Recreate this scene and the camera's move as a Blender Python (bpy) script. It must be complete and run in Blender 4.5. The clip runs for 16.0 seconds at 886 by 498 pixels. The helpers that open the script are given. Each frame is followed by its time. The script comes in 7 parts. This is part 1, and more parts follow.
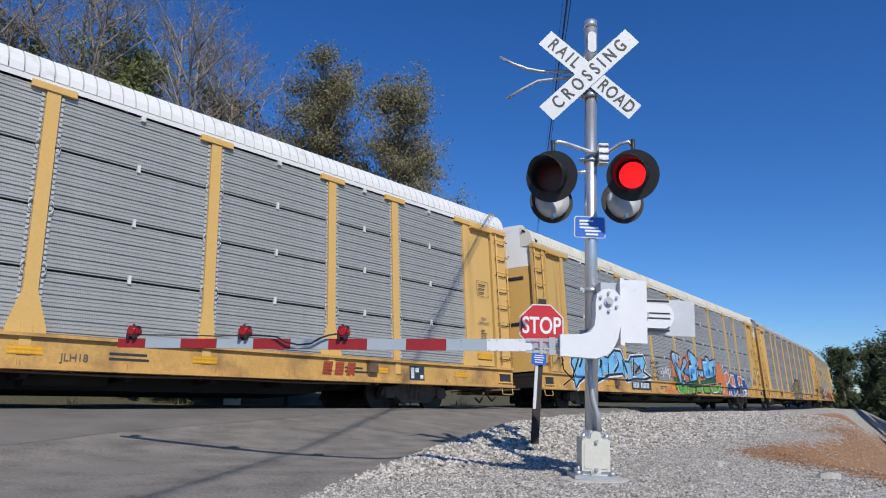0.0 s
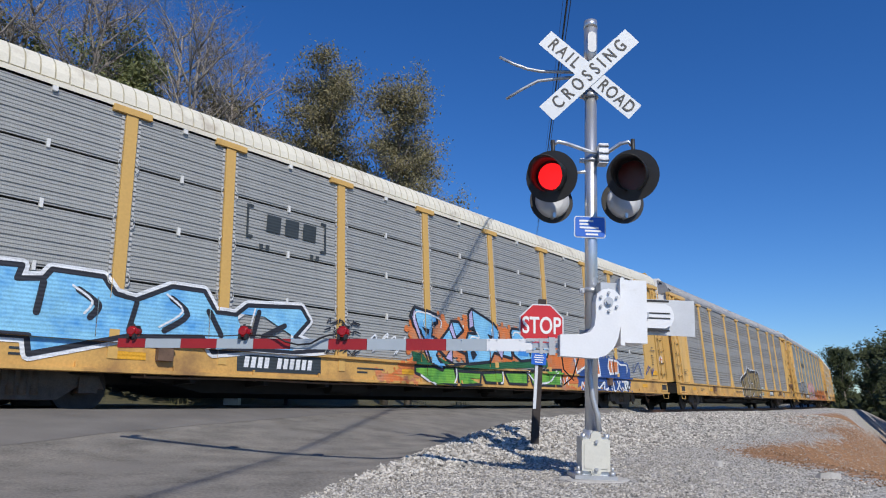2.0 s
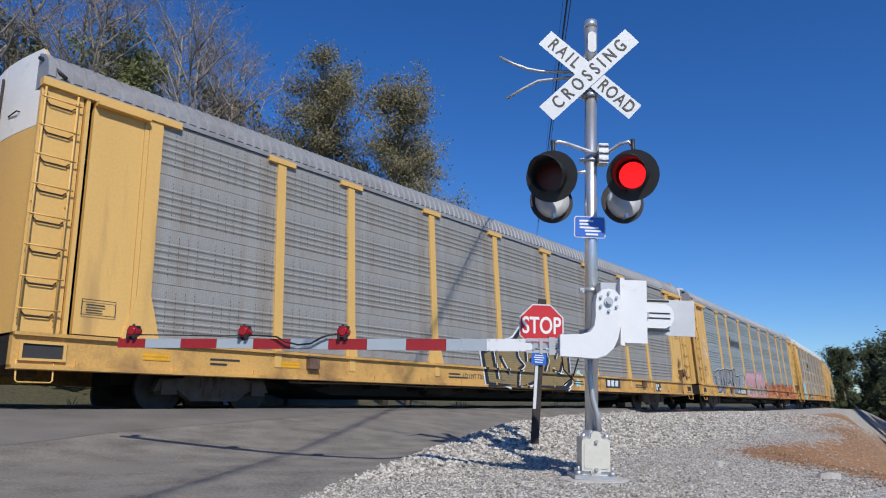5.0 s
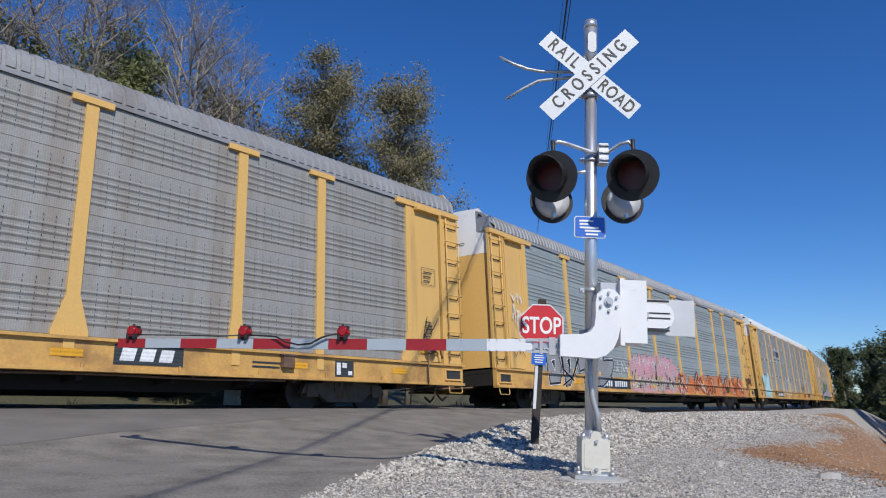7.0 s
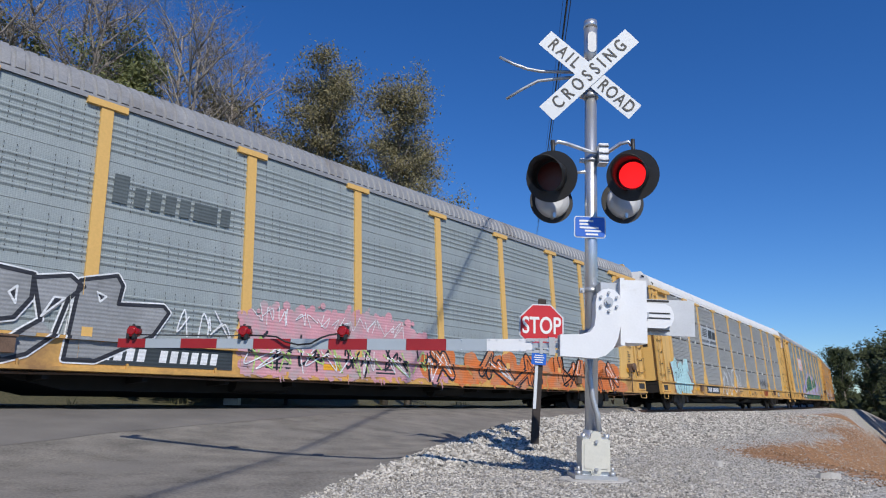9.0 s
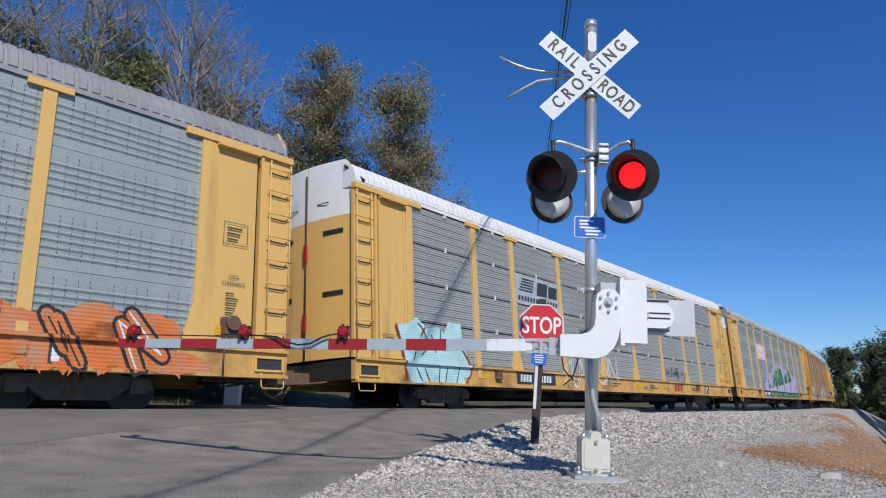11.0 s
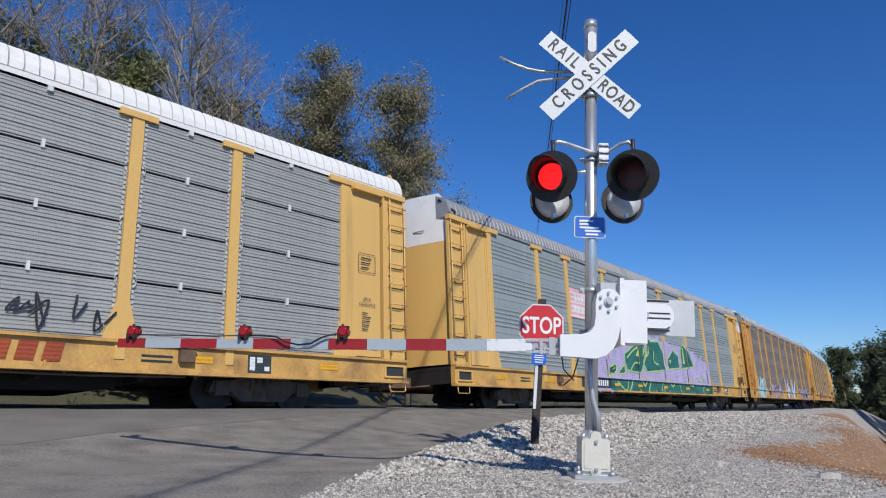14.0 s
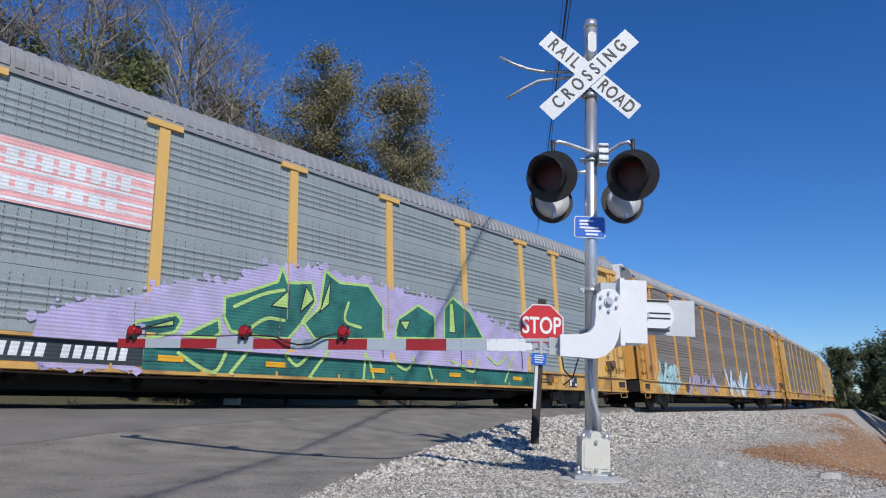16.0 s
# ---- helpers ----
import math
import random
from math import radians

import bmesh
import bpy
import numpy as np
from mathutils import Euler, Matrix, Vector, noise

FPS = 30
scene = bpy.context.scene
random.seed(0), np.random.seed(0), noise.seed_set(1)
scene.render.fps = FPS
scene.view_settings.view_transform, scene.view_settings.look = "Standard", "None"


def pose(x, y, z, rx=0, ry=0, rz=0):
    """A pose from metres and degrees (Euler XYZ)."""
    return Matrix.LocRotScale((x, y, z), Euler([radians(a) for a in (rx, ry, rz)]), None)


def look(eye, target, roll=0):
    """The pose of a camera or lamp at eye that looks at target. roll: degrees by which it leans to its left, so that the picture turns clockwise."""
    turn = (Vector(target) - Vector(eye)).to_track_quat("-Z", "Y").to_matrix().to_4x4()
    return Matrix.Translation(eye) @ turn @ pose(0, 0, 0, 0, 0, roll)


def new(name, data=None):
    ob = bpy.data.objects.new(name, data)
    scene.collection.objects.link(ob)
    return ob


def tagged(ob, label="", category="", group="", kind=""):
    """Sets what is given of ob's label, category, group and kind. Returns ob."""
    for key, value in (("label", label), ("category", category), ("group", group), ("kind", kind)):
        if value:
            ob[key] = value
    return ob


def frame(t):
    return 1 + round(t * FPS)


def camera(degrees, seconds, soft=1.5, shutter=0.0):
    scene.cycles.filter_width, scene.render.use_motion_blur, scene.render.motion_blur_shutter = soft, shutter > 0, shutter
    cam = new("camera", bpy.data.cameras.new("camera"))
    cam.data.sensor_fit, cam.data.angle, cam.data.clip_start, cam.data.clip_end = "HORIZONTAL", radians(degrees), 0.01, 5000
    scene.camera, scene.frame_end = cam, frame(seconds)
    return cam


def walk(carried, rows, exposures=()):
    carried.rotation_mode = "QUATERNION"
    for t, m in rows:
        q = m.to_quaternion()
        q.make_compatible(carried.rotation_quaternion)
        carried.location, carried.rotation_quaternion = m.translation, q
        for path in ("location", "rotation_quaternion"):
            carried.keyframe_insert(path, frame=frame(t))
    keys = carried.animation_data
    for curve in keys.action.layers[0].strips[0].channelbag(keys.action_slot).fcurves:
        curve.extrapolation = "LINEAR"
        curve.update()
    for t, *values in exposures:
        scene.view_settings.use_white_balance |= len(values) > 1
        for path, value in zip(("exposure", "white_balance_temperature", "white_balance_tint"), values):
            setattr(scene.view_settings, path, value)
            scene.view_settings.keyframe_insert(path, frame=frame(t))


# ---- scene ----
from mathutils.geometry import delaunay_2d_cdt

cam = camera(66.0, 16.0, soft=1.1, shutter=0.0)
EYE = (0.0, 0.0, 0.81)
PITCH, ROLL = 11.77, 1.61
AIM = (0.0, math.cos(radians(PITCH)), EYE[2] + math.sin(radians(PITCH)))
walk(cam, [(0.0, look(EYE, AIM, ROLL)), (16.0, look(EYE, AIM, ROLL))], exposures=[(0.0, 0.0), (16.0, 0.0)])

# ---- sun and sky ----
SUN_AZ, SUN_EL = 163.0, 44.0   # where the sun stands, degrees clockwise from +y
world = bpy.data.worlds.new("sky")
scene.world = world
world.use_nodes = True
wt = world.node_tree
sky = wt.nodes.new("ShaderNodeTexSky")
sky.sky_type = "NISHITA"
sky.sun_disc = False
sky.sun_elevation, sky.sun_rotation = radians(SUN_EL), radians(SUN_AZ)
sky.air_density, sky.dust_density, sky.ozone_density = 1.0, 0.0, 3.0
wt.nodes["Background"].inputs["Strength"].default_value = 0.10
deep = wt.nodes.new("ShaderNodeHueSaturation")
deep.inputs["Saturation"].default_value, deep.inputs["Value"].default_value = 1.27, 1.0
tint = wt.nodes.new("ShaderNodeMix")
tint.data_type, tint.blend_type = "RGBA", "MULTIPLY"
tint.inputs[0].default_value = 1.0
tint.inputs[7].default_value = (0.62, 0.82, 1.16, 1)
wt.links.new(sky.outputs[0], deep.inputs["Color"])
wt.links.new(deep.outputs[0], tint.inputs[6])
wt.links.new(tint.outputs[2], wt.nodes["Background"].inputs["Color"])
sun_data = bpy.data.lights.new("sun", "SUN")
sun_data.energy, sun_data.angle, sun_data.color = 4.05, radians(0.53), (1.0, 0.95, 0.865)
sun = new("sun", sun_data)
to_sun = Vector((math.sin(radians(SUN_AZ)) * math.cos(radians(SUN_EL)), math.cos(radians(SUN_AZ)) * math.cos(radians(SUN_EL)), math.sin(radians(SUN_EL))))
sun.matrix_basis = look((0, -20, 30), Vector((0, -20, 30)) - to_sun)


# ---- materials ----
def material(name, color, rough=0.6, metal=0.0, vary=0.15, scale=3.0, grain=60.0, bump=0.1, stain=None, stain_scale=0.7, stain_amount=0.35, emit=None, streak=False, spec=0.5):
    """Base colour varied at two scales, with an optional stain colour and fine relief."""
    m = bpy.data.materials.new(name)
    m.use_nodes = True
    t = m.node_tree
    b = t.nodes["Principled BSDF"]
    co = t.nodes.new("ShaderNodeTexCoord")
    big, fine = t.nodes.new("ShaderNodeTexNoise"), t.nodes.new("ShaderNodeTexNoise")
    big.inputs["Scale"].default_value, fine.inputs["Scale"].default_value = scale, grain
    big.inputs["Detail"].default_value = 5
    fine.inputs["Detail"].default_value = 3
    src = co.outputs["Object"]
    if streak:
        mp = t.nodes.new("ShaderNodeMapping")
        mp.inputs["Scale"].default_value = (1.0, 1.0, 0.12)
        t.links.new(src, mp.inputs[0])
        src = mp.outputs[0]
    t.links.new(src, big.inputs["Vector"])
    t.links.new(co.outputs["Object"], fine.inputs["Vector"])
    mix = t.nodes.new("ShaderNodeMath")
    mix.operation = "MULTIPLY_ADD"
    mix.inputs[1].default_value = 0.5
    t.links.new(fine.outputs[0], mix.inputs[0])
    half = t.nodes.new("ShaderNodeMath")
    half.operation = "MULTIPLY"
    half.inputs[1].default_value = 0.5
    t.links.new(big.outputs[0], half.inputs[0])
    t.links.new(half.outputs[0], mix.inputs[2])
    ramp = t.nodes.new("ShaderNodeValToRGB")
    lo = [max(c * (1 - vary * 1.6), 0) for c in color[:3]]
    hi = [min(c * (1 + vary * 1.2), 1) for c in color[:3]]
    ramp.color_ramp.elements[0].position, ramp.color_ramp.elements[1].position = 0.3, 0.7
    ramp.color_ramp.elements[0].color, ramp.color_ramp.elements[1].color = (*lo, 1), (*hi, 1)
    t.links.new(mix.outputs[0], ramp.inputs[0])
    out = ramp.outputs[0]
    if stain:
        sn = t.nodes.new("ShaderNodeTexNoise")
        sn.inputs["Scale"].default_value, sn.inputs["Detail"].default_value = stain_scale, 8
        sn.inputs["Roughness"].default_value = 0.65
        t.links.new(src, sn.inputs["Vector"])
        sr = t.nodes.new("ShaderNodeValToRGB")
        sr.color_ramp.elements[0].position, sr.color_ramp.elements[1].position = 0.62 - 0.3 * stain_amount, 0.78 - 0.2 * stain_amount
        t.links.new(sn.outputs[0], sr.inputs[0])
        mc = t.nodes.new("ShaderNodeMix")
        mc.data_type = "RGBA"
        t.links.new(sr.outputs[0], mc.inputs[0])
        t.links.new(out, mc.inputs[6])
        mc.inputs[7].default_value = (*stain, 1)
        out = mc.outputs[2]
    t.links.new(out, b.inputs["Base Color"])
    b.inputs["Roughness"].default_value, b.inputs["Metallic"].default_value = rough, metal
    b.inputs["Specular IOR Level"].default_value = spec
    if bump:
        bp = t.nodes.new("ShaderNodeBump")
        bp.inputs["Strength"].default_value, bp.inputs["Distance"].default_value = bump, 0.02
        t.links.new(mix.outputs[0], bp.inputs["Height"])
        t.links.new(bp.outputs[0], b.inputs["Normal"])
    if emit:
        b.inputs["Emission Color"].default_value, b.inputs["Emission Strength"].default_value = (*emit[:3], 1), emit[3]
    return m


YELLOW = material("rack_yellow_paint", (0.68, 0.42, 0.13), 0.5, vary=0.06, scale=1.2, grain=25, bump=0.03, stain=(0.46, 0.28, 0.10), stain_scale=1.6, stain_amount=0.15, streak=True)
YELLOW_OLD = material("faded_yellow_paint", (0.60, 0.37, 0.11), 0.6, vary=0.07, scale=1.0, grain=20, bump=0.04, stain=(0.36, 0.21, 0.08), stain_scale=1.3, stain_amount=0.25, streak=True)
ORANGE_PAINT = material("orange_yellow_paint", (0.64, 0.32, 0.07), 0.55, vary=0.12, scale=1.0, grain=20, bump=0.03, stain=(0.25, 0.12, 0.05), stain_scale=1.3, stain_amount=0.35, streak=True)
GALV = material("galvanised_panel", (0.365, 0.37, 0.355), 0.55, 0.1, vary=0.14, scale=1.4, grain=30, bump=0.05, stain=(0.27, 0.25, 0.23), stain_scale=1.1, stain_amount=0.25, streak=True)
GALV_DARK = material("weathered_panel", (0.32, 0.365, 0.37), 0.6, 0.1, vary=0.16, scale=1.2, grain=30, bump=0.05, stain=(0.25, 0.24, 0.23), stain_scale=0.9, stain_amount=0.3, streak=True)
GALV_BROWN = material("brown_dusted_panel", (0.25, 0.22, 0.19), 0.65, 0.1, vary=0.15, scale=1.2, grain=30, bump=0.05, stain=(0.13, 0.10, 0.08), stain_amount=0.35, streak=True)
ROOF_WHITE = material("white_roof_paint", (0.76, 0.755, 0.73), 0.5, vary=0.05, scale=1.5, grain=30, bump=0.03, stain=(0.5, 0.47, 0.42), stain_scale=1.2, stain_amount=0.12)
ROOF_CREAM = material("cream_roof_paint", (0.72, 0.68, 0.56), 0.5, vary=0.07, scale=1.5, grain=30, bump=0.03, stain=(0.4, 0.33, 0.25), stain_scale=1.2, stain_amount=0.2)
ROOF_GREY = material("grey_roof_metal", (0.34, 0.34, 0.34), 0.5, 0.3, vary=0.12, scale=1.5, grain=30, bump=0.03, stain=(0.24, 0.22, 0.2), stain_amount=0.25)
CLIP = material("white_clip", (0.66, 0.66, 0.64), 0.6, vary=0.15, bump=0.02)
EDGE = material("panel_edge_zinc", (0.48, 0.48, 0.47), 0.6, vary=0.15, bump=0.02)
# near-black with the shade of panel gaps, slots and sill openings put into it
SEAM = material("gap_shade_black", (0.035, 0.035, 0.036), 0.7, bump=0)
# grime, darkened further: the shade below the car is put into the colour
UNDER = material("underframe_grime_and_shade", (0.014, 0.012, 0.010), 0.8, vary=0.3, scale=5, bump=0.1)
TRUCK = material("truck_cast_steel", (0.105, 0.088, 0.072), 0.75, 0.2, vary=0.3, scale=6, bump=0.15, stain=(0.12, 0.075, 0.045), stain_scale=4)
WHEEL = material("wheel_steel", (0.06, 0.05, 0.045), 0.6, 0.4, vary=0.3, scale=6, bump=0.05)
BLACK = material("black_paint", (0.02, 0.02, 0.021), 0.55, vary=0.2, bump=0.02)
LETTER_WHITE = material("white_lettering", (0.78, 0.78, 0.76), 0.6, vary=0.06, bump=0)
ALU = material("aluminium_mast", (0.68, 0.69, 0.70), 0.33, 0.8, vary=0.06, scale=6, grain=90, bump=0.03)
ALU_DULL = material("galvanised_bracket", (0.5, 0.51, 0.52), 0.45, 0.6, vary=0.1, scale=8, grain=80, bump=0.03)
WHITE_PAINT = material("white_enamel", (0.73, 0.74, 0.75), 0.4, vary=0.03, scale=4, grain=60, bump=0.01, stain=(0.6, 0.59, 0.56), stain_scale=3, stain_amount=0.08)
REFLECT_WHITE = material("reflective_white_sheeting", (0.62, 0.65, 0.67), 0.5, vary=0.03, scale=5, grain=120, bump=0)
REFLECT_GREY = material("reflective_grey_sheeting", (0.36, 0.41, 0.45), 0.45, vary=0.05, scale=5, grain=120, bump=0)
REFLECT_RED = material("reflective_red_sheeting", (0.30, 0.014, 0.018), 0.45, vary=0.08, scale=5, grain=120, bump=0)
SIGN_RED = material("stop_sign_red", (0.55, 0.022, 0.03), 0.45, vary=0.05, scale=5, grain=120, bump=0)
SIGN_BLUE = material("blue_sign_sheeting", (0.02, 0.13, 0.55), 0.45, vary=0.05, scale=5, grain=120, bump=0)
LENS_RED = material("red_lens", (0.10, 0.004, 0.004), 0.15, vary=0.1, scale=30, grain=200, bump=0.2)
LED_GLOW = material("lit_red_leds", (0.25, 0.01, 0.01), 0.5, vary=0.1, bump=0, emit=(1.0, 0.012, 0.015, 1.25))
LED_SMALL = material("gate_lamp_red", (0.26, 0.006, 0.01), 0.2, vary=0.25, scale=40, bump=0.1, emit=(1.0, 0.02, 0.02, 0.06))
CREAM_PAINT = material("cream_enamel", (0.60, 0.585, 0.51), 0.45, vary=0.05, scale=6, grain=60, bump=0.02, stain=(0.42, 0.39, 0.32), stain_scale=4, stain_amount=0.15)
DRAFT = material("rusty_draft_gear", (0.14, 0.085, 0.055), 0.75, vary=0.3, scale=6, bump=0.15)
CABLE = material("black_cable", (0.02, 0.02, 0.022), 0.6, bump=0)
CONCRETE = material("concrete_footing", (0.44, 0.42, 0.39), 0.85, vary=0.12, scale=8, grain=60, bump=0.3)
POST_DARK = material("rusted_steel_post", (0.045, 0.035, 0.03), 0.7, 0.2, vary=0.25, scale=10, bump=0.1)
RAIL = material("rusted_rail_steel", (0.13, 0.07, 0.045), 0.6, 0.4, vary=0.2, scale=4, grain=40, bump=0.08)
TIE = material("creosoted_timber", (0.07, 0.055, 0.045), 0.85, vary=0.25, scale=5, grain=40, bump=0.3)
GREY_CAST = material("grey_cast_metal", (0.46, 0.47, 0.48), 0.5, 0.15, vary=0.08, scale=8, grain=80, bump=0.03)
PLATE = material("zinc_plate", (0.55, 0.56, 0.57), 0.5, 0.3, vary=0.06, scale=8, grain=80, bump=0.02)
BARK = material("tree_bark", (0.29, 0.25, 0.21), 0.9, vary=0.3, scale=8, grain=40, bump=0.4)
BARK_PALE = material("pale_bark", (0.31, 0.275, 0.24), 0.9, vary=0.3, scale=8, grain=40, bump=0.4)


def perforate(m, pitch, amount):
    """Rows of small round holes over a sheet, as darker dots in its paint."""
    t = m.node_tree
    b = t.nodes["Principled BSDF"]
    src = b.inputs["Base Color"].links[0].from_socket
    co = t.nodes.new("ShaderNodeTexCoord")
    xyz = t.nodes.new("ShaderNodeSeparateXYZ")
    t.links.new(co.outputs["Object"], xyz.inputs[0])
    waves = []
    for axis, step in (("X", pitch), ("Z", pitch * 0.8)):
        k = t.nodes.new("ShaderNodeMath")
        k.operation = "MULTIPLY"
        k.inputs[1].default_value = 2 * math.pi / step
        t.links.new(xyz.outputs[axis], k.inputs[0])
        w = t.nodes.new("ShaderNodeMath")
        w.operation = "COSINE"
        t.links.new(k.outputs[0], w.inputs[0])
        waves.append(w.outputs[0])
    add = t.nodes.new("ShaderNodeMath")
    t.links.new(waves[0], add.inputs[0])
    t.links.new(waves[1], add.inputs[1])
    hole = t.nodes.new("ShaderNodeMapRange")
    hole.inputs[1].default_value, hole.inputs[2].default_value = 0.3, 1.3
    hole.inputs[3].default_value, hole.inputs[4].default_value = 0.0, amount
    t.links.new(add.outputs[0], hole.inputs[0])
    mx = t.nodes.new("ShaderNodeMix")
    mx.data_type = "RGBA"
    t.links.new(hole.outputs[0], mx.inputs[0])
    t.links.new(src, mx.inputs[6])
    mx.inputs[7].default_value = (0.04, 0.04, 0.04, 1)
    t.links.new(mx.outputs[2], b.inputs["Base Color"])


GALV_RUSTY = material("rust_stained_panel", (0.33, 0.33, 0.315), 0.62, 0.1, vary=0.16, scale=1.2, grain=30, bump=0.05, stain=(0.24, 0.18, 0.12), stain_scale=0.8, stain_amount=0.55, streak=True)
for sheet_paint in (GALV, GALV_DARK, GALV_RUSTY, GALV_BROWN):
    perforate(sheet_paint, 0.034, 0.24)


# ---- mesh helpers ----
def add_box(bm, x0, x1, y0, y1, z0, z1, m=None):
    vs = [bm.verts.new((x, y, z)) for z in (z0, z1) for y in (y0, y1) for x in (x0, x1)]
    if m is not None:
        for v in vs:
            v.co = m @ v.co
    for f in ((0, 2, 3, 1), (4, 5, 7, 6), (0, 1, 5, 4), (2, 6, 7, 3), (0, 4, 6, 2), (1, 3, 7, 5)):
        bm.faces.new([vs[i] for i in f])
    return vs


def add_tube(bm, a, b, r, r2=None, seg=10, caps=True):
    a, b = Vector(a), Vector(b)
    q = (b - a).to_track_quat("Z", "Y").to_matrix()
    r2 = r if r2 is None else r2
    rings = []
    for p, rad in ((a, r), (b, r2)):
        rings.append([bm.verts.new(p + q @ Vector((math.cos(2 * math.pi * i / seg) * rad, math.sin(2 * math.pi * i / seg) * rad, 0))) for i in range(seg)])
    for i in range(seg):
        f = bm.faces.new((rings[0][i], rings[0][(i + 1) % seg], rings[1][(i + 1) % seg], rings[1][i]))
        f.smooth = True
    if caps:
        bm.faces.new(rings[0][::-1])
        bm.faces.new(rings[1])


def add_path(bm, pts, r, seg=8, r_end=None):
    """A round rod along a line of points."""
    pts = [Vector(p) for p in pts]
    rings = []
    for k, p in enumerate(pts):
        d = (pts[min(k + 1, len(pts) - 1)] - pts[max(k - 1, 0)]).normalized()
        q = d.to_track_quat("Z", "Y").to_matrix()
        rad = r if r_end is None else r + (r_end - r) * k / (len(pts) - 1)
        rings.append([bm.verts.new(p + q @ Vector((math.cos(2 * math.pi * i / seg) * rad, math.sin(2 * math.pi * i / seg) * rad, 0))) for i in range(seg)])
    for a, b in zip(rings, rings[1:]):
        for i in range(seg):
            bm.faces.new((a[i], a[(i + 1) % seg], b[(i + 1) % seg], b[i])).smooth = True
    bm.faces.new(rings[0][::-1])
    bm.faces.new(rings[-1])


def add_prism(bm, outline, y0, y1, m=None):
    """A flat outline in x and z, given thickness from y0 to y1."""
    rows = []
    for y in (y0, y1):
        row = [bm.verts.new((x, y, z)) for x, z in outline]
        if m is not None:
            for v in row:
                v.co = m @ v.co
        rows.append(row)
    n = len(outline)
    bm.faces.new(rows[0])
    bm.faces.new(rows[1][::-1])
    for i in range(n):
        bm.faces.new((rows[0][i], rows[1][i], rows[1][(i + 1) % n], rows[0][(i + 1) % n]))


def soften(bm, width=0.01, seg=2, angle=40):
    edges = [e for e in bm.edges if e.is_manifold and e.calc_face_angle(0) > radians(angle)]
    bmesh.ops.bevel(bm, geom=edges, offset=width, segments=seg, affect="EDGES", profile=0.6)


def mesh_of(name, bm, mat):
    bmesh.ops.recalc_face_normals(bm, faces=bm.faces)
    me = bpy.data.meshes.new(name)
    bm.to_mesh(me)
    bm.free()
    me.materials.append(mat)
    return me


def part(name, bm, mat, parent, label="", m=None):
    """Links a bmesh, or a mesh that alike parts share, as one object under a thing or a part."""
    me = bm if isinstance(bm, bpy.types.Mesh) else mesh_of(name, bm, mat)
    ob = new(name, me)
    if me.materials[0] != mat:
        ob.material_slots[0].link = "OBJECT"
        ob.material_slots[0].material = mat
    ob.parent = parent
    if m is not None:
        ob.matrix_basis = m
    if label:
        ob["label"] = label
    return ob


def thing(name, label, category, m=None, group="", kind=""):
    ob = new(name)
    ob.empty_display_size = 0.2
    if m is not None:
        ob.matrix_basis = m
    return tagged(ob, label, category, group, kind)


def letters(name, text, size, mat, parent, m, spread=1.0, label="", bold=0.0):
    """Words in the built-in font as a mesh, lying in x and z, facing -y."""
    cu = bpy.data.curves.new(name, "FONT")
    cu.body, cu.size, cu.extrude, cu.offset = text, size, 0.0015, bold
    cu.align_x, cu.align_y, cu.space_character = "CENTER", "CENTER", spread
    tmp = new(name, cu)
    bpy.context.view_layer.update()
    me = bpy.data.meshes.new_from_object(tmp.evaluated_get(bpy.context.evaluated_depsgraph_get()))
    bpy.data.objects.remove(tmp)
    bpy.data.curves.remove(cu)
    me.transform(Matrix.Rotation(radians(90), 4, "X"))
    me.materials.clear()
    me.materials.append(mat)
    return part(name, me, mat, parent, label, m)


# ---- the track's line ----
TRACK = (-5.224, 10.395, 40.33, 0.0021, -0.000004)   # a point below the near car side, heading, bend, growth of the bend
BANK = 4.53
NEAR_SIDE = 1.5    # from the track's middle to the car side
RAIL_H = -0.45     # rail top against the eye, along the banked upright


def line_table():
    rows, x, y, ds = [], TRACK[0], TRACK[1], 0.25
    def heading(s):
        return radians(TRACK[2]) - TRACK[3] * s - TRACK[4] * s * s * (1 if s > 0 else 0)
    ahead, s = [], 0.0
    while s < 330:
        ahead.append((s, x, y, heading(s)))
        x, y, s = x + ds * math.sin(heading(s + ds / 2)), y + ds * math.cos(heading(s + ds / 2)), s + ds
    back, x, y, s = [], TRACK[0], TRACK[1], 0.0
    while s > -190:
        x, y, s = x - ds * math.sin(heading(s - ds / 2)), y - ds * math.cos(heading(s - ds / 2)), s - ds
        back.append((s, x, y, heading(s)))
    return np.array(back[::-1] + ahead)


LINE = line_table()


def on_line(s):
    return [float(np.interp(s, LINE[:, 0], LINE[:, k])) for k in (1, 2, 3)]


def track_pose(s):
    """The pose of the track's middle at rail height: x along the track, y to the far side."""
    x, y, h = on_line(s)
    b = radians(BANK)
    n = Vector((-math.cos(h), math.sin(h), 0))
    up = n * math.sin(b) + Vector((0, 0, math.cos(b)))
    side = n * math.cos(b) - Vector((0, 0, math.sin(b)))
    p = Vector((x, y, EYE[2])) + up * RAIL_H + side * NEAR_SIDE
    return Matrix.Translation(p) @ Matrix.Rotation(radians(90) - h, 4, "Z") @ Matrix.Rotation(-b, 4, "X")


def rail_side(x, y):
    """Distance along the line and to its right, from the near car side."""
    d2 = (LINE[:, 1] - x) ** 2 + (LINE[:, 2] - y) ** 2
    i = int(np.argmin(d2))
    s, lx, ly, h = LINE[i]
    return s, (x - lx) * math.cos(h) - (y - ly) * math.sin(h)


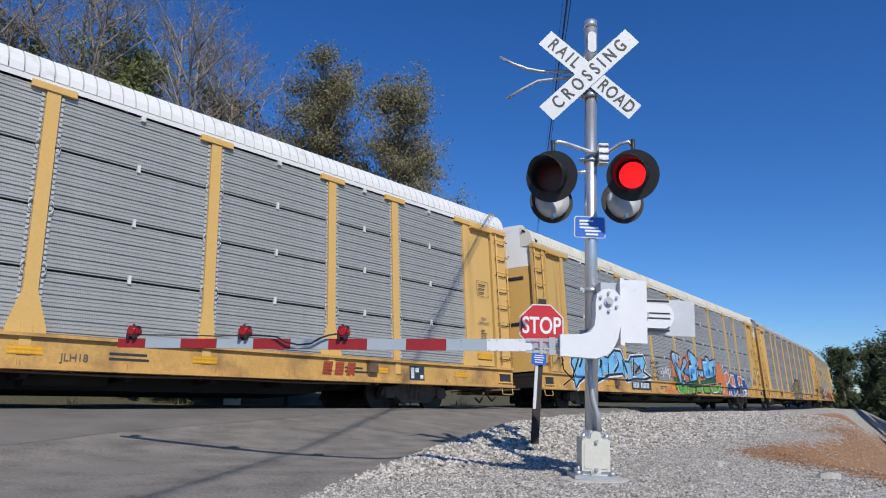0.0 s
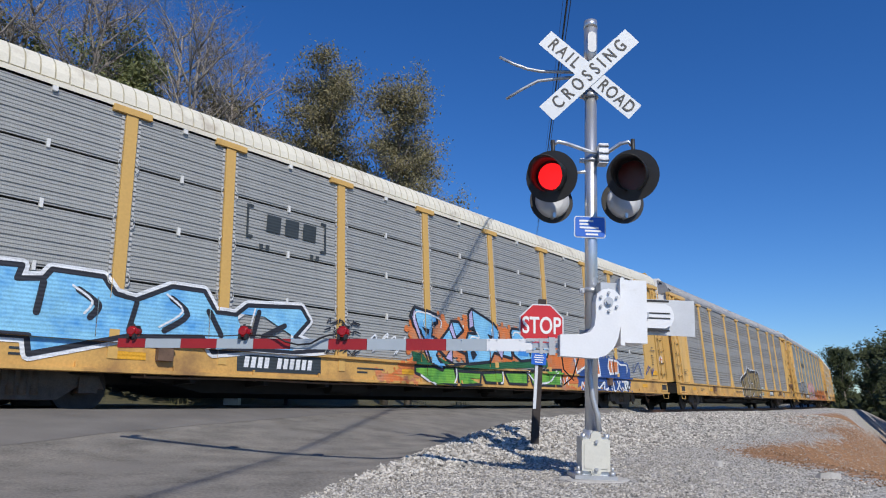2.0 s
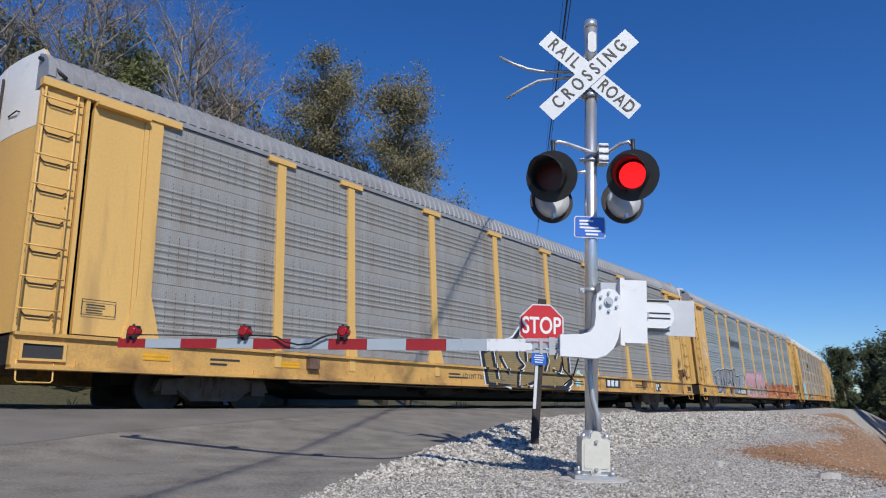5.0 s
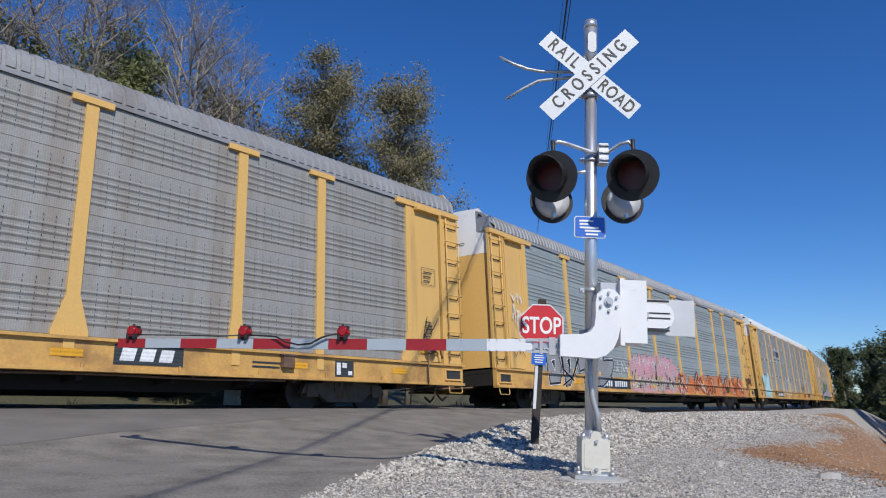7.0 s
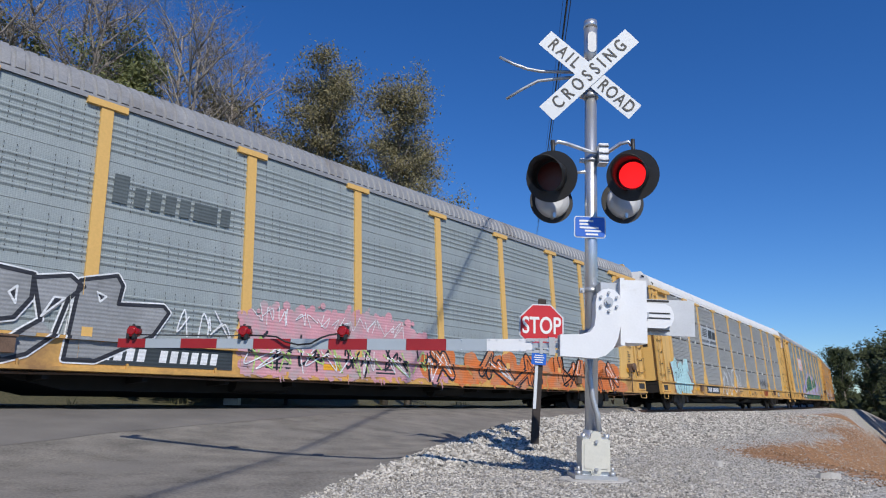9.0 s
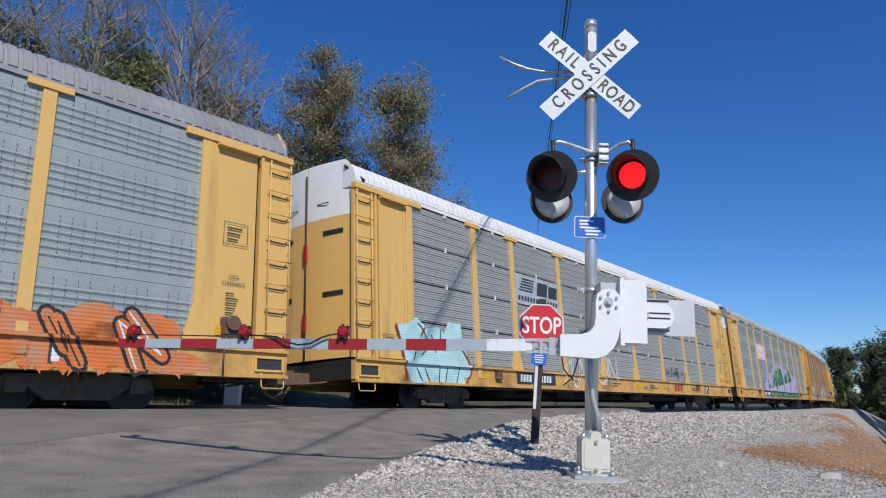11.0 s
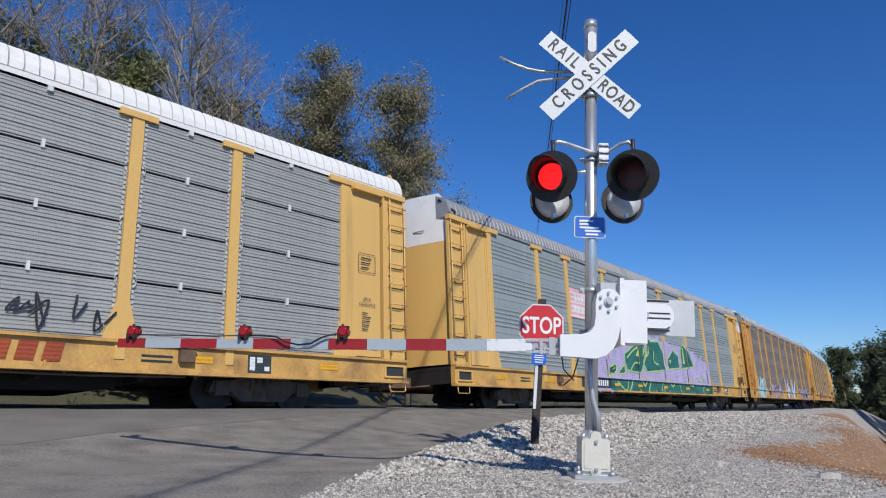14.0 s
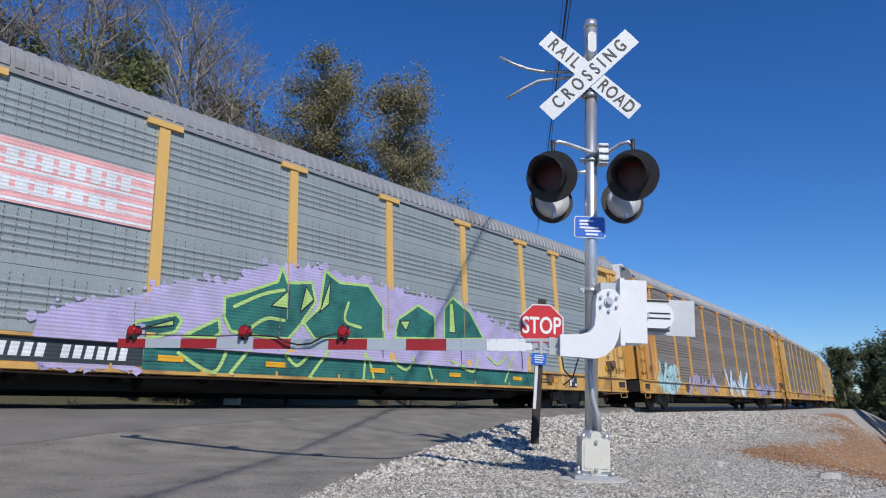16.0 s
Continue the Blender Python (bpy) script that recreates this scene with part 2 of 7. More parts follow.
# ---- ground ----
def smooth(a, b, v):
    k = min(max((v - a) / (b - a), 0.0), 1.0)
    return k * k * (3 - 2 * k)


def road_edge(y):
    pts = [(-30, -2.0), (1.0, -1.05), (5.4, -1.0), (7.5, -0.45), (9.0, -0.05), (11.0, 0.65), (14.0, 1.7), (18.0, 3.4), (30, 9.0)]
    return float(np.interp(y, [p[0] for p in pts], [p[1] for p in pts]))


def ground_z(x, y):
    s, d = rail_side(x, y)
    road = 1.0 - smooth(-0.25, 0.25, x - road_edge(y))
    # stone bed of the track, a low mound beside the road
    bank = 0.30 * (1 - smooth(3.6, 6.3, d)) - 0.16 * (1 - smooth(-0.2, 2.2, d))
    ramp = 0.36 * (1 - smooth(-0.6, 4.6, d))
    near = bank * (1 - road) + ramp * road
    if d < -0.4:
        near = (0.345 if road > 0.5 else 0.16) if d > -3.4 else 0.30 - 0.50 * smooth(-3.4, -9, d)
    # the shelf beside the track narrows and falls away on its outer side
    edge = 6.5 - 4.0 * smooth(13.0, 55.0, s)
    fall = smooth(edge, edge + 5.0, d) * smooth(5.0, 9.0, x) * 4.0
    rise = smooth(-16.0, -42.0, d) * 4.5
    far = math.hypot(x, y)
    rough = (0.035 * noise.noise(Vector((x * 0.9, y * 0.9, 0))) + 0.02 * noise.noise(Vector((x * 2.7, y * 2.7, 4)))) * (1 - road) * (1.0 if far < 60 else 0.0)
    return near - fall + rise + rough


def steps(lo, hi, fine, reach, grow=1.22):
    a = list(np.arange(lo, hi, fine))
    d, v = fine, hi
    while v < reach:
        a.append(v)
        d *= grow
        v += d
    d, v = fine, lo
    head = []
    while v > -reach:
        d *= grow
        v -= d
        head.append(v)
    return head[::-1] + a


def grid_mesh(name, xs, ys, height):
    verts = [(x, y, height(x, y)) for y in ys for x in xs]
    n = len(xs)
    faces = [(j * n + i, j * n + i + 1, (j + 1) * n + i + 1, (j + 1) * n + i) for j in range(len(ys) - 1) for i in range(n - 1)]
    me = bpy.data.meshes.new(name)
    me.from_pydata(verts, [], faces)
    me.polygons.foreach_set("use_smooth", [True] * len(faces))
    return me


def ground_material():
    """Grey crushed stone, orange clay, and grassy soil, by zone."""
    m = bpy.data.materials.new("crushed_stone_and_clay")
    m.use_nodes = True
    t = m.node_tree
    b = t.nodes["Principled BSDF"]
    co = t.nodes.new("ShaderNodeTexCoord")
    vor = t.nodes.new("ShaderNodeTexVoronoi")
    vor.inputs["Scale"].default_value = 38
    t.links.new(co.outputs["Object"], vor.inputs["Vector"])
    stone = t.nodes.new("ShaderNodeValToRGB")
    stone.color_ramp.elements[0].color, stone.color_ramp.elements[1].color = (0.15, 0.14, 0.122, 1), (0.62, 0.585, 0.53, 1)
    sep = t.nodes.new("ShaderNodeSeparateColor")
    t.links.new(vor.outputs["Color"], sep.inputs[0])
    t.links.new(sep.outputs[0], stone.inputs[0])
    nz = t.nodes.new("ShaderNodeTexNoise")
    nz.inputs["Scale"].default_value, nz.inputs["Detail"].default_value = 9, 8
    t.links.new(co.outputs["Object"], nz.inputs["Vector"])
    clay = t.nodes.new("ShaderNodeValToRGB")
    clay.color_ramp.elements[0].position, clay.color_ramp.elements[1].position = 0.3, 0.7
    clay.color_ramp.elements[0].color, clay.color_ramp.elements[1].color = (0.20, 0.10, 0.046, 1), (0.44, 0.24, 0.115, 1)
    t.links.new(nz.outputs[0], clay.inputs[0])
    grass = t.nodes.new("ShaderNodeValToRGB")
    grass.color_ramp.elements[0].position, grass.color_ramp.elements[1].position = 0.35, 0.7
    grass.color_ramp.elements[0].color, grass.color_ramp.elements[1].color = (0.035, 0.04, 0.016, 1), (0.15, 0.125, 0.06, 1)
    t.links.new(nz.outputs[0], grass.inputs[0])
    at = t.nodes.new("ShaderNodeAttribute")
    at.attribute_name = "zone"
    zone = t.nodes.new("ShaderNodeSeparateColor")
    t.links.new(at.outputs["Color"], zone.inputs[0])
    edge = t.nodes.new("ShaderNodeTexNoise")
    edge.inputs["Scale"].default_value, edge.inputs["Detail"].default_value = 4, 9
    t.links.new(co.outputs["Object"], edge.inputs["Vector"])
    def mixed(base, over, amount):
        add = t.nodes.new("ShaderNodeMath")
        add.operation = "ADD"
        t.links.new(amount, add.inputs[0])
        t.links.new(edge.outputs[0], add.inputs[1])
        r = t.nodes.new("ShaderNodeValToRGB")
        r.color_ramp.elements[0].position, r.color_ramp.elements[1].position = 0.86, 1.0
        t.links.new(add.outputs[0], r.inputs[0])
        mx = t.nodes.new("ShaderNodeMix")
        mx.data_type = "RGBA"
        t.links.new(r.outputs[0], mx.inputs[0])
        t.links.new(base, mx.inputs[6])
        t.links.new(over, mx.inputs[7])
        return mx.outputs[2]
    c = mixed(stone.outputs[0], clay.outputs[0], zone.outputs[0])
    c = mixed(c, grass.outputs[0], zone.outputs[1])
    t.links.new(c, b.inputs["Base Color"])
    b.inputs["Roughness"].default_value = 0.95
    bp = t.nodes.new("ShaderNodeBump")
    bp.inputs["Strength"].default_value, bp.inputs["Distance"].default_value = 0.8, 0.03
    t.links.new(vor.outputs["Distance"], bp.inputs["Height"])
    t.links.new(bp.outputs[0], b.inputs["Normal"])
    return m


GROUND = ground_material()
ground_mesh = grid_mesh("ground", steps(-13, 17, 0.22, 900), steps(1.0, 32, 0.22, 900), ground_z)
zone = ground_mesh.color_attributes.new("zone", "FLOAT_COLOR", "POINT")
for v, c in zip(ground_mesh.vertices, zone.data):
    x, y = v.co.x, v.co.y
    s, d = rail_side(x, y)
    clay = max(smooth(6.4, 7.4, d) * smooth(4.0, 5.2, x), 1.0 * smooth(3.0, 5.0, d) * smooth(8.5, 13.0, x))
    green = max(0.75 * smooth(-8.0, -13.0, d), smooth(-14.0, -18.0, d), smooth(11.5, 14.0, d) * smooth(10, 16, x), smooth(60, 120, math.hypot(x, y)) * smooth(4.5, 6, abs(d)))
    c.color = (0.64 * clay, 0.75 * green, 0, 1)
ground_mesh.materials.append(GROUND)
ground = tagged(new("ground", ground_mesh), "grey crushed stone with orange clay and grassy soil beyond", "ground", kind="structure")


def asphalt_material():
    m = material("worn_asphalt", (0.20, 0.183, 0.157), 0.9, vary=0.40, scale=2.2, grain=45, bump=0.5, stain=(0.165, 0.153, 0.138), stain_scale=0.55, stain_amount=0.35)
    return m


ASPHALT = asphalt_material()
ASPHALT_DARK = material("patched_asphalt", (0.165, 0.153, 0.138), 0.9, vary=0.25, scale=1.2, grain=110, bump=0.25, stain=(0.14, 0.13, 0.12), stain_scale=0.8, stain_amount=0.3)


def paved(name, label, lift, mat, inside, left):
    """A paved sheet laid on the ground, with a ragged edge towards the stone."""
    bm = bmesh.new()
    rows = []
    ys = list(np.arange(-30, 2, 2.0)) + list(np.arange(2.0, 30.0, 0.2))
    for y in ys:
        right = inside(y) + 0.10 * noise.noise(Vector((0.0, y * 1.7, 5.0))) + 0.04 * noise.noise(Vector((0.0, y * 6.0, 9.0)))
        xl = left(y)
        row = []
        n = 46
        for i in range(n + 1):
            x = xl + (right - xl) * (1 - (1 - i / n) ** 1.6)
            row.append(bm.verts.new((x, y, ground_z(x, y) + lift * (1 if i < n else 0))))
        row.append(bm.verts.new((right + 0.02, y, ground_z(right, y) - 0.05)))
        rows.append(row)
    for a, b in zip(rows, rows[1:]):
        for i in range(len(a) - 1):
            if rail_side(a[i].co.x, a[i].co.y)[1] > -4.2:
                bm.faces.new((a[i], a[i + 1], b[i + 1], b[i])).smooth = True
    loose = [v for v in bm.verts if not v.link_faces]
    bmesh.ops.delete(bm, geom=loose, context="VERTS")
    return tagged(new(name, mesh_of(name, bm, mat)), label, "road", kind="structure")


road = paved("road", "worn grey asphalt road rising to the crossing", 0.035, ASPHALT, road_edge, lambda y: -60.0)


def crossing_patch():
    """Darker asphalt laid along the rails, ending in a slanting joint."""
    bm = bmesh.new()
    rows = []
    for s in np.arange(-16.0, 9.0, 0.25):
        lx, ly, h = on_line(s)
        reach = float(np.interp(s, (-16, -8, -2, -0.5, 6, 9), (4.2, 3.6, 2.75, 2.1, 0.25, -0.5))) + 0.05 * noise.noise(Vector((s * 2.0, 1.0, 0)))
        row = []
        for i in range(13):
            d = -0.62 + (reach + 0.62) * i / 12
            x, y = lx + d * math.cos(h), ly - d * math.sin(h)
            row.append(bm.verts.new((x, y, ground_z(x, y) + 0.042 - (0.0 if i < 12 else 0.004))))
        rows.append(row)
    for a, b in zip(rows, rows[1:]):
        for i in range(12):
            bm.faces.new((a[i], a[i + 1], b[i + 1], b[i])).smooth = True
    tagged(new("road_patch", mesh_of("road_patch", bm, ASPHALT_DARK)), "darker asphalt patch along the rails", "road", kind="structure")


crossing_patch()


# ---- loose stones ----
def stone_material(name, lo, hi):
    m = bpy.data.materials.new(name)
    m.use_nodes = True
    t = m.node_tree
    p = t.nodes["Principled BSDF"]
    g = t.nodes.new("ShaderNodeNewGeometry")
    r = t.nodes.new("ShaderNodeValToRGB")
    r.color_ramp.elements[0].color, r.color_ramp.elements[1].color = (*lo, 1), (*hi, 1)
    t.links.new(g.outputs["Random Per Island"], r.inputs[0])
    n = t.nodes.new("ShaderNodeTexNoise")
    n.inputs["Scale"].default_value = 60
    mx = t.nodes.new("ShaderNodeMix")
    mx.data_type, mx.blend_type = "RGBA", "MULTIPLY"
    mx.inputs[0].default_value = 0.35
    t.links.new(r.outputs[0], mx.inputs[6])
    t.links.new(n.outputs[0], mx.inputs[7])
    t.links.new(mx.outputs[2], p.inputs["Base Color"])
    p.inputs["Roughness"].default_value = 0.9
    return m


STONE = stone_material("ballast_stone", (0.20, 0.185, 0.16), (0.76, 0.71, 0.63))
CLAY_STONE = stone_material("clay_clod", (0.20, 0.10, 0.046), (0.46, 0.27, 0.14))


def scatter(name, label, mat, count, where, size, seed):
    rng = random.Random(seed)
    base = [(1, 0, 0), (-0.9, 0.1, 0.1), (0.1, 0.9, 0), (0, -1, 0.1), (0.1, 0, 0.75), (0, 0.1, -0.7)]
    tri = ((0, 2, 4), (2, 1, 4), (1, 3, 4), (3, 0, 4), (2, 0, 5), (1, 2, 5), (3, 1, 5), (0, 3, 5))
    verts, faces = [], []
    made = 0
    while made < count:
        spot = where(rng)
        if spot is None:
            continue
        x, y = spot
        z = ground_z(x, y)
        r = size(rng, x, y)
        q = Euler((rng.uniform(0, 6.3), rng.uniform(0, 6.3), rng.uniform(0, 6.3))).to_matrix()
        k = len(verts)
        for b in base:
            v = q @ Vector([c * r * rng.uniform(0.7, 1.3) for c in b])
            verts.append((x + v.x, y + v.y, z + v.z * 0.8 + r * 0.25))
        faces += [(a + k, b + k, c + k) for a, b, c in tri]
        made += 1
    me = bpy.data.meshes.new(name)
    me.from_pydata(verts, [], faces)
    me.materials.append(mat)
    tagged(new(name, me), label, "stones", kind="stuff")


def stone_field(rng):
    y = 4.2 + 26.0 * rng.random() ** 1.7
    x = road_edge(y) - 0.1 + rng.random() ** 1.2 * (0.72 * y + 3.0)
    s, d = rail_side(x, y)
    if d < -0.55 or d > 9.5 or x < road_edge(y) + 0.15 * rng.gauss(0, 1) or math.hypot(x - 1.56, y - 7.05) < 0.42:
        return None
    if d > 6.9 and x > 4.5 and y < 15 and rng.random() > 0.12:
        return None
    return x, y


def coarse(rng, x, y):
    s, d = rail_side(x, y)
    big = 1.0 - smooth(5.4, 6.6, d)
    return (0.0115 + 0.021 * big) * rng.uniform(0.6, 1.5)


def clay_field(rng):
    y = 5.5 + 18.0 * rng.random() ** 1.3
    x = 4.4 + rng.random() * 12.3
    s, d = rail_side(x, y)
    return (x, y) if 6.8 + rng.gauss(0, 0.3) - 2.5 * smooth(8.5, 13.0, x) < d < 10.5 else None


scatter("ballast_stones", "loose grey crushed stone along the track", STONE, 60000, stone_field, coarse, 3)
scatter("clay_clods", "orange clay clods and pebbles on the bank", CLAY_STONE, 16000, clay_field, lambda rng, x, y: 0.0095 * rng.uniform(0.4, 1.9), 4)


def broken_slabs():
    rng = random.Random(9)
    for x, y, r in ((4.28, 7.75, 0.13), (3.45, 8.7, 0.05)):
        bm = bmesh.new()
        n = 7
        out = [(r * rng.uniform(0.7, 1.4) * math.cos(2 * math.pi * i / n), 0.6 * r * rng.uniform(0.7, 1.3) * math.sin(2 * math.pi * i / n)) for i in range(n)]
        lo = [bm.verts.new((a, b, -0.05)) for a, b in out]
        hi = [bm.verts.new((a * 0.9, b * 0.9, 0.06 * rng.uniform(0.7, 1.3))) for a, b in out]
        bm.faces.new(hi)
        for i in range(n):
            bm.faces.new((lo[i], lo[(i + 1) % n], hi[(i + 1) % n], hi[i]))
        ob = new("concrete_chunk", mesh_of("concrete_chunk", bm, CONCRETE))
        ob.location = (x, y, ground_z(x, y))
        tagged(ob, "pale broken concrete chunk lying in the gravel", "concrete chunk", "broken concrete chunks")


broken_slabs()


def far_field(rng):
    s, d = rng.uniform(-16, 22), -rng.uniform(4.4, 13.0)
    lx, ly, h = on_line(s)
    x, y = lx + d * math.cos(h), ly - d * math.sin(h)
    return x, y


scatter("far_ballast", "pale stones and rubble beyond the track", STONE, 9000, far_field, lambda rng, x, y: 0.05 * rng.uniform(0.5, 1.8), 6)


def grass_tufts():
    """Dry green weeds beyond the track."""
    rng = random.Random(12)
    verts, faces = [], []
    for i in range(5200):
        s, d = rng.uniform(-14, 30), -rng.uniform(5.2, 12)
        lx, ly, h = on_line(s)
        x, y = lx + d * math.cos(h), ly - d * math.sin(h)
        z = ground_z(x, y)
        for b in range(3):
            a, tall, w = rng.uniform(0, 6.3), rng.uniform(0.05, 0.30) * (0.4 + noise.noise(Vector((x * 0.6, y * 0.6, 2))) ** 2 * 4), 0.02
            k = len(verts)
            tip = (x + rng.uniform(-0.12, 0.12), y + rng.uniform(-0.12, 0.12), z + tall)
            verts += [(x + w * math.cos(a), y + w * math.sin(a), z), (x - w * math.cos(a), y - w * math.sin(a), z), tip]
            faces.append((k, k + 1, k + 2))
    me = bpy.data.meshes.new("weeds")
    me.from_pydata(verts, [], faces)
    me.materials.append(stone_material("dry_weeds", (0.06, 0.08, 0.02), (0.26, 0.22, 0.09)))
    tagged(new("weeds", me), "dry green and straw weeds beyond the track", "weeds", kind="stuff")


grass_tufts()


def trackside_box():
    x, y = -4.6, 15.6
    t = thing("trackside_box", "small white equipment box beside the far road edge", "equipment box", Matrix.Translation((x, y, ground_z(x, y) + 0.03)))
    bm = bmesh.new()
    add_box(bm, -0.16, 0.16, -0.12, 0.12, 0.0, 0.42)
    soften(bm, 0.02, 2)
    part("case", bm, WHITE_PAINT, t)
    bm = bmesh.new()
    add_prism(bm, [(-0.19, 0.42), (0.19, 0.42), (0.15, 0.47), (-0.15, 0.47)], -0.14, 0.14)
    part("lid", bm, WHITE_PAINT, t)
    x, y = -3.6, 16.5
    bm = bmesh.new()
    add_box(bm, -0.04, 0.04, -0.03, 0.03, 0.0, 1.0)
    ob = new("marker_post", mesh_of("marker_post", bm, POST_DARK))
    ob.location = (x, y, ground_z(x, y))
    tagged(ob, "short dark steel marker post beyond the track", "post")


trackside_box()


# ---- the track ----
def track_parts():
    s0, s1 = -60.0, 230.0
    for side, name in ((-0.72, "rail_near"), (0.72, "rail_far")):
        bm = bmesh.new()
        prof = [(-0.07, -0.17), (0.07, -0.17), (0.07, -0.155), (0.012, -0.13), (0.012, -0.045), (0.036, -0.035), (0.036, 0.0), (-0.036, 0.0), (-0.036, -0.035), (-0.012, -0.045), (-0.012, -0.13), (-0.07, -0.155)]
        rings, s = [], s0
        while s <= s1:
            m = track_pose(s)
            rings.append([bm.verts.new(m @ Vector((0, side + y, z))) for y, z in prof])
            s += 2.0
        for a, b in zip(rings, rings[1:]):
            for i in range(len(prof)):
                bm.faces.new((a[i], a[(i + 1) % len(prof)], b[(i + 1) % len(prof)], b[i]))
        tagged(new(name, mesh_of(name, bm, RAIL)), "rusty brown steel rail on timber sleepers", "rail", "rails of the track", "structure")


track_parts()

# ---- the train ----
END = 13.47
PITCH_M = 28.5
SPEED = PITCH_M / 3.37
POSTS = (-8.97, -7.05, -4.24, -1.41, 1.41, 4.24, 7.05, 8.97)
SILL0, SILL1, EAVE = 0.61, 1.10, 4.93
ROWS = (1.12, 2.07, 3.02, 3.97, 4.90)
CACHE = {}


def cached(key, make, mat):
    if key not in CACHE:
        bm = bmesh.new()
        make(bm)
        CACHE[key] = mesh_of(key, bm, mat)
    return CACHE[key]


def corrugated(w, h, ridges, deep):
    """A ribbed sheet: ridges run along x."""
    def make(bm):
        prof = []
        step = h / ridges
        for k in range(ridges):
            z, out = k * step, deep * (1.7 if k % 3 == 0 else 0.8)
            prof += [(z, 0.0), (z + step * 0.42, 0.0), (z + step * 0.55, -out), (z + step * 0.88, -out)]
        prof.append((h, 0.0))
        a = [bm.verts.new((-w / 2, y, z)) for z, y in prof]
        b = [bm.verts.new((w / 2, y, z)) for z, y in prof]
        for i in range(len(prof) - 1):
            bm.faces.new((a[i], b[i], b[i + 1], a[i + 1]))
        r = bmesh.ops.extrude_face_region(bm, geom=list(bm.faces))
        bmesh.ops.translate(bm, verts=[v for v in r["geom"] if isinstance(v, bmesh.types.BMVert)], vec=(0, 0.03, 0))
    return make


def perforated(w, h, deep):
    """A flat sheet with five rounded ribs in its middle and rows of small slots."""
    def make(bm):
        prof = [(0.0, 0.0), (0.14 * h, 0.0)]
        for k in range(5):
            z = (0.17 + 0.125 * k) * h
            prof += [(z, 0.0), (z + 0.035 * h, -deep), (z + 0.055 * h, -deep), (z + 0.075 * h, 0.004)]
        prof += [(0.82 * h, 0.0), (h, 0.0)]
        a = [bm.verts.new((-w / 2, y, z)) for z, y in prof]
        b = [bm.verts.new((w / 2, y, z)) for z, y in prof]
        for i in range(len(prof) - 1):
            bm.faces.new((a[i], b[i], b[i + 1], a[i + 1]))
        r = bmesh.ops.extrude_face_region(bm, geom=list(bm.faces))
        bmesh.ops.translate(bm, verts=[v for v in r["geom"] if isinstance(v, bmesh.types.BMVert)], vec=(0, 0.03, 0))
    return make


def slot_mesh(w, h):
    """Columns of small dark slots in a panel."""
    def make(bm):
        n = max(int(w / 0.17), 4)
        for i in range(n):
            if (i * 7) % 5 == 0:
                continue
            x = -w / 2 + (i + 0.5) * w / n
            for k in range(9):
                z = (0.16 + 0.085 * k) * h
                vs = [bm.verts.new(c) for c in ((x - 0.006, 0, z), (x + 0.006, 0, z), (x + 0.006, 0, z + 0.028), (x - 0.006, 0, z + 0.028))]
                bm.faces.new(vs)
    return make


def make_post(flare):
    def make(bm):
        add_box(bm, -0.10, 0.10, -0.055, 0.06, SILL1 + 0.001, EAVE - 0.08)
        add_box(bm, -0.08, 0.08, -0.075, -0.05, SILL1 - 0.30, SILL1 + 0.15)
        add_box(bm, -0.33, 0.33, -0.08, 0.02, EAVE - 0.09, EAVE + 0.02)
        if flare:
            add_prism(bm, [(-flare, SILL1), (flare, SILL1), (flare, SILL1 + 0.06), (0.101, SILL1 + 0.62), (-0.101, SILL1 + 0.62), (-flare, SILL1 + 0.06)], -0.058, 0.03)
    return make


def roof_mesh(step, seam, deep):
    """A curved roof of pressed sheets with narrow seams across it, over a plain eave strip."""
    def make(bm):
        prof = [(-1.49, EAVE - 0.01), (-1.49, EAVE + 0.075), (-1.43, EAVE + 0.08), (-1.43, EAVE + 0.10), (-1.475, EAVE + 0.105), (-1.46, EAVE + 0.24), (-1.40, EAVE + 0.40), (-1.28, EAVE + 0.53), (-1.10, EAVE + 0.61), (-0.8, EAVE + 0.66), (0, EAVE + 0.70)]
        prof += [(-y, z) for y, z in prof[-2::-1]]
        rings, x = [], -END + 0.05
        while x < END - 0.10:
            for dx, sink in ((0.0, 0.0), (step - seam * 2, 0.0), (step - seam * 1.6, deep), (step - seam * 0.6, deep), (step - seam * 0.2, 0.0)):
                row = []
                for j, (y, z) in enumerate(prof):
                    cut = sink if 4 <= j <= len(prof) - 5 else 0.0
                    row.append(bm.verts.new((x + dx, y - math.copysign(cut, y) * 0.7 if y else 0.0, z - cut * 0.7)))
                rings.append(row)
            x += step
        for p, q in zip(rings, rings[1:]):
            for j in range(len(prof) - 1):
                bm.faces.new((p[j], q[j], q[j + 1], p[j + 1]))
        bm.faces.new(rings[0])
        bm.faces.new(rings[-1][::-1])
    return make


SILL_PAINT = material("grimy_yellow_sill_paint", (0.60, 0.35, 0.10), 0.6, vary=0.14, scale=1.4, grain=22, bump=0.05, stain=(0.27, 0.15, 0.06), stain_scale=1.1, stain_amount=0.42)


def sill_mesh(bm):
    for sy in (-1, 1):
        y0, y1 = sorted((sy * 1.50, sy * 1.38))
        add_box(bm, -END, END, y0, y1, SILL0, SILL1)
        y0, y1 = sorted((sy * 1.56, sy * 1.38))
        add_box(bm, -END, END, y0, y1, SILL0 - 0.02, SILL0 + 0.035)
        add_box(bm, -END, END, y0, y1, SILL1 - 0.05, SILL1)
    for x in np.arange(-12.6, 12.7, 1.55):
        add_box(bm, x - 0.015, x + 0.015, -1.54, -1.50, SILL0 + 0.03, SILL0 + 0.12)


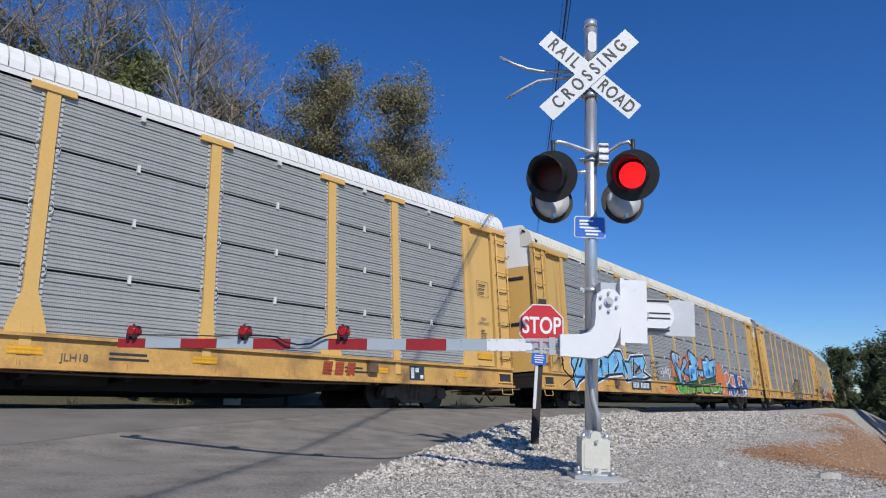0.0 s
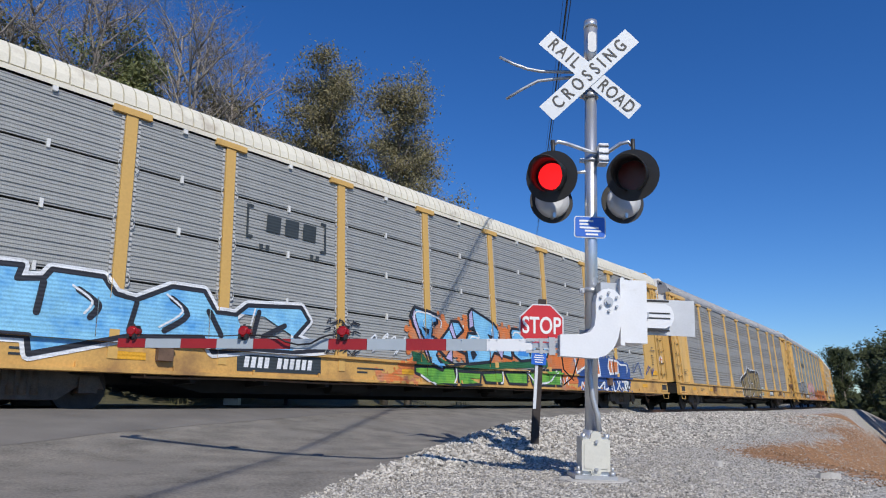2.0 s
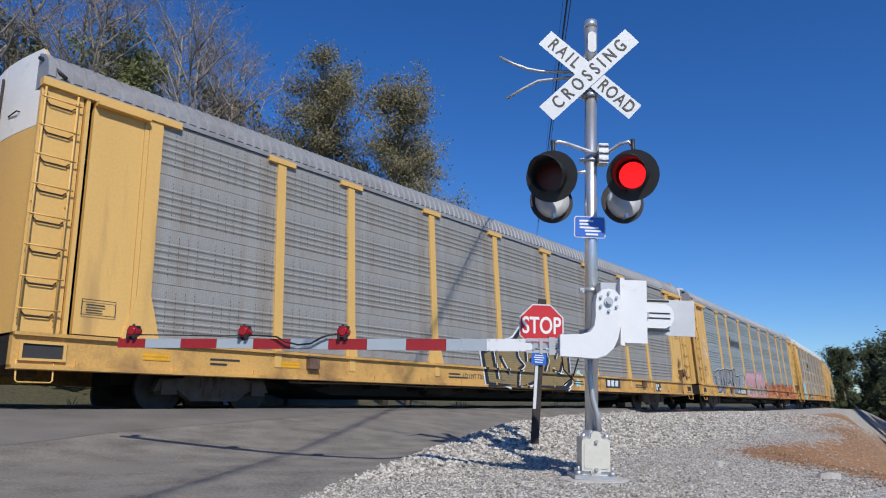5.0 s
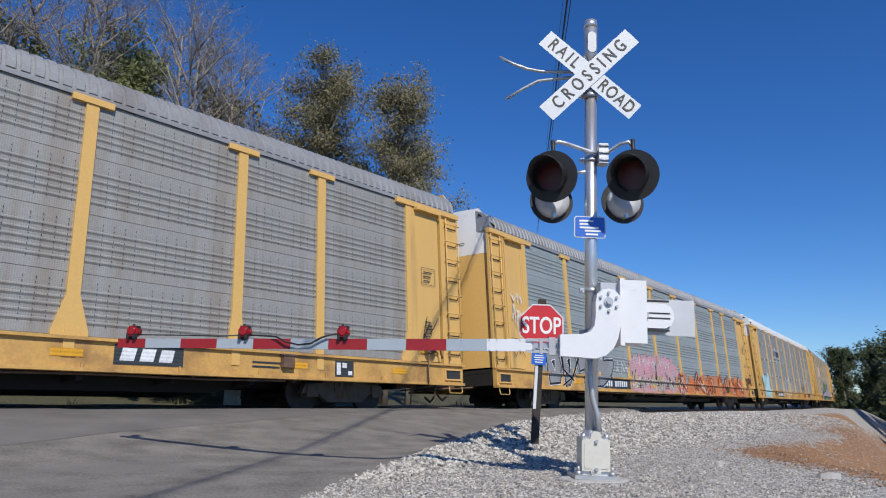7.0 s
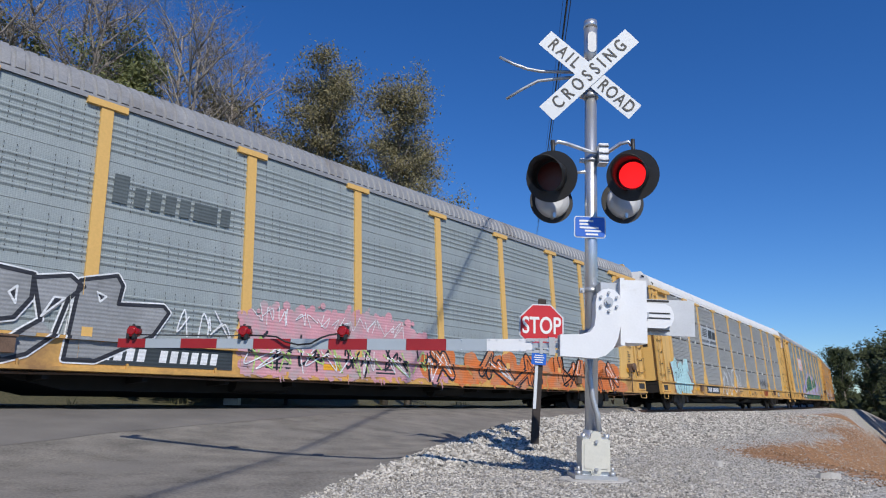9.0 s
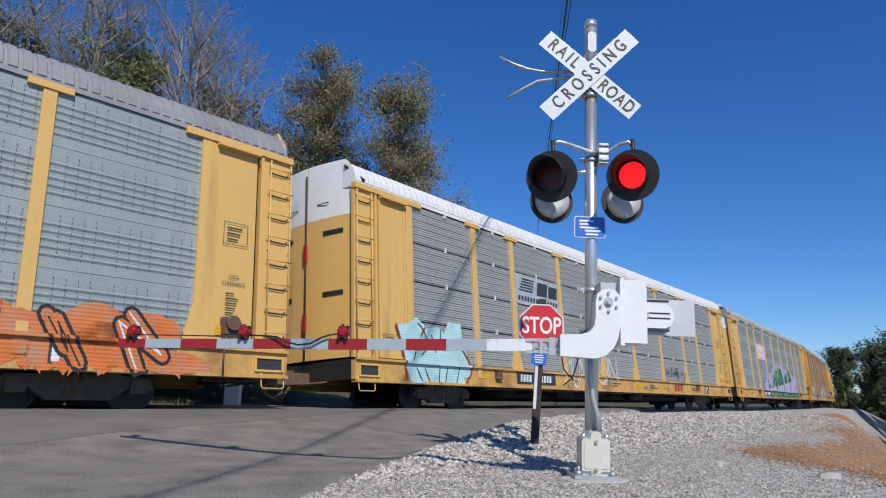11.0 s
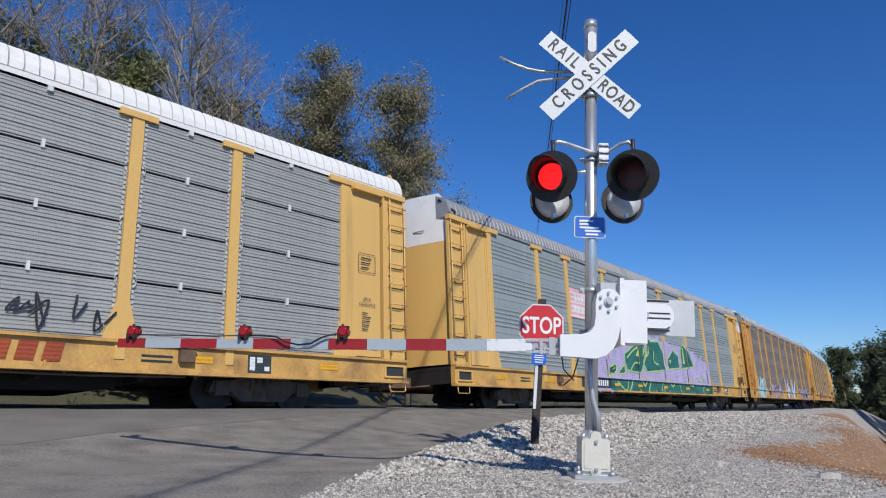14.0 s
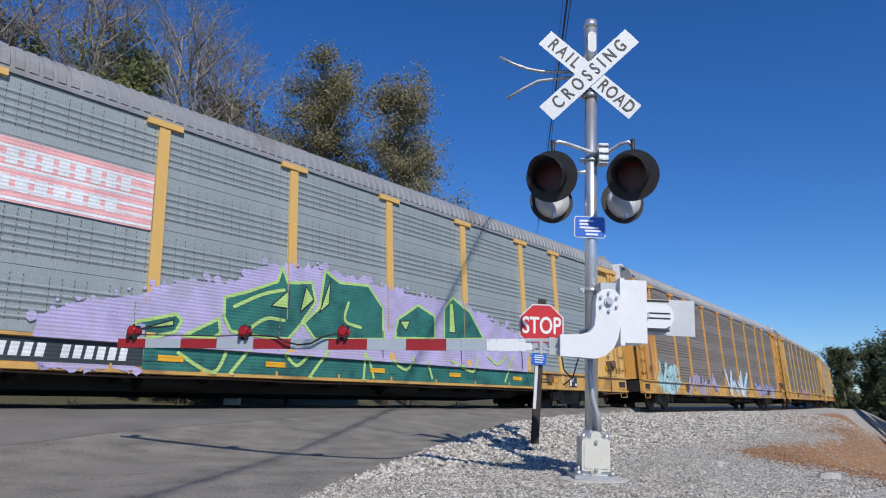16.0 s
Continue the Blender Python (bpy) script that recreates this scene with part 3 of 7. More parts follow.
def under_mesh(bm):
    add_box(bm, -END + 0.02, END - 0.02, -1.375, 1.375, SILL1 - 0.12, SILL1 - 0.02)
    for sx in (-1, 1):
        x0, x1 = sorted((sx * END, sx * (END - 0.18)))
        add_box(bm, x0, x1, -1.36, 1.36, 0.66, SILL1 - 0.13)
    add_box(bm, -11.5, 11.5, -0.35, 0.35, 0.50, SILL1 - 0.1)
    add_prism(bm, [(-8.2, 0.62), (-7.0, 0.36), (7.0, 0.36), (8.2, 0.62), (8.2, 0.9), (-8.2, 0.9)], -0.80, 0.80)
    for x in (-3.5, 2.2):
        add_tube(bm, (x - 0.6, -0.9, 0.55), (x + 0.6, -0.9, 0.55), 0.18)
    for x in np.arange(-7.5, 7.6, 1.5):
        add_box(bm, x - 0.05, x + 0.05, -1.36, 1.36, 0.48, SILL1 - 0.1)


def end_door(sign_y):
    """One curved leaf of the end doors, facing -x, from the middle to the corner."""
    def make(bm):
        n = 10
        outer, inner = [], []
        for i in range(n + 1):
            k = i / n
            y = sign_y * (0.012 + 1.40 * k)
            x = -0.16 * math.cos(k * math.pi / 2)
            top = EAVE + 0.72 - 0.04 * k - 0.36 * max(0.0, (k - 0.80) / 0.20)
            outer.append((x, y, SILL1 + 0.03, top))
            inner.append((x + 0.05, y, SILL1 + 0.03, top))
        rows = []
        for o in (outer, inner):
            rows.append(([bm.verts.new((x, y, z0)) for x, y, z0, z1 in o], [bm.verts.new((x, y, z1)) for x, y, z0, z1 in o]))
        for i in range(n):
            (a0, a1), (b0, b1) = rows
            bm.faces.new((a0[i], a0[i + 1], a1[i + 1], a1[i]))
            bm.faces.new((b0[i], b1[i], b1[i + 1], b0[i + 1]))
            bm.faces.new((a1[i], a1[i + 1], b1[i + 1], b1[i]))
            bm.faces.new((a0[i], b0[i], b0[i + 1], a0[i + 1]))
        for i in (0, n):
            bm.faces.new((rows[0][0][i], rows[0][1][i], rows[1][1][i], rows[1][0][i]))
    return make


def door_cap(sign_y):
    """The white upper part of a leaf, a skin 4 mm proud of it."""
    def make(bm):
        n = 10
        lo, hi = [], []
        for i in range(n + 1):
            k = i / n
            y = sign_y * (0.012 + 1.40 * k)
            x = -0.16 * math.cos(k * math.pi / 2) - 0.005
            top = EAVE + 0.724 - 0.04 * k - 0.36 * max(0.0, (k - 0.80) / 0.20)
            lo.append(bm.verts.new((x, y, 4.30)))
            hi.append(bm.verts.new((x, y, top)))
        for i in range(n):
            bm.faces.new((lo[i], lo[i + 1], hi[i + 1], hi[i]))
        r = bmesh.ops.extrude_face_region(bm, geom=list(bm.faces))
        bmesh.ops.translate(bm, verts=[v for v in r["geom"] if isinstance(v, bmesh.types.BMVert)], vec=(0.004, 0, 0))
    return make


def ladder_mesh(bm):
    """Stiles and rungs standing off the car side, from x 0 to 0.5."""
    for x in (0.03, 0.50):
        add_tube(bm, (x, -0.07, 1.18), (x, -0.07, 4.80), 0.017, seg=6)
        for z in (1.3, 3.0, 4.7):
            add_tube(bm, (x, -0.07, z), (x, 0.02, z), 0.012, seg=6)
    for k in range(8):
        z = 1.42 + k * 0.46
        add_tube(bm, (-0.02, -0.085, z), (0.56, -0.085, z), 0.013, seg=6)


# the plated end bay on the car side, from the car's end at x 0 inwards
BAY = (
    ("corner_plate", 0.0, 0.615, -0.02, 0.06, SILL1, EAVE - 0.05),
    ("door_post", 0.64, 0.70, -0.06, 0.05, SILL1, EAVE - 0.05),
    ("pocket_panel", 0.78, 1.615, -0.035, 0.05, SILL1 + 0.03, EAVE - 0.07),
    ("pocket_rib", 1.62, 1.695, -0.048, 0.05, SILL1, EAVE - 0.05),
    ("inner_post", 1.70, 1.94, -0.06, 0.05, SILL1, EAVE - 0.05),
    ("top_plate", -0.02, 2.27, -0.09, 0.05, EAVE - 0.09, EAVE + 0.035),
    ("drip_rail", 0.78, 1.66, -0.17, -0.03, EAVE - 0.16, EAVE - 0.095),
)


def wheel_mesh(bm):
    for y in (-0.79, 0.69):
        add_tube(bm, (0, y, 0), (0, y + 0.10, 0), 0.42, seg=24)
        add_tube(bm, (0, y - 0.012 if y < 0 else y + 0.10, 0), (0, y if y < 0 else y + 0.112, 0), 0.16, seg=12)
    add_tube(bm, (0, -0.95, 0), (0, 0.95, 0), 0.075, seg=10)


def truck_frame(bm):
    for sy in (-1, 1):
        y0, y1 = sorted((sy * 0.93, sy * 1.08))
        outline = [(-1.15, 0.36), (-1.05, 0.56), (-0.62, 0.58), (-0.40, 0.80), (0.40, 0.80), (0.62, 0.58), (1.05, 0.56), (1.15, 0.36), (0.72, 0.38), (0.46, 0.20), (-0.46, 0.20), (-0.72, 0.38)]
        add_prism(bm, outline, y0, y1)
        for x in (-0.89, 0.89):
            add_box(bm, x - 0.14, x + 0.14, sy * 1.0 - 0.12, sy * 1.0 + 0.12, 0.30, 0.54)
        for x in (-0.18, -0.02, 0.14):
            add_tube(bm, (x, sy * 1.06, 0.27), (x, sy * 1.06, 0.62), 0.065, seg=8)
    add_box(bm, -0.30, 0.30, -1.1, 1.1, 0.40, 0.68)


def coupler_mesh(bm):
    add_box(bm, -0.80, 0.9, -0.09, 0.09, 0.62, 0.86)
    add_box(bm, -0.86, -0.50, -0.17, 0.17, 0.60, 0.90)
    add_tube(bm, (-0.2, -0.85, 0.62), (-0.2, 0.85, 0.62), 0.02, seg=6)
    add_path(bm, [(-0.05, 0.5, 0.62), (-0.2, 0.5, 0.40), (-0.45, 0.42, 0.30), (-0.75, 0.35, 0.42)], 0.03, seg=6)


def edge_strip(bm):
    """A pale scalloped strip where the ribbed panel meets a post."""
    z = ROWS[0] + 0.05
    while z < ROWS[-1] - 0.12:
        add_box(bm, -0.022, 0.022, -0.012, 0.0, z, z + 0.055)
        z += 0.085


def clip_mesh(bm):
    """Hooked clips beside the posts and tabs in mid-panel, at the seams."""
    for z in ROWS[1:-1]:
        for x in POSTS:
            for sx in (-1, 1):
                ring = [(x + sx * (0.115 + 0.06 * math.sin(a)), -1.50, z - 0.025 + 0.10 * math.cos(a)) for a in np.linspace(0.15, math.pi - 0.15, 6)]
                add_path(bm, ring, 0.008, seg=5)
        for x in (-10.2, -8.0, -5.65, -2.83, 0.0, 2.83, 5.65, 8.0, 10.2):
            add_box(bm, x - 0.025, x + 0.025, -1.485, -1.44, z - 0.07, z + 0.07)
    for x in (-10.2, -8.0, -5.65, -2.83, 0.0, 2.83, 5.65, 8.0, 10.2):
        add_box(bm, x - 0.04, x + 0.04, -1.505, -1.44, EAVE - 0.10, EAVE - 0.02)


LETTER_DARK = material("faded_black_lettering", (0.10, 0.10, 0.10), 0.7, bump=0)


def end_of_car(car, sign, paint, cap, label, style):
    """End doors, corner bay, ladder and coupler; sign -1 for the leading end."""
    turn = Matrix.Identity(4) if sign < 0 else Matrix.Rotation(math.pi, 4, "Z")
    base = turn @ Matrix.Translation((-END, 0, 0))
    for side in (-1, 1):
        d = part("end_door", cached("end_door%d" % side, end_door(side), paint), paint, car, m=base @ Matrix.Translation((0.12, 0, 0)))
        part("door_cap", cached("door_cap%d" % side, door_cap(side), cap), cap, d, label)
    part("coupler", cached("coupler", coupler_mesh, DRAFT), DRAFT, car, m=base)
    rod = cached("lock_rod", lambda bm: add_tube(bm, (-0.20, 0, SILL1), (-0.20, 0, EAVE + 0.5), 0.022, seg=6), POST_DARK)
    part("lock_rod", rod, POST_DARK, car, m=base @ Matrix.Translation((0.12, 0, 0)))
    flip = Matrix.Diagonal((1, 1, 1, 1)) if sign < 0 else Matrix.Diagonal((-1, 1, 1, 1))
    key = "corner_bay%d" % sign
    def mirrored(fn):
        def make(bm):
            fn(bm)
            bmesh.ops.transform(bm, matrix=flip, verts=bm.verts)
        return make
    for name, x0, x1, y0, y1, z0, z1 in BAY:
        def bay(bm, dims=(x0, x1, y0, y1, z0, z1)):
            add_box(bm, *dims)
            soften(bm, 0.008, 1)
        part(name, cached(name + key, mirrored(bay), paint), paint, car, m=Matrix.Translation((sign * END, -1.44, 0)))
    def foot(bm):
        add_prism(bm, [(1.52, SILL1), (2.12, SILL1), (2.12, SILL1 + 0.05), (1.942, SILL1 + 0.72), (1.702, SILL1 + 0.72), (1.52, SILL1 + 0.05)], -0.064, 0.03)
    part("post_foot", cached("post_foot" + key, mirrored(foot), paint), paint, car, m=Matrix.Translation((sign * END, -1.44, 0)))
    # thin dark bars that droop just below each rung, close to the corner plate
    def low_bars(bm):
        for k in range(8):
            z = 1.36 + k * 0.46
            add_path(bm, [(0.06, 0.0, z + 0.03), (0.12, -0.02, z - 0.03), (0.43, -0.02, z - 0.03), (0.49, 0.0, z + 0.03)], 0.010, seg=5)
    tagged(part("drooping_bar", cached("drooping_bars%d" % sign, mirrored(low_bars), POST_DARK), POST_DARK, car, "thin dark inner rungs", Matrix.Translation((sign * END, -1.48, 0))), kind="stuff")
    if sign < 0:
        for side in (-1, 1):
            letters("height_notice", "EXCESS HEIGHT CAR", 0.105, LETTER_DARK, car, base @ Matrix.Translation((0.055 if side < 0 else 0.055, side * 0.72, 4.92)) @ Matrix.Rotation(-side * radians(7.5), 4, "Z") @ Matrix.Rotation(radians(-90), 4, "Z"), 1.0)
            bar_mesh = cached("door_grab", lambda bm: add_path(bm, [(0, -0.16, 0.0), (-0.05, -0.16, 0.0), (-0.05, 0.16, 0.0), (0, 0.16, 0.0)], 0.012, seg=5), POST_DARK)
            part("door_grab", bar_mesh, POST_DARK, car, m=base @ Matrix.Translation((0.0, side * 0.50, 4.66)))
        hose = cached("top_hose", lambda bm: add_path(bm, [(0.02, -1.15, EAVE + 0.50), (0.10, -1.28, EAVE + 0.40), (0.18, -1.40, EAVE + 0.26), (0.30, -1.50, EAVE + 0.12)], 0.035, seg=6), BLACK)
        part("roof_strap", hose, BLACK, car, "black strap at the roof corner", base)
    elif style != "ribbed":
        def brake(bm):
            add_box(bm, -0.16, 0.12, -0.16, 0.0, -0.14, 0.16)
            add_tube(bm, (-0.02, -0.24, 0.05), (-0.02, -0.16, 0.05), 0.13, seg=16)
            add_path(bm, [(0.1, -0.14, 0.1), (0.26, -0.15, -0.02), (0.34, -0.15, -0.25)], 0.022, seg=6)
            add_path(bm, [(-0.1, -0.12, -0.12), (-0.13, -0.12, -0.5), (-0.12, -0.1, -0.85)], 0.020, seg=5)
        part("hand_brake", cached("hand_brake", brake, DRAFT), DRAFT, car, "rusty hand brake gear", Matrix.Translation((END - 1.25, -1.475, 1.45)))
    for side in (-1, 1) if style == "ribbed" else ():
        for z in (3.95, 2.55):
            slot = cached("vent_slot%d" % side, lambda bm: add_box(bm, -0.012, 0.012, -0.28, 0.28, -0.05, 0.05), BLACK)
            part("vent_slot", slot, BLACK, car, m=base @ Matrix.Translation((0.012, side * 0.80, z)) @ Matrix.Rotation(-side * radians(8), 4, "Z"))
    for z in (3.55, 1.95):
        grip = cached("rod_handle", lambda bm: add_box(bm, -0.03, 0.02, -0.045, 0.045, -0.20, 0.20), REFLECT_RED)
        part("rod_handle", grip, REFLECT_RED, car, "red handle on the lock rod", base @ Matrix.Translation((-0.09, 0, z)))
    step = cached("sill_step", lambda bm: add_path(bm, [(-0.24, -1.50, SILL0 + 0.10), (-0.24, -1.53, 0.44), (-0.21, -1.53, 0.41), (0.21, -1.53, 0.41), (0.24, -1.53, 0.44), (0.24, -1.50, SILL0 + 0.10)], 0.013, seg=6), paint)
    part("sill_step", step, paint, car, m=Matrix.Translation((sign * (END - 0.32), 0, 0)))
    lug = cached("jacking_lug", lambda bm: (add_box(bm, -0.13, 0.13, -1.60, -1.50, 0.80, 1.02), add_box(bm, -0.15, 0.15, -1.62, -1.50, 1.02, 1.05)), DRAFT)
    part("jacking_lug", lug, DRAFT, car, "rusty bracket on the side sill", Matrix.Translation((sign * 8.15, 0, 0)))
    # a dark plate, no hole is cut: the opening's shade is its colour
    pocket = cached("jacking_pocket_shade", lambda bm: add_box(bm, -0.27, 0.27, -0.012, 0.05, -0.10, 0.10), SEAM)
    part("jacking_pocket_shade", pocket, SEAM, car, "dark plate painted as the shade of a sill opening", Matrix.Translation((sign * (END - 0.40), -1.50, 0.84)))
    rim = cached("pocket_rim", lambda bm: [add_box(bm, *d) for d in ((-0.31, 0.31, -0.035, 0.0, 0.10, 0.135), (-0.31, 0.31, -0.035, 0.0, -0.135, -0.10), (-0.31, -0.27, -0.035, 0.0, -0.10, 0.10), (0.27, 0.31, -0.035, 0.0, -0.10, 0.10))], paint)
    part("pocket_rim", rim, paint, car, m=Matrix.Translation((sign * (END - 0.40), -1.502, 0.84)))
    part("ladder", cached("ladder%d" % sign, mirrored(ladder_mesh), paint), paint, car, m=Matrix.Translation((sign * END, -1.46, 0)))


def autorack(label, panel, roof, paint, style, offset):
    car = thing("autorack_railcar", label, "railcar", track_pose(offset), "cars of the freight train")
    grooved = roof == ROOF_GREY
    part("roof", cached("roof%d" % grooved, roof_mesh(0.20, 0.045, 0.035) if grooved else roof_mesh(0.215, 0.014, 0.11), roof), roof, car)
    part("side_sill", cached("side_sill", sill_mesh, SILL_PAINT), SILL_PAINT, car, "grimy rust-streaked yellow side sill")
    pipe = cached("brake_pipe", lambda bm: (add_path(bm, [(x, -1.42 - 0.01 * math.sin(x), 0.555 + 0.012 * math.sin(x * 1.7)) for x in np.arange(-8.6, 8.7, 0.8)], 0.020, seg=6), [add_box(bm, x - 0.02, x + 0.02, -1.45, -1.38, 0.54, 0.62) for x in np.arange(-8.4, 8.5, 2.1)]), DRAFT)
    part("brake_pipe", pipe, DRAFT, car, "thin rusty pipe below the sill")
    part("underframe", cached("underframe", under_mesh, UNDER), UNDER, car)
    # dark sheet added behind the panels as shade in their gaps, and the far side
    inner = cached("shade_backing_and_far_wall", lambda bm: (add_box(bm, -11.6, 11.6, -1.38, -1.35, SILL1, EAVE), add_box(bm, -END + 0.1, END - 0.1, 1.42, 1.47, SILL1, EAVE)), SEAM)
    part("shade_backing_and_far_wall", inner, SEAM, car)
    for x in POSTS:
        flare = 0.27 if (style == "ribbed" and abs(x) in (1.41, 7.05)) or (style != "ribbed" and abs(x) in (4.24,)) else (0.16 if abs(x) < 7.1 else 0.0)
        part("side_post", cached("side_post%.2f" % flare, make_post(flare), paint), paint, car, m=Matrix.Translation((x, -1.44, 0)))
    edges = (-11.53,) + POSTS + (11.53,)
    for k in range(len(edges) - 1):
        a = edges[k] + (0.08 if k else 0.0)
        b = edges[k + 1] - (0.08 if k < len(edges) - 2 else 0.0)
        w = round(b - a, 2)
        for r in range(4):
            h = ROWS[r + 1] - ROWS[r] - (0.04 if style == "ribbed" else 0.008) + (0.035 if r == 3 else 0.0)
            key = "%s_panel_%.2f_%.2f" % (style, w, h)
            make = corrugated(w, h, 15, 0.010) if style == "ribbed" else perforated(w, h, 0.020)
            sheet = part("side_panel", cached(key, make, panel), panel, car, m=Matrix.Translation(((a + b) / 2, -1.45, ROWS[r])))
            if style != "ribbed":
                tagged(part("slot_pattern", cached("slots_%.2f_%.2f" % (w, h), slot_mesh(w, h), SEAM), SEAM, sheet, m=Matrix.Translation((0, -0.0215, 0))), kind="stuff")
    if style == "ribbed":
        for x in POSTS:
            for dx in (-0.145, 0.145):
                tagged(part("panel_edge", cached("panel_edge", edge_strip, EDGE), EDGE, car, m=Matrix.Translation((x + dx, -1.462, 0))), kind="stuff")
        tagged(part("panel_clip", cached("panel_clip", clip_mesh, CLIP), CLIP, car, "small white panel clips"), kind="stuff")
    for sign in (-1, 1):
        end_of_car(car, sign, paint, ROOF_WHITE, "white painted upper end", style)
        tr = part("truck", cached("truck", truck_frame, TRUCK), TRUCK, car, "grimy cast steel truck frame", Matrix.Translation((sign * 10.0, 0, 0)))
        for dx in (-0.89, 0.89):
            part("wheelset", cached("wheelset", wheel_mesh, WHEEL), WHEEL, tr, m=Matrix.Translation((dx, 0, 0.42)))
    return car


# label, panel, roof, paint, style, small shift along the track; leading car first
CARS = [
    ("yellow autorack with grey ribbed side panels and white roof", GALV, ROOF_WHITE, YELLOW, "ribbed", 0.0),
    ("faded yellow autorack with cream roof and blue graffiti", GALV, ROOF_CREAM, YELLOW_OLD, "ribbed", 0.0),
    ("yellow autorack with rust-stained slotted panels and grey roof", GALV_RUSTY, ROOF_GREY, YELLOW, "slotted", -0.05),
    ("yellow autorack with grey slotted panels and pink graffiti", GALV_DARK, ROOF_GREY, YELLOW, "slotted", -0.12),
    ("yellow autorack with grey ribbed panels and bright white roof", GALV, ROOF_WHITE, YELLOW, "ribbed", 0.08),
    ("yellow autorack with slotted panels and green lilac graffiti", GALV_DARK, ROOF_GREY, YELLOW, "slotted", 0.28),
    ("orange yellow autorack with brown dusted panels", GALV_BROWN, ROOF_GREY, ORANGE_PAINT, "slotted", 0.3),
    ("weathered yellow autorack with dusty brown panels", GALV_BROWN, ROOF_GREY, YELLOW_OLD, "slotted", 0.3),
    ("yellow autorack with dusty grey panels", GALV_DARK, ROOF_GREY, YELLOW, "slotted", 0.3),
    ("orange yellow autorack with dull grey roof", GALV_BROWN, ROOF_GREY, ORANGE_PAINT, "slotted", 0.3),
    ("yellow autorack with white roof", GALV_DARK, ROOF_WHITE, YELLOW, "slotted", 0.3),
    ("yellow autorack with grey roof", GALV_DARK, ROOF_GREY, YELLOW, "slotted", 0.3),
]


def car_place(k, t):
    """Distance along the line of the middle of car k at t seconds."""
    return (k - 1) * PITCH_M + END + CARS[k][5] - SPEED * (t - 1.5)


train = [autorack(*row[:5], car_place(k, 0.0)) for k, row in enumerate(CARS)]


# ---- paint, plates and graffiti on the cars ----
PAINTS = {}


def paint_of(name, color, second=None):
    """Spray paint with uneven cover and the faint ribs of the sheet under it."""
    if name not in PAINTS:
        m = material(name, color, 0.6, vary=0.16, scale=2.5, grain=40, bump=0.02, stain=second or tuple(c * 0.72 for c in color), stain_scale=2.2, stain_amount=0.55 if second else 0.3)
        t = m.node_tree
        co = t.nodes.new("ShaderNodeTexCoord")
        rib = t.nodes.new("ShaderNodeTexWave")
        rib.bands_direction, rib.wave_profile = "Z", "SIN"
        rib.inputs["Scale"].default_value = 5.2
        t.links.new(co.outputs["Object"], rib.inputs["Vector"])
        bp = t.nodes.new("ShaderNodeBump")
        bp.inputs["Strength"].default_value, bp.inputs["Distance"].default_value = 0.35, 0.010
        t.links.new(rib.outputs["Fac"], bp.inputs["Height"])
        t.links.new(bp.outputs[0], t.nodes["Principled BSDF"].inputs["Normal"])
        PAINTS[name] = m
    return PAINTS[name]


SKY_BLUE = paint_of("light_blue_spray", (0.22, 0.52, 0.74), (0.07, 0.30, 0.64))
DEEP_BLUE = paint_of("deep_blue_spray", (0.03, 0.08, 0.26))
MID_BLUE = paint_of("mid_blue_spray", (0.05, 0.25, 0.62))
INK = paint_of("black_spray", (0.02, 0.022, 0.03))
CHALK = paint_of("white_spray", (0.72, 0.74, 0.76))
ORANGE = paint_of("orange_spray", (0.62, 0.17, 0.04), (0.45, 0.24, 0.14))
LIME = paint_of("lime_spray", (0.17, 0.42, 0.05), (0.05, 0.22, 0.04))
PALE_LIME = paint_of("pale_lime_spray", (0.42, 0.62, 0.20))
TEAL = paint_of("dark_teal_spray", (0.03, 0.17, 0.14), (0.015, 0.08, 0.075))
DARK_GREEN = paint_of("dark_green_spray", (0.02, 0.12, 0.05))
LILAC = paint_of("lilac_spray", (0.46, 0.40, 0.64), (0.36, 0.34, 0.44))
PINK = paint_of("pink_spray", (0.60, 0.30, 0.34), (0.40, 0.34, 0.35))
GOLD = paint_of("dull_gold_spray", (0.27, 0.20, 0.08), (0.20, 0.16, 0.10))
SILVER = paint_of("silver_spray", (0.27, 0.28, 0.29), (0.20, 0.21, 0.215))
CYAN = paint_of("pale_cyan_spray", (0.42, 0.66, 0.68))
RUST_RED = paint_of("rust_red_paint", (0.33, 0.06, 0.02))
SIGNAL_YELLOW = paint_of("yellow_reflector", (0.72, 0.36, 0.02))
PALE_PINK = paint_of("faded_pink_sheet", (0.80, 0.42, 0.42))
LOGO_DARK = paint_of("dark_logo_paint", (0.035, 0.045, 0.05))
LOGO_FADED = paint_of("faded_logo_paint", (0.09, 0.11, 0.115))
LOGO_GREY = paint_of("pale_grey_panel_paint", (0.40, 0.43, 0.45))

def side_depth(x, z):
    """How far out the car's side stands at a place on it."""
    if z < SILL1:
        if z > 0.79 and z < 1.045 and any(abs(x - p) < 0.101 for p in POSTS):
            return -1.518
        return -1.572 if z > 1.045 or z < SILL0 + 0.04 else -1.506
    if abs(x) > 11.53 or (abs(x) > 11.33 and z < 1.83):
        return -1.506
    for p in POSTS:
        if abs(x - p) < 0.101 or (abs(x - p) < 0.281 and z < 1.73):
            return -1.505
    return -1.477


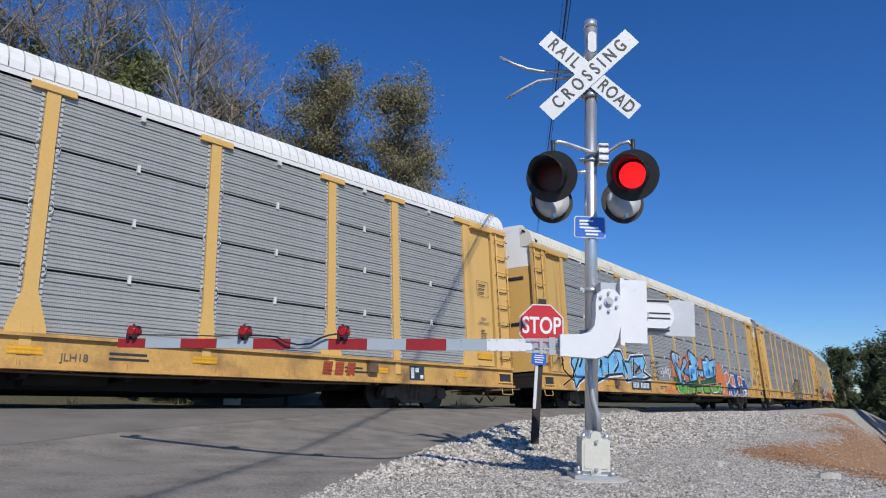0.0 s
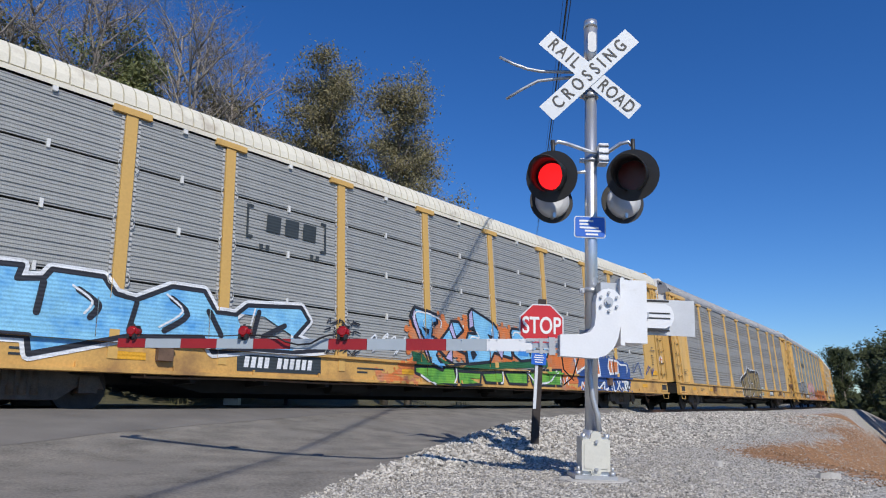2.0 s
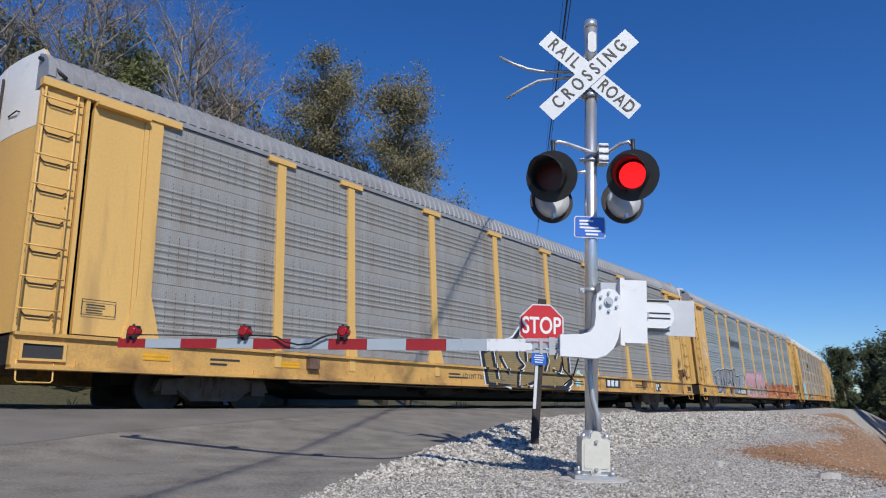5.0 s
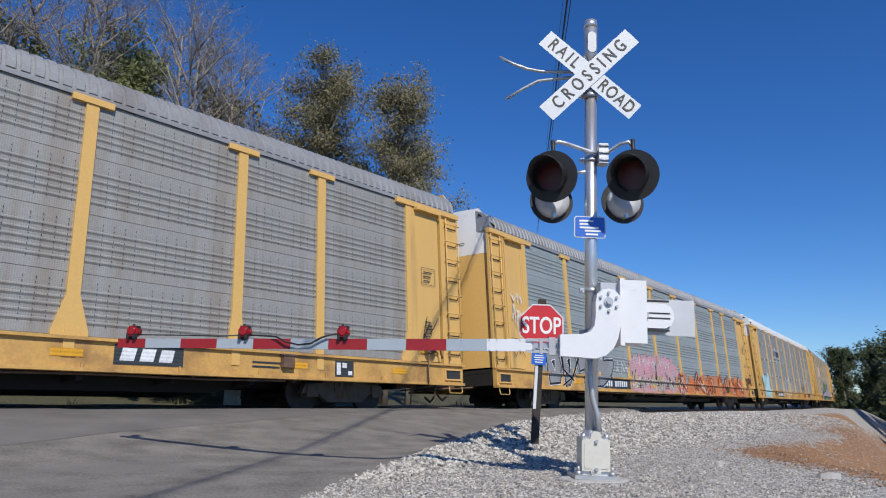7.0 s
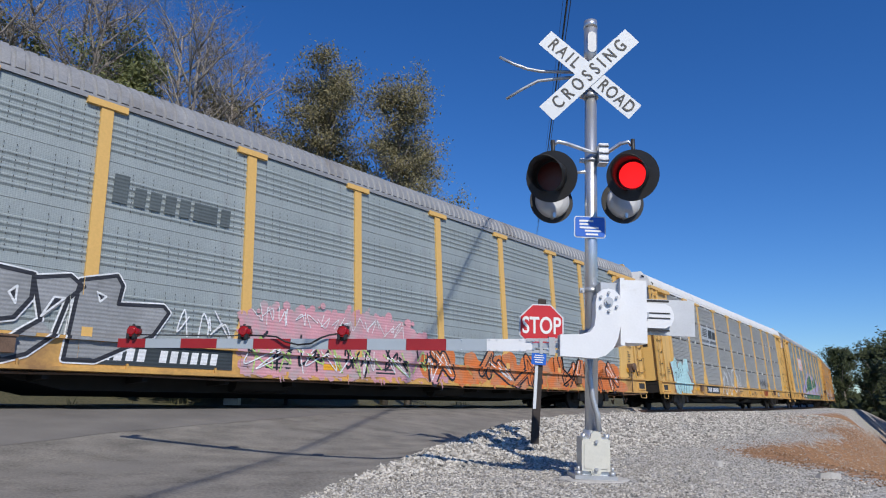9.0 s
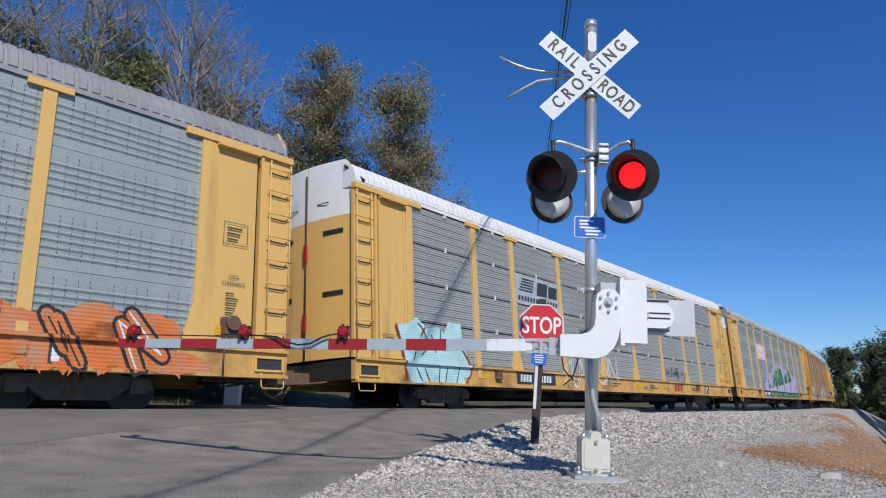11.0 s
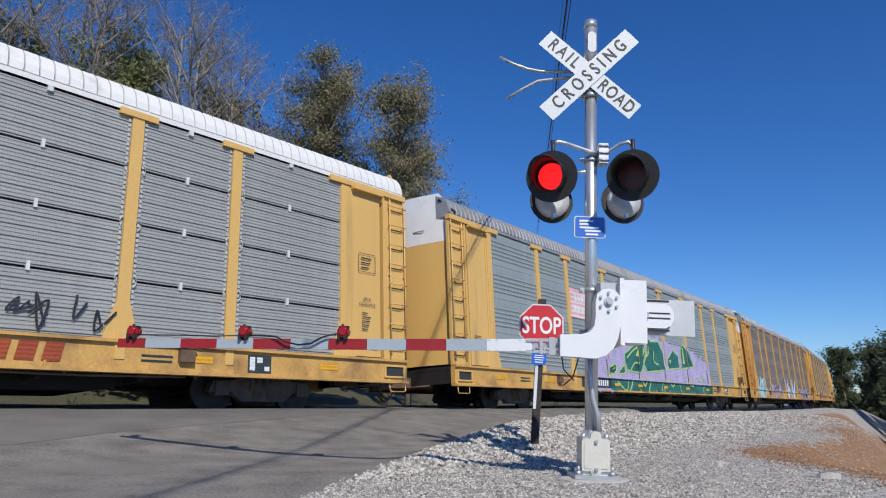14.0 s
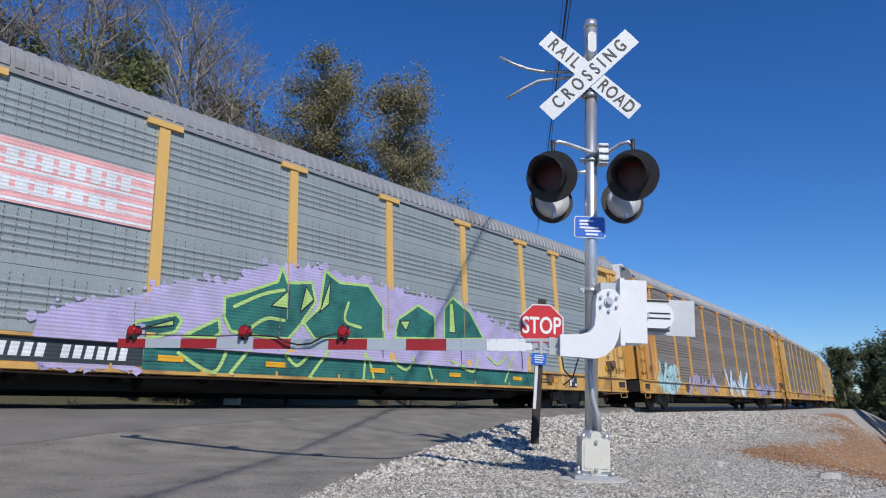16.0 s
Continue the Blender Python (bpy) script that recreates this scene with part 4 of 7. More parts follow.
def on_side(car, name, shapes, mat, lift, label="", top=None):
    """Thin paint that follows the car's side: flat outlines, cut where the side steps in or out."""
    bm = bmesh.new()
    for k, shape in enumerate(shapes):
        flat, _, tris = delaunay_2d_cdt([Vector(p) for p in shape], [], [list(range(len(shape)))], 1, 1e-5)[:3]
        vs = [bm.verts.new((p.x, 0.00012 * (k % 12), p.y)) for p in flat]
        for tri in tris:
            bm.faces.new([vs[i] for i in tri])
    lo, hi = min(v.co.x for v in bm.verts), max(v.co.x for v in bm.verts)
    cuts = [((0, 0, z), (0, 0, 1)) for z in (SILL0 + 0.04, 0.79, 1.045, SILL1, 1.73, 1.83)]
    for p in POSTS:
        cuts += [((p + d, 0, 0), (1, 0, 0)) for d in (-0.281, -0.101, 0.101, 0.281) if lo < p + d < hi]
    cuts += [((e, 0, 0), (1, 0, 0)) for e in (-11.53, -11.33, 11.33, 11.53) if lo < e < hi]
    for co, no in cuts:
        bmesh.ops.bisect_plane(bm, geom=bm.verts[:] + bm.edges[:] + bm.faces[:], plane_co=co, plane_no=no)
    if top is not None:
        bmesh.ops.bisect_plane(bm, geom=bm.verts[:] + bm.edges[:] + bm.faces[:], plane_co=(0, 0, top), plane_no=(0.06, 0, 1), clear_outer=True)
    verts, faces, known = [], [], {}
    for f in bm.faces:
        c = f.calc_center_median()
        if f.calc_area() < 1e-6 or c.z < SILL0 - 0.005 or abs(c.x) > END:
            continue
        y = side_depth(c.x, c.z) - lift
        corner = []
        for v in f.verts:
            key = (round(v.co.x, 4), round(y - v.co.y, 5), round(v.co.z, 4))
            if key not in known:
                known[key] = len(verts)
                verts.append((v.co.x, y - v.co.y, v.co.z))
            corner.append(known[key])
        if len(set(corner)) == len(corner):
            faces.append(tuple(corner))
    bm.free()
    if not faces:
        return None
    me = bpy.data.meshes.new(name)
    me.from_pydata(verts, [], faces)
    me.materials.append(mat)
    return tagged(part(name, me, mat, car, label), kind="stuff" if len(shapes) > 1 else "")


def strokes(lines, width):
    """Round-ended thick strokes along lines, as outlines."""
    shapes = []
    for line in lines:
        for (ax, az), (bx, bz) in zip(line, line[1:]):
            dx, dz = bx - ax, bz - az
            n = math.hypot(dx, dz) or 1e-6
            px, pz = -dz / n * width / 2, dx / n * width / 2
            shapes.append([(ax + px, az + pz), (bx + px, bz + pz), (bx - px, bz - pz), (ax - px, az - pz)])
        for x, z in line:
            shapes.append([(x + width / 2 * math.cos(a), z + width / 2 * math.sin(a)) for a in np.linspace(0, 2 * math.pi, 9)[:-1]])
    return shapes


def curved(line, n=4):
    """A smoother line through the same points."""
    out = []
    pts = [line[0]] + list(line) + [line[-1]]
    for i in range(1, len(pts) - 2):
        p0, p1, p2, p3 = (np.array(pts[i + j]) for j in (-1, 0, 1, 2))
        for k in range(n):
            t = k / n
            out.append(tuple(0.5 * ((2 * p1) + (-p0 + p2) * t + (2 * p0 - 5 * p1 + 4 * p2 - p3) * t * t + (-p0 + 3 * p1 - 3 * p2 + p3) * t ** 3)))
    return out + [tuple(line[-1])]


def wild_letters(x0, x1, z0, z1, n, seed, lean=0.12, smooth_it=False):
    """Tangled strokes that spell nothing: a run of hooks and zigzags."""
    rng = random.Random(seed)
    lines = []
    w = (x1 - x0) / n
    for i in range(n):
        pts = []
        for k in range(rng.choice((3, 4, 5))):
            u, v = rng.uniform(-0.15, 1.15), (0.0 if (k + i) % 2 else 1.0) + rng.uniform(-0.1, 0.45) * (1 if (k + i) % 2 else -1)
            pts.append((x0 + w * (i + u) + lean * (z1 - z0) * v, z0 + (z1 - z0) * v))
        lines.append(curved(pts) if smooth_it else pts)
    return lines


def blobs(x0, x1, z0, z1, n, r, seed):
    rng = random.Random(seed)
    shapes = []
    for i in range(n):
        cx, cz, rr = rng.uniform(x0, x1), rng.uniform(z0, z1), r * rng.uniform(0.6, 1.3)
        shapes.append([(cx + rr * math.cos(a) * rng.uniform(0.85, 1.15), cz + 0.8 * rr * math.sin(a) * rng.uniform(0.85, 1.15)) for a in np.linspace(0, 2 * math.pi, 15)[:-1]])
    return shapes


def piece(car, x0, x1, z0, z1, n, width, seed, fill, low=None, low_top=None, line=None, halo=None, cloud=None, shine=None, smooth_it=False, deep_shade=None):
    lines = wild_letters(x0, x1, z0, z1, n, seed, smooth_it=smooth_it)
    if cloud:
        on_side(car, "graffiti_cloud", blobs(x0 - 0.1, x1, z0 - 0.1, z1 - 0.1, int((x1 - x0) * 7), 0.34, seed), cloud, 0.002, cloud.name.replace("_", " ") + " cloud")
    if halo:
        on_side(car, "graffiti_halo", strokes(lines, width + 0.17), halo, 0.005, "white outer outline of graffiti")
    if deep_shade:
        block = [[(x + width * 0.42, z - width * 0.32) for x, z in ln] for ln in lines]
        on_side(car, "graffiti_shade", strokes(block, width + 0.07), deep_shade, 0.0065, "dark block shade of graffiti letters")
    if line:
        on_side(car, "graffiti_outline", strokes(lines, width + 0.11), line, 0.008, "dark outline of graffiti")
    on_side(car, "graffiti_fill", strokes(lines, width), fill, 0.011, fill.name.replace("_", " ") + " graffiti letters")
    if low:
        on_side(car, "graffiti_fill", strokes(lines, width), low, 0.014, low.name.replace("_", " ") + " lower graffiti", top=low_top)
    if shine:
        moved = [[(x - width * 0.22, z + width * 0.20) for x, z in ln] for ln in lines[::2]]
        on_side(car, "graffiti_accent", strokes(moved, width * 0.16), shine, 0.017, "bright graffiti accents")
    inner = [[(x + width * 0.15, z - width * 0.22) for x, z in ln] for ln in lines[1::2]]
    if line and inner:
        on_side(car, "graffiti_accent", strokes(inner, width * 0.13), line, 0.020, "dark inner graffiti lines")


def tag_line(car, x0, x1, z0, z1, n, width, seed, mat, label):
    on_side(car, "graffiti_tag", strokes(wild_letters(x0, x1, z0, z1, n, seed, smooth_it=True), width), mat, 0.019, label)


def rect(x0, x1, z0, z1, slant=0.0):
    return [(x0, z0), (x1, z0), (x1 + slant, z1), (x0 + slant, z1)]


def number_board(car, x0, x1, back=True, mat=None):
    if back:
        on_side(car, "number_board", [rect(x0, x1, 0.705, 1.04)], LOGO_DARK, 0.003, "black reporting mark panel")
    w = (x1 - x0) * 0.86 / 11.5
    bars = [rect(x0 + 0.07 * (x1 - x0) + w * i, x0 + 0.07 * (x1 - x0) + w * (i + 0.68), 0.775, 0.97, 0.03) for i in range(11) if i != 4]
    on_side(car, "reporting_mark", bars, mat or CHALK, 0.006, "white reporting mark bars")


def name_mark(car, x0, x1, z0, z1, mat, label):
    """A slanting three-block owner's mark."""
    w = (x1 - x0) / 3
    shapes = [rect(x0 + w * i, x0 + w * (i + 0.72), z0, z1, w * 0.14) for i in range(3)]
    on_side(car, "owner_mark", shapes, mat, 0.006, label)


def stencil(car, x, z, w, h, rows, boxed=True):
    t = 0.012
    if boxed:
        on_side(car, "stencil_frame", [rect(x, x + w, z, z + t), rect(x, x + w, z + h - t, z + h), rect(x, x + t, z, z + h), rect(x + w - t, x + w, z, z + h)], LOGO_DARK, 0.003, "thin black stencil frame")
    step = h / (rows + 1)
    on_side(car, "stencil_text", [rect(x + w * 0.14, x + w * (0.60 + 0.08 * (i % 4)), z + step * (i + 0.8), z + step * (i + 0.8) + step * 0.30) for i in range(rows)], LOGO_DARK, 0.003, "small black stencil bars")


def closed(shapes):
    """The outlines of flat shapes as closed lines."""
    return [list(p) + [p[0]] for p in shapes]


def bubble(car, shapes, fill, line, halo=None, wide=0.07, halo_wide=0.17, lift=0.008, label=""):
    """Fat spray-painted letters: a pale halo, a dark outline and the fill."""
    if halo:
        on_side(car, "graffiti_halo", strokes(closed(shapes), halo_wide), halo, lift - 0.003, "pale outer outline of graffiti")
    for k, shape in enumerate(shapes):
        on_side(car, "graffiti_fill", [shape], fill, lift + 0.0004 * k, label or fill.name.replace("_", " ") + " graffiti letter")
        on_side(car, "graffiti_outline", strokes(closed([shape]), wide), line, lift + 0.003, "outline of a graffiti letter")


def sprayed(car, shapes, mat, lift, label, seed, reach=0.16):
    """A sprayed cloud: solid inside, breaking into dabs along its edge."""
    rng = random.Random(seed)
    for shape in shapes:
        on_side(car, "graffiti_cloud", [shape], mat, lift, label)
        dabs = []
        for (ax, az), (bx, bz) in zip(shape, shape[1:] + shape[:1]):
            n = int(math.hypot(bx - ax, bz - az) / 0.07) + 1
            for k in range(n):
                u, r = (k + rng.random()) / n, reach * rng.uniform(0.15, 0.75)
                cx, cz = ax + (bx - ax) * u + rng.gauss(0, reach * 0.5), az + (bz - az) * u + rng.gauss(0, reach * 0.5)
                dabs.append([(cx + r * math.cos(v), cz + r * math.sin(v)) for v in np.linspace(0, 2 * math.pi, 8)[:-1]])
        on_side(car, "spray_edge", dabs, mat, lift + 0.0004, label)


def inked(car, lines, width, mat, lift=0.014):
    on_side(car, "graffiti_accent", strokes([curved(p) if len(p) > 2 else p for p in lines], width), mat, lift, mat.name.replace("_", " ") + " inner graffiti lines")


def blue_letters(car):
    b1_body = [[(-11.55, 1.4), (-11.5, 1.55), (-11.2, 1.7), (-11.15, 2.0), (-10.35, 2.05), (-10.4, 1.85), (-10.05, 1.9), (-9.95, 2.05), (-9.2, 2.05), (-9.0, 1.8), (-8.65, 1.75), (-8.05, 2.05), (-7.45, 2.05), (-7.2, 1.7), (-6.8, 1.7), (-6.55, 1.9), (-5.3, 2.0), (-5.1, 1.75), (-5.45, 1.4), (-4.7, 1.2), (-5.5, 1.1), (-6.45, 1.1), (-7.25, 1.0), (-7.45, 1.25), (-8.8, 1.15), (-10.15, 0.8), (-10.2, 1.05), (-10.6, 1.05), (-11.1, 0.85), (-11.35, 0.65), (-11.45, 1.0), (-11.4, 1.25)]]
    b1_line = [[(-11.05, 1.65), (-10.65, 1.7), (-10.9, 1.35)]] + [[(-10.05, 1.85), (-10.1, 1.4)]] + [[(-9.55, 1.8), (-9.25, 1.6), (-9.35, 1.4)]] + [[(-8.65, 1.7), (-8.75, 1.25)]] + [[(-8.05, 1.85), (-7.75, 1.6), (-8.15, 1.3)]] + [[(-7.35, 1.7), (-7.1, 1.3)]] + [[(-6.3, 1.8), (-6.45, 1.25)]] + [[(-5.7, 1.6), (-6.2, 1.35)]]
    bubble(car, b1_body, SKY_BLUE, INK, CHALK, 0.08, 0.20)
    inked(car, b1_line, 0.10, INK)
    inked(car, [[(x - 0.09, z + 0.05) for x, z in p] for p in b1_line[::2]], 0.035, CHALK, 0.017)


def orange_green_letters(car):
    b2_cloud = [[(-2.1, 1.9), (-1.9, 2.05), (-1.4, 1.55), (-0.95, 2.25), (-0.6, 2.1), (0.15, 2.3), (0.25, 1.95), (1.65, 2.25), (2.25, 2.2), (4.45, 2.2), (5.05, 2.2), (5.6, 1.8), (6.35, 1.1), (6.35, 0.7), (4.85, 0.65), (4.1, 1.45), (1.05, 1.25), (-2.05, 1.35)]] + [[(-3.2, 0.8), (-2.75, 0.8), (-2.35, 1.0), (-1.95, 1.25), (-1.75, 1.0), (-1.95, 0.65), (-3.2, 0.6)]]
    b2_body = [[(-2.05, 2.2), (-1.9, 2.4), (-1.1, 2.3), (-1.05, 2.1), (-1.25, 2.05), (-1.3, 1.75), (-1.0, 1.65), (-0.6, 2.0), (-0.5, 2.2), (-0.2, 2.2), (0.0, 2.0), (-0.3, 1.8), (-0.75, 1.6), (0.05, 1.4), (0.1, 1.15), (-0.5, 1.1), (-1.05, 1.45), (-1.15, 1.3), (-0.85, 1.05), (-0.95, 0.95), (-1.35, 1.05), (-1.7, 1.85), (-1.95, 1.95)]] + [[(0.05, 1.65), (0.2, 1.95), (0.55, 1.95), (0.45, 2.1), (0.25, 2.05), (0.25, 2.5), (0.4, 2.6), (1.25, 2.35), (1.6, 2.1), (1.6, 1.9), (1.25, 1.75), (2.2, 1.75), (2.2, 1.4), (1.3, 1.5), (1.1, 1.25), (0.15, 1.15)]] + [[(2.2, 2.15), (2.3, 2.25), (2.8, 2.25), (2.85, 2.45), (3.35, 2.4), (3.4, 2.25), (4.4, 2.4), (4.45, 2.3), (4.1, 1.55), (3.55, 1.45), (2.65, 1.35), (2.3, 1.5)]]
    b2_shade = [[(-2.0, 2.15), (-1.9, 2.4), (-1.85, 2.1), (-1.4, 1.15), (-1.45, 1.1), (-1.95, 2.0)]] + [[(-0.6, 2.0), (-0.5, 2.2), (-0.3, 1.75), (-0.45, 1.75)]] + [[(0.25, 2.45), (0.4, 2.6), (0.45, 2.15), (0.25, 2.05)]] + [[(-0.8, 1.25), (-0.5, 1.55), (-0.5, 1.15)]] + [[(1.3, 1.7), (1.85, 1.65), (1.65, 1.35)]]
    b2_hole = [[(-1.65, 1.95), (-1.4, 1.9), (-1.45, 1.75)]] + [[(0.25, 1.45), (0.4, 1.55), (0.55, 1.4), (0.35, 1.25)]] + [[(1.05, 2.0), (1.3, 1.95), (1.2, 1.8)]] + [[(3.05, 1.85), (3.35, 1.8), (3.15, 1.45)]] + [[(3.75, 2.0), (4.1, 2.0), (3.85, 1.55)]]
    b2_green = [[(-1.95, 1.0), (-0.5, 1.05), (-0.4, 0.8), (-0.5, 0.6), (-1.3, 0.6), (-1.75, 0.8), (-1.95, 0.85)]] + [[(-0.35, 0.95), (0.65, 0.95), (0.6, 0.65), (-0.3, 0.6)]] + [[(0.7, 0.95), (1.65, 1.0), (1.65, 0.7), (0.85, 0.7)]] + [[(1.75, 1.0), (2.9, 1.05), (2.9, 0.7), (1.95, 0.7)]] + [[(3.0, 1.1), (4.95, 1.2), (4.85, 0.7), (3.15, 0.7)]]
    b2_dark = [[(-2.0, 1.35), (-1.65, 1.3), (-1.4, 1.05), (-0.95, 1.0), (-1.15, 1.3), (-0.5, 1.1), (0.1, 1.15), (4.1, 1.45), (4.1, 1.25), (-0.5, 0.95), (-1.95, 0.9)]]
    b2_white = [[(-0.4, 1.0), (-0.4, 0.8), (-0.5, 0.65)]] + [[(1.65, 1.0), (1.65, 0.75), (1.55, 0.7)]] + [[(2.9, 1.05), (3.25, 0.8)]] + [[(-1.75, 0.8), (-1.3, 0.6)]] + [[(4.65, 1.15), (4.1, 0.8), (3.4, 0.75)]]
    sprayed(car, b2_cloud, ORANGE, 0.001, "orange spray cloud", 71, 0.12)
    on_side(car, "graffiti_fill", b2_dark, DARK_GREEN, 0.003, "dark green spray band")
    bubble(car, b2_green, LIME, INK, lift=0.006)
    bubble(car, b2_body, SKY_BLUE, INK, wide=0.075, lift=0.010)
    for shape in b2_shade:
        on_side(car, "graffiti_shade", [shape], LILAC, 0.0145, "lilac block shade")
    on_side(car, "graffiti_accent", strokes(closed(b2_shade), 0.035), INK, 0.016, "black edges of the shade")
    for shape in b2_hole:
        on_side(car, "graffiti_shade", [shape], INK, 0.015, "black letter openings")
    inked(car, b2_white, 0.05, CHALK, 0.016)
    low = [rect(x, x + 0.55, 1.50 + 0.03 * (i % 3), 1.72 + 0.04 * (i % 2), 0.12) for i, x in enumerate((-0.5, 0.3, 1.2, 2.5, 3.3))]
    on_side(car, "graffiti_accent", low, MID_BLUE, 0.0142, "deeper blue lower letters")
    inked(car, [[(x + 0.12, z - 0.10) for x, z in shape[:4]] for shape in b2_body], 0.04, CHALK, 0.0165)
    tag_line(car, -3.6, -2.3, 1.25, 1.65, 4, 0.035, 41, CHALK, "white spray tag")
    tag_line(car, 4.75, 5.3, 0.75, 1.0, 3, 0.03, 42, CHALK, "white spray tag")


def white_loop_letters(car):
    b3_cloud = [[(5.85, 1.85), (6.3, 1.9), (6.7, 1.75), (7.2, 1.8), (7.6, 1.8), (7.9, 1.7), (8.4, 1.75), (9.15, 1.7), (9.9, 1.6), (10.05, 1.25), (9.75, 0.65), (6.5, 0.6), (6.0, 0.6)]]
    b3_body = [[(6.7, 1.25), (6.7, 1.5), (6.85, 1.7), (7.55, 1.7), (7.6, 1.15), (7.05, 1.05)]] + [[(8.25, 1.45), (8.35, 1.7), (9.0, 1.65), (8.95, 1.25), (8.35, 1.2)]] + [[(5.85, 1.75), (6.25, 1.85), (6.6, 1.7), (6.65, 1.4), (5.95, 1.15)]]
    b3_line = [[(6.1, 0.6), (6.2, 0.85), (6.4, 0.6)]] + [[(6.45, 0.65), (6.55, 0.85), (6.7, 0.65), (6.95, 0.65), (7.1, 0.85)]] + [[(7.25, 0.75), (7.4, 0.7), (7.8, 0.9), (7.75, 0.65), (8.05, 0.7)]] + [[(8.3, 0.9), (8.45, 0.9), (8.5, 0.65), (8.35, 0.65), (8.3, 0.9)]] + [[(8.8, 0.95), (9.1, 0.65)]] + [[(9.0, 0.95), (8.75, 0.65)]] + [[(9.2, 0.95), (9.7, 0.95), (9.4, 0.65), (9.2, 0.75)]] + [[(9.0, 1.65), (9.2, 1.55), (9.75, 1.55), (9.75, 1.3)]] + [[(7.05, 1.7), (7.1, 1.05)]] + [[(8.5, 1.7), (8.55, 1.2)]]
    sprayed(car, b3_cloud, DEEP_BLUE, 0.002, "deep blue spray", 72, 0.08)
    bubble(car, b3_body, ORANGE, CHALK, wide=0.07, lift=0.007)
    inked(car, b3_line, 0.065, CHALK)


def gold_letters(car):
    c_body = [[(-2.3, 1.5), (-1.65, 1.7), (-0.95, 1.85), (-0.7, 1.95), (-0.35, 2.25), (-0.1, 2.0), (0.0, 2.15), (0.35, 2.0), (0.6, 2.1), (0.95, 2.05), (1.35, 2.1), (1.65, 1.85), (2.05, 2.15), (2.4, 1.9), (2.4, 1.2), (2.45, 0.85), (2.05, 0.65), (-0.8, 0.6), (-2.15, 0.65)]]
    c_line = [[(-0.15, 1.75), (-0.15, 1.4)]] + [[(-0.55, 1.9), (-0.6, 1.5), (-0.3, 1.25), (-0.6, 1.05), (-0.7, 0.65)]] + [[(0.1, 1.4), (0.45, 1.4), (0.4, 1.2)]] + [[(0.95, 1.9), (1.05, 1.45), (0.9, 1.15)]] + [[(1.65, 1.85), (1.5, 1.55)]] + [[(1.95, 1.4), (1.75, 1.1), (1.35, 1.15)]] + [[(0.45, 0.9), (0.15, 0.75), (-0.25, 0.65)]] + [[(-1.85, 1.6), (-1.7, 0.85)]] + [[(-1.5, 1.4), (-1.15, 1.0)]]
    bubble(car, c_body, GOLD, INK, CHALK, 0.14, 0.26)
    inked(car, c_line, 0.12, INK)
    inked(car, [[(x + 0.09, z - 0.02) for x, z in p] for p in c_line], 0.04, CHALK, 0.017)


def silver_letters(car):
    d_body = [[(-8.35, 2.0), (-7.85, 1.95), (-7.85, 1.6), (-8.05, 1.3), (-8.5, 1.2), (-8.65, 1.65)]] + [[(-7.85, 1.9), (-7.35, 2.0), (-7.15, 1.85), (-7.35, 1.65), (-7.5, 1.1), (-7.85, 0.8), (-8.15, 0.7), (-8.3, 0.85), (-7.7, 1.3)]] + [[(-7.2, 1.95), (-6.65, 2.1), (-6.55, 1.95), (-6.6, 1.65), (-5.85, 1.7), (-5.75, 1.6), (-6.0, 1.2), (-6.9, 0.75), (-7.35, 0.75), (-7.25, 1.65)]] + [[(-9.75, 1.85), (-8.85, 1.95), (-8.75, 1.4), (-9.3, 0.75), (-9.6, 0.7)]] + [[(-10.7, 1.75), (-9.95, 1.9), (-9.75, 1.3), (-9.95, 0.8), (-10.6, 0.75)]]
    d_hole = [[(-8.15, 1.65), (-8.05, 1.75), (-8.05, 1.5)]] + [[(-7.55, 1.65), (-7.4, 1.65), (-7.7, 1.35)]] + [[(-6.95, 1.8), (-6.8, 1.75), (-6.9, 1.65)]] + [[(-9.4, 1.5), (-9.2, 1.6), (-9.2, 1.25)]] + [[(-10.4, 1.45), (-10.15, 1.5), (-10.2, 1.15)]]
    d_cloud = [[(-4.25, 1.3), (-4.25, 1.65), (-3.7, 1.85), (-2.7, 1.95), (-1.1, 2.05), (0.25, 1.9), (1.15, 1.45), (1.4, 0.75), (-4.2, 0.65)]]
    bubble(car, d_body, SILVER, INK, CHALK, 0.06, 0.11)
    for shape in d_hole:
        on_side(car, "graffiti_shade", [shape], INK, 0.014, "black letter openings")
    on_side(car, "graffiti_accent", strokes(closed(d_hole), 0.03), CHALK, 0.016, "white edges of the openings")
    sprayed(car, d_cloud, PINK, 0.001, "pink spray cloud", 73)
    tag_line(car, -4.2, 0.2, 1.62, 1.95, 16, 0.016, 43, CHALK, "thin white spray tags")
    tag_line(car, -5.6, -4.6, 1.25, 1.7, 3, 0.025, 44, CHALK, "thin white spray tag")


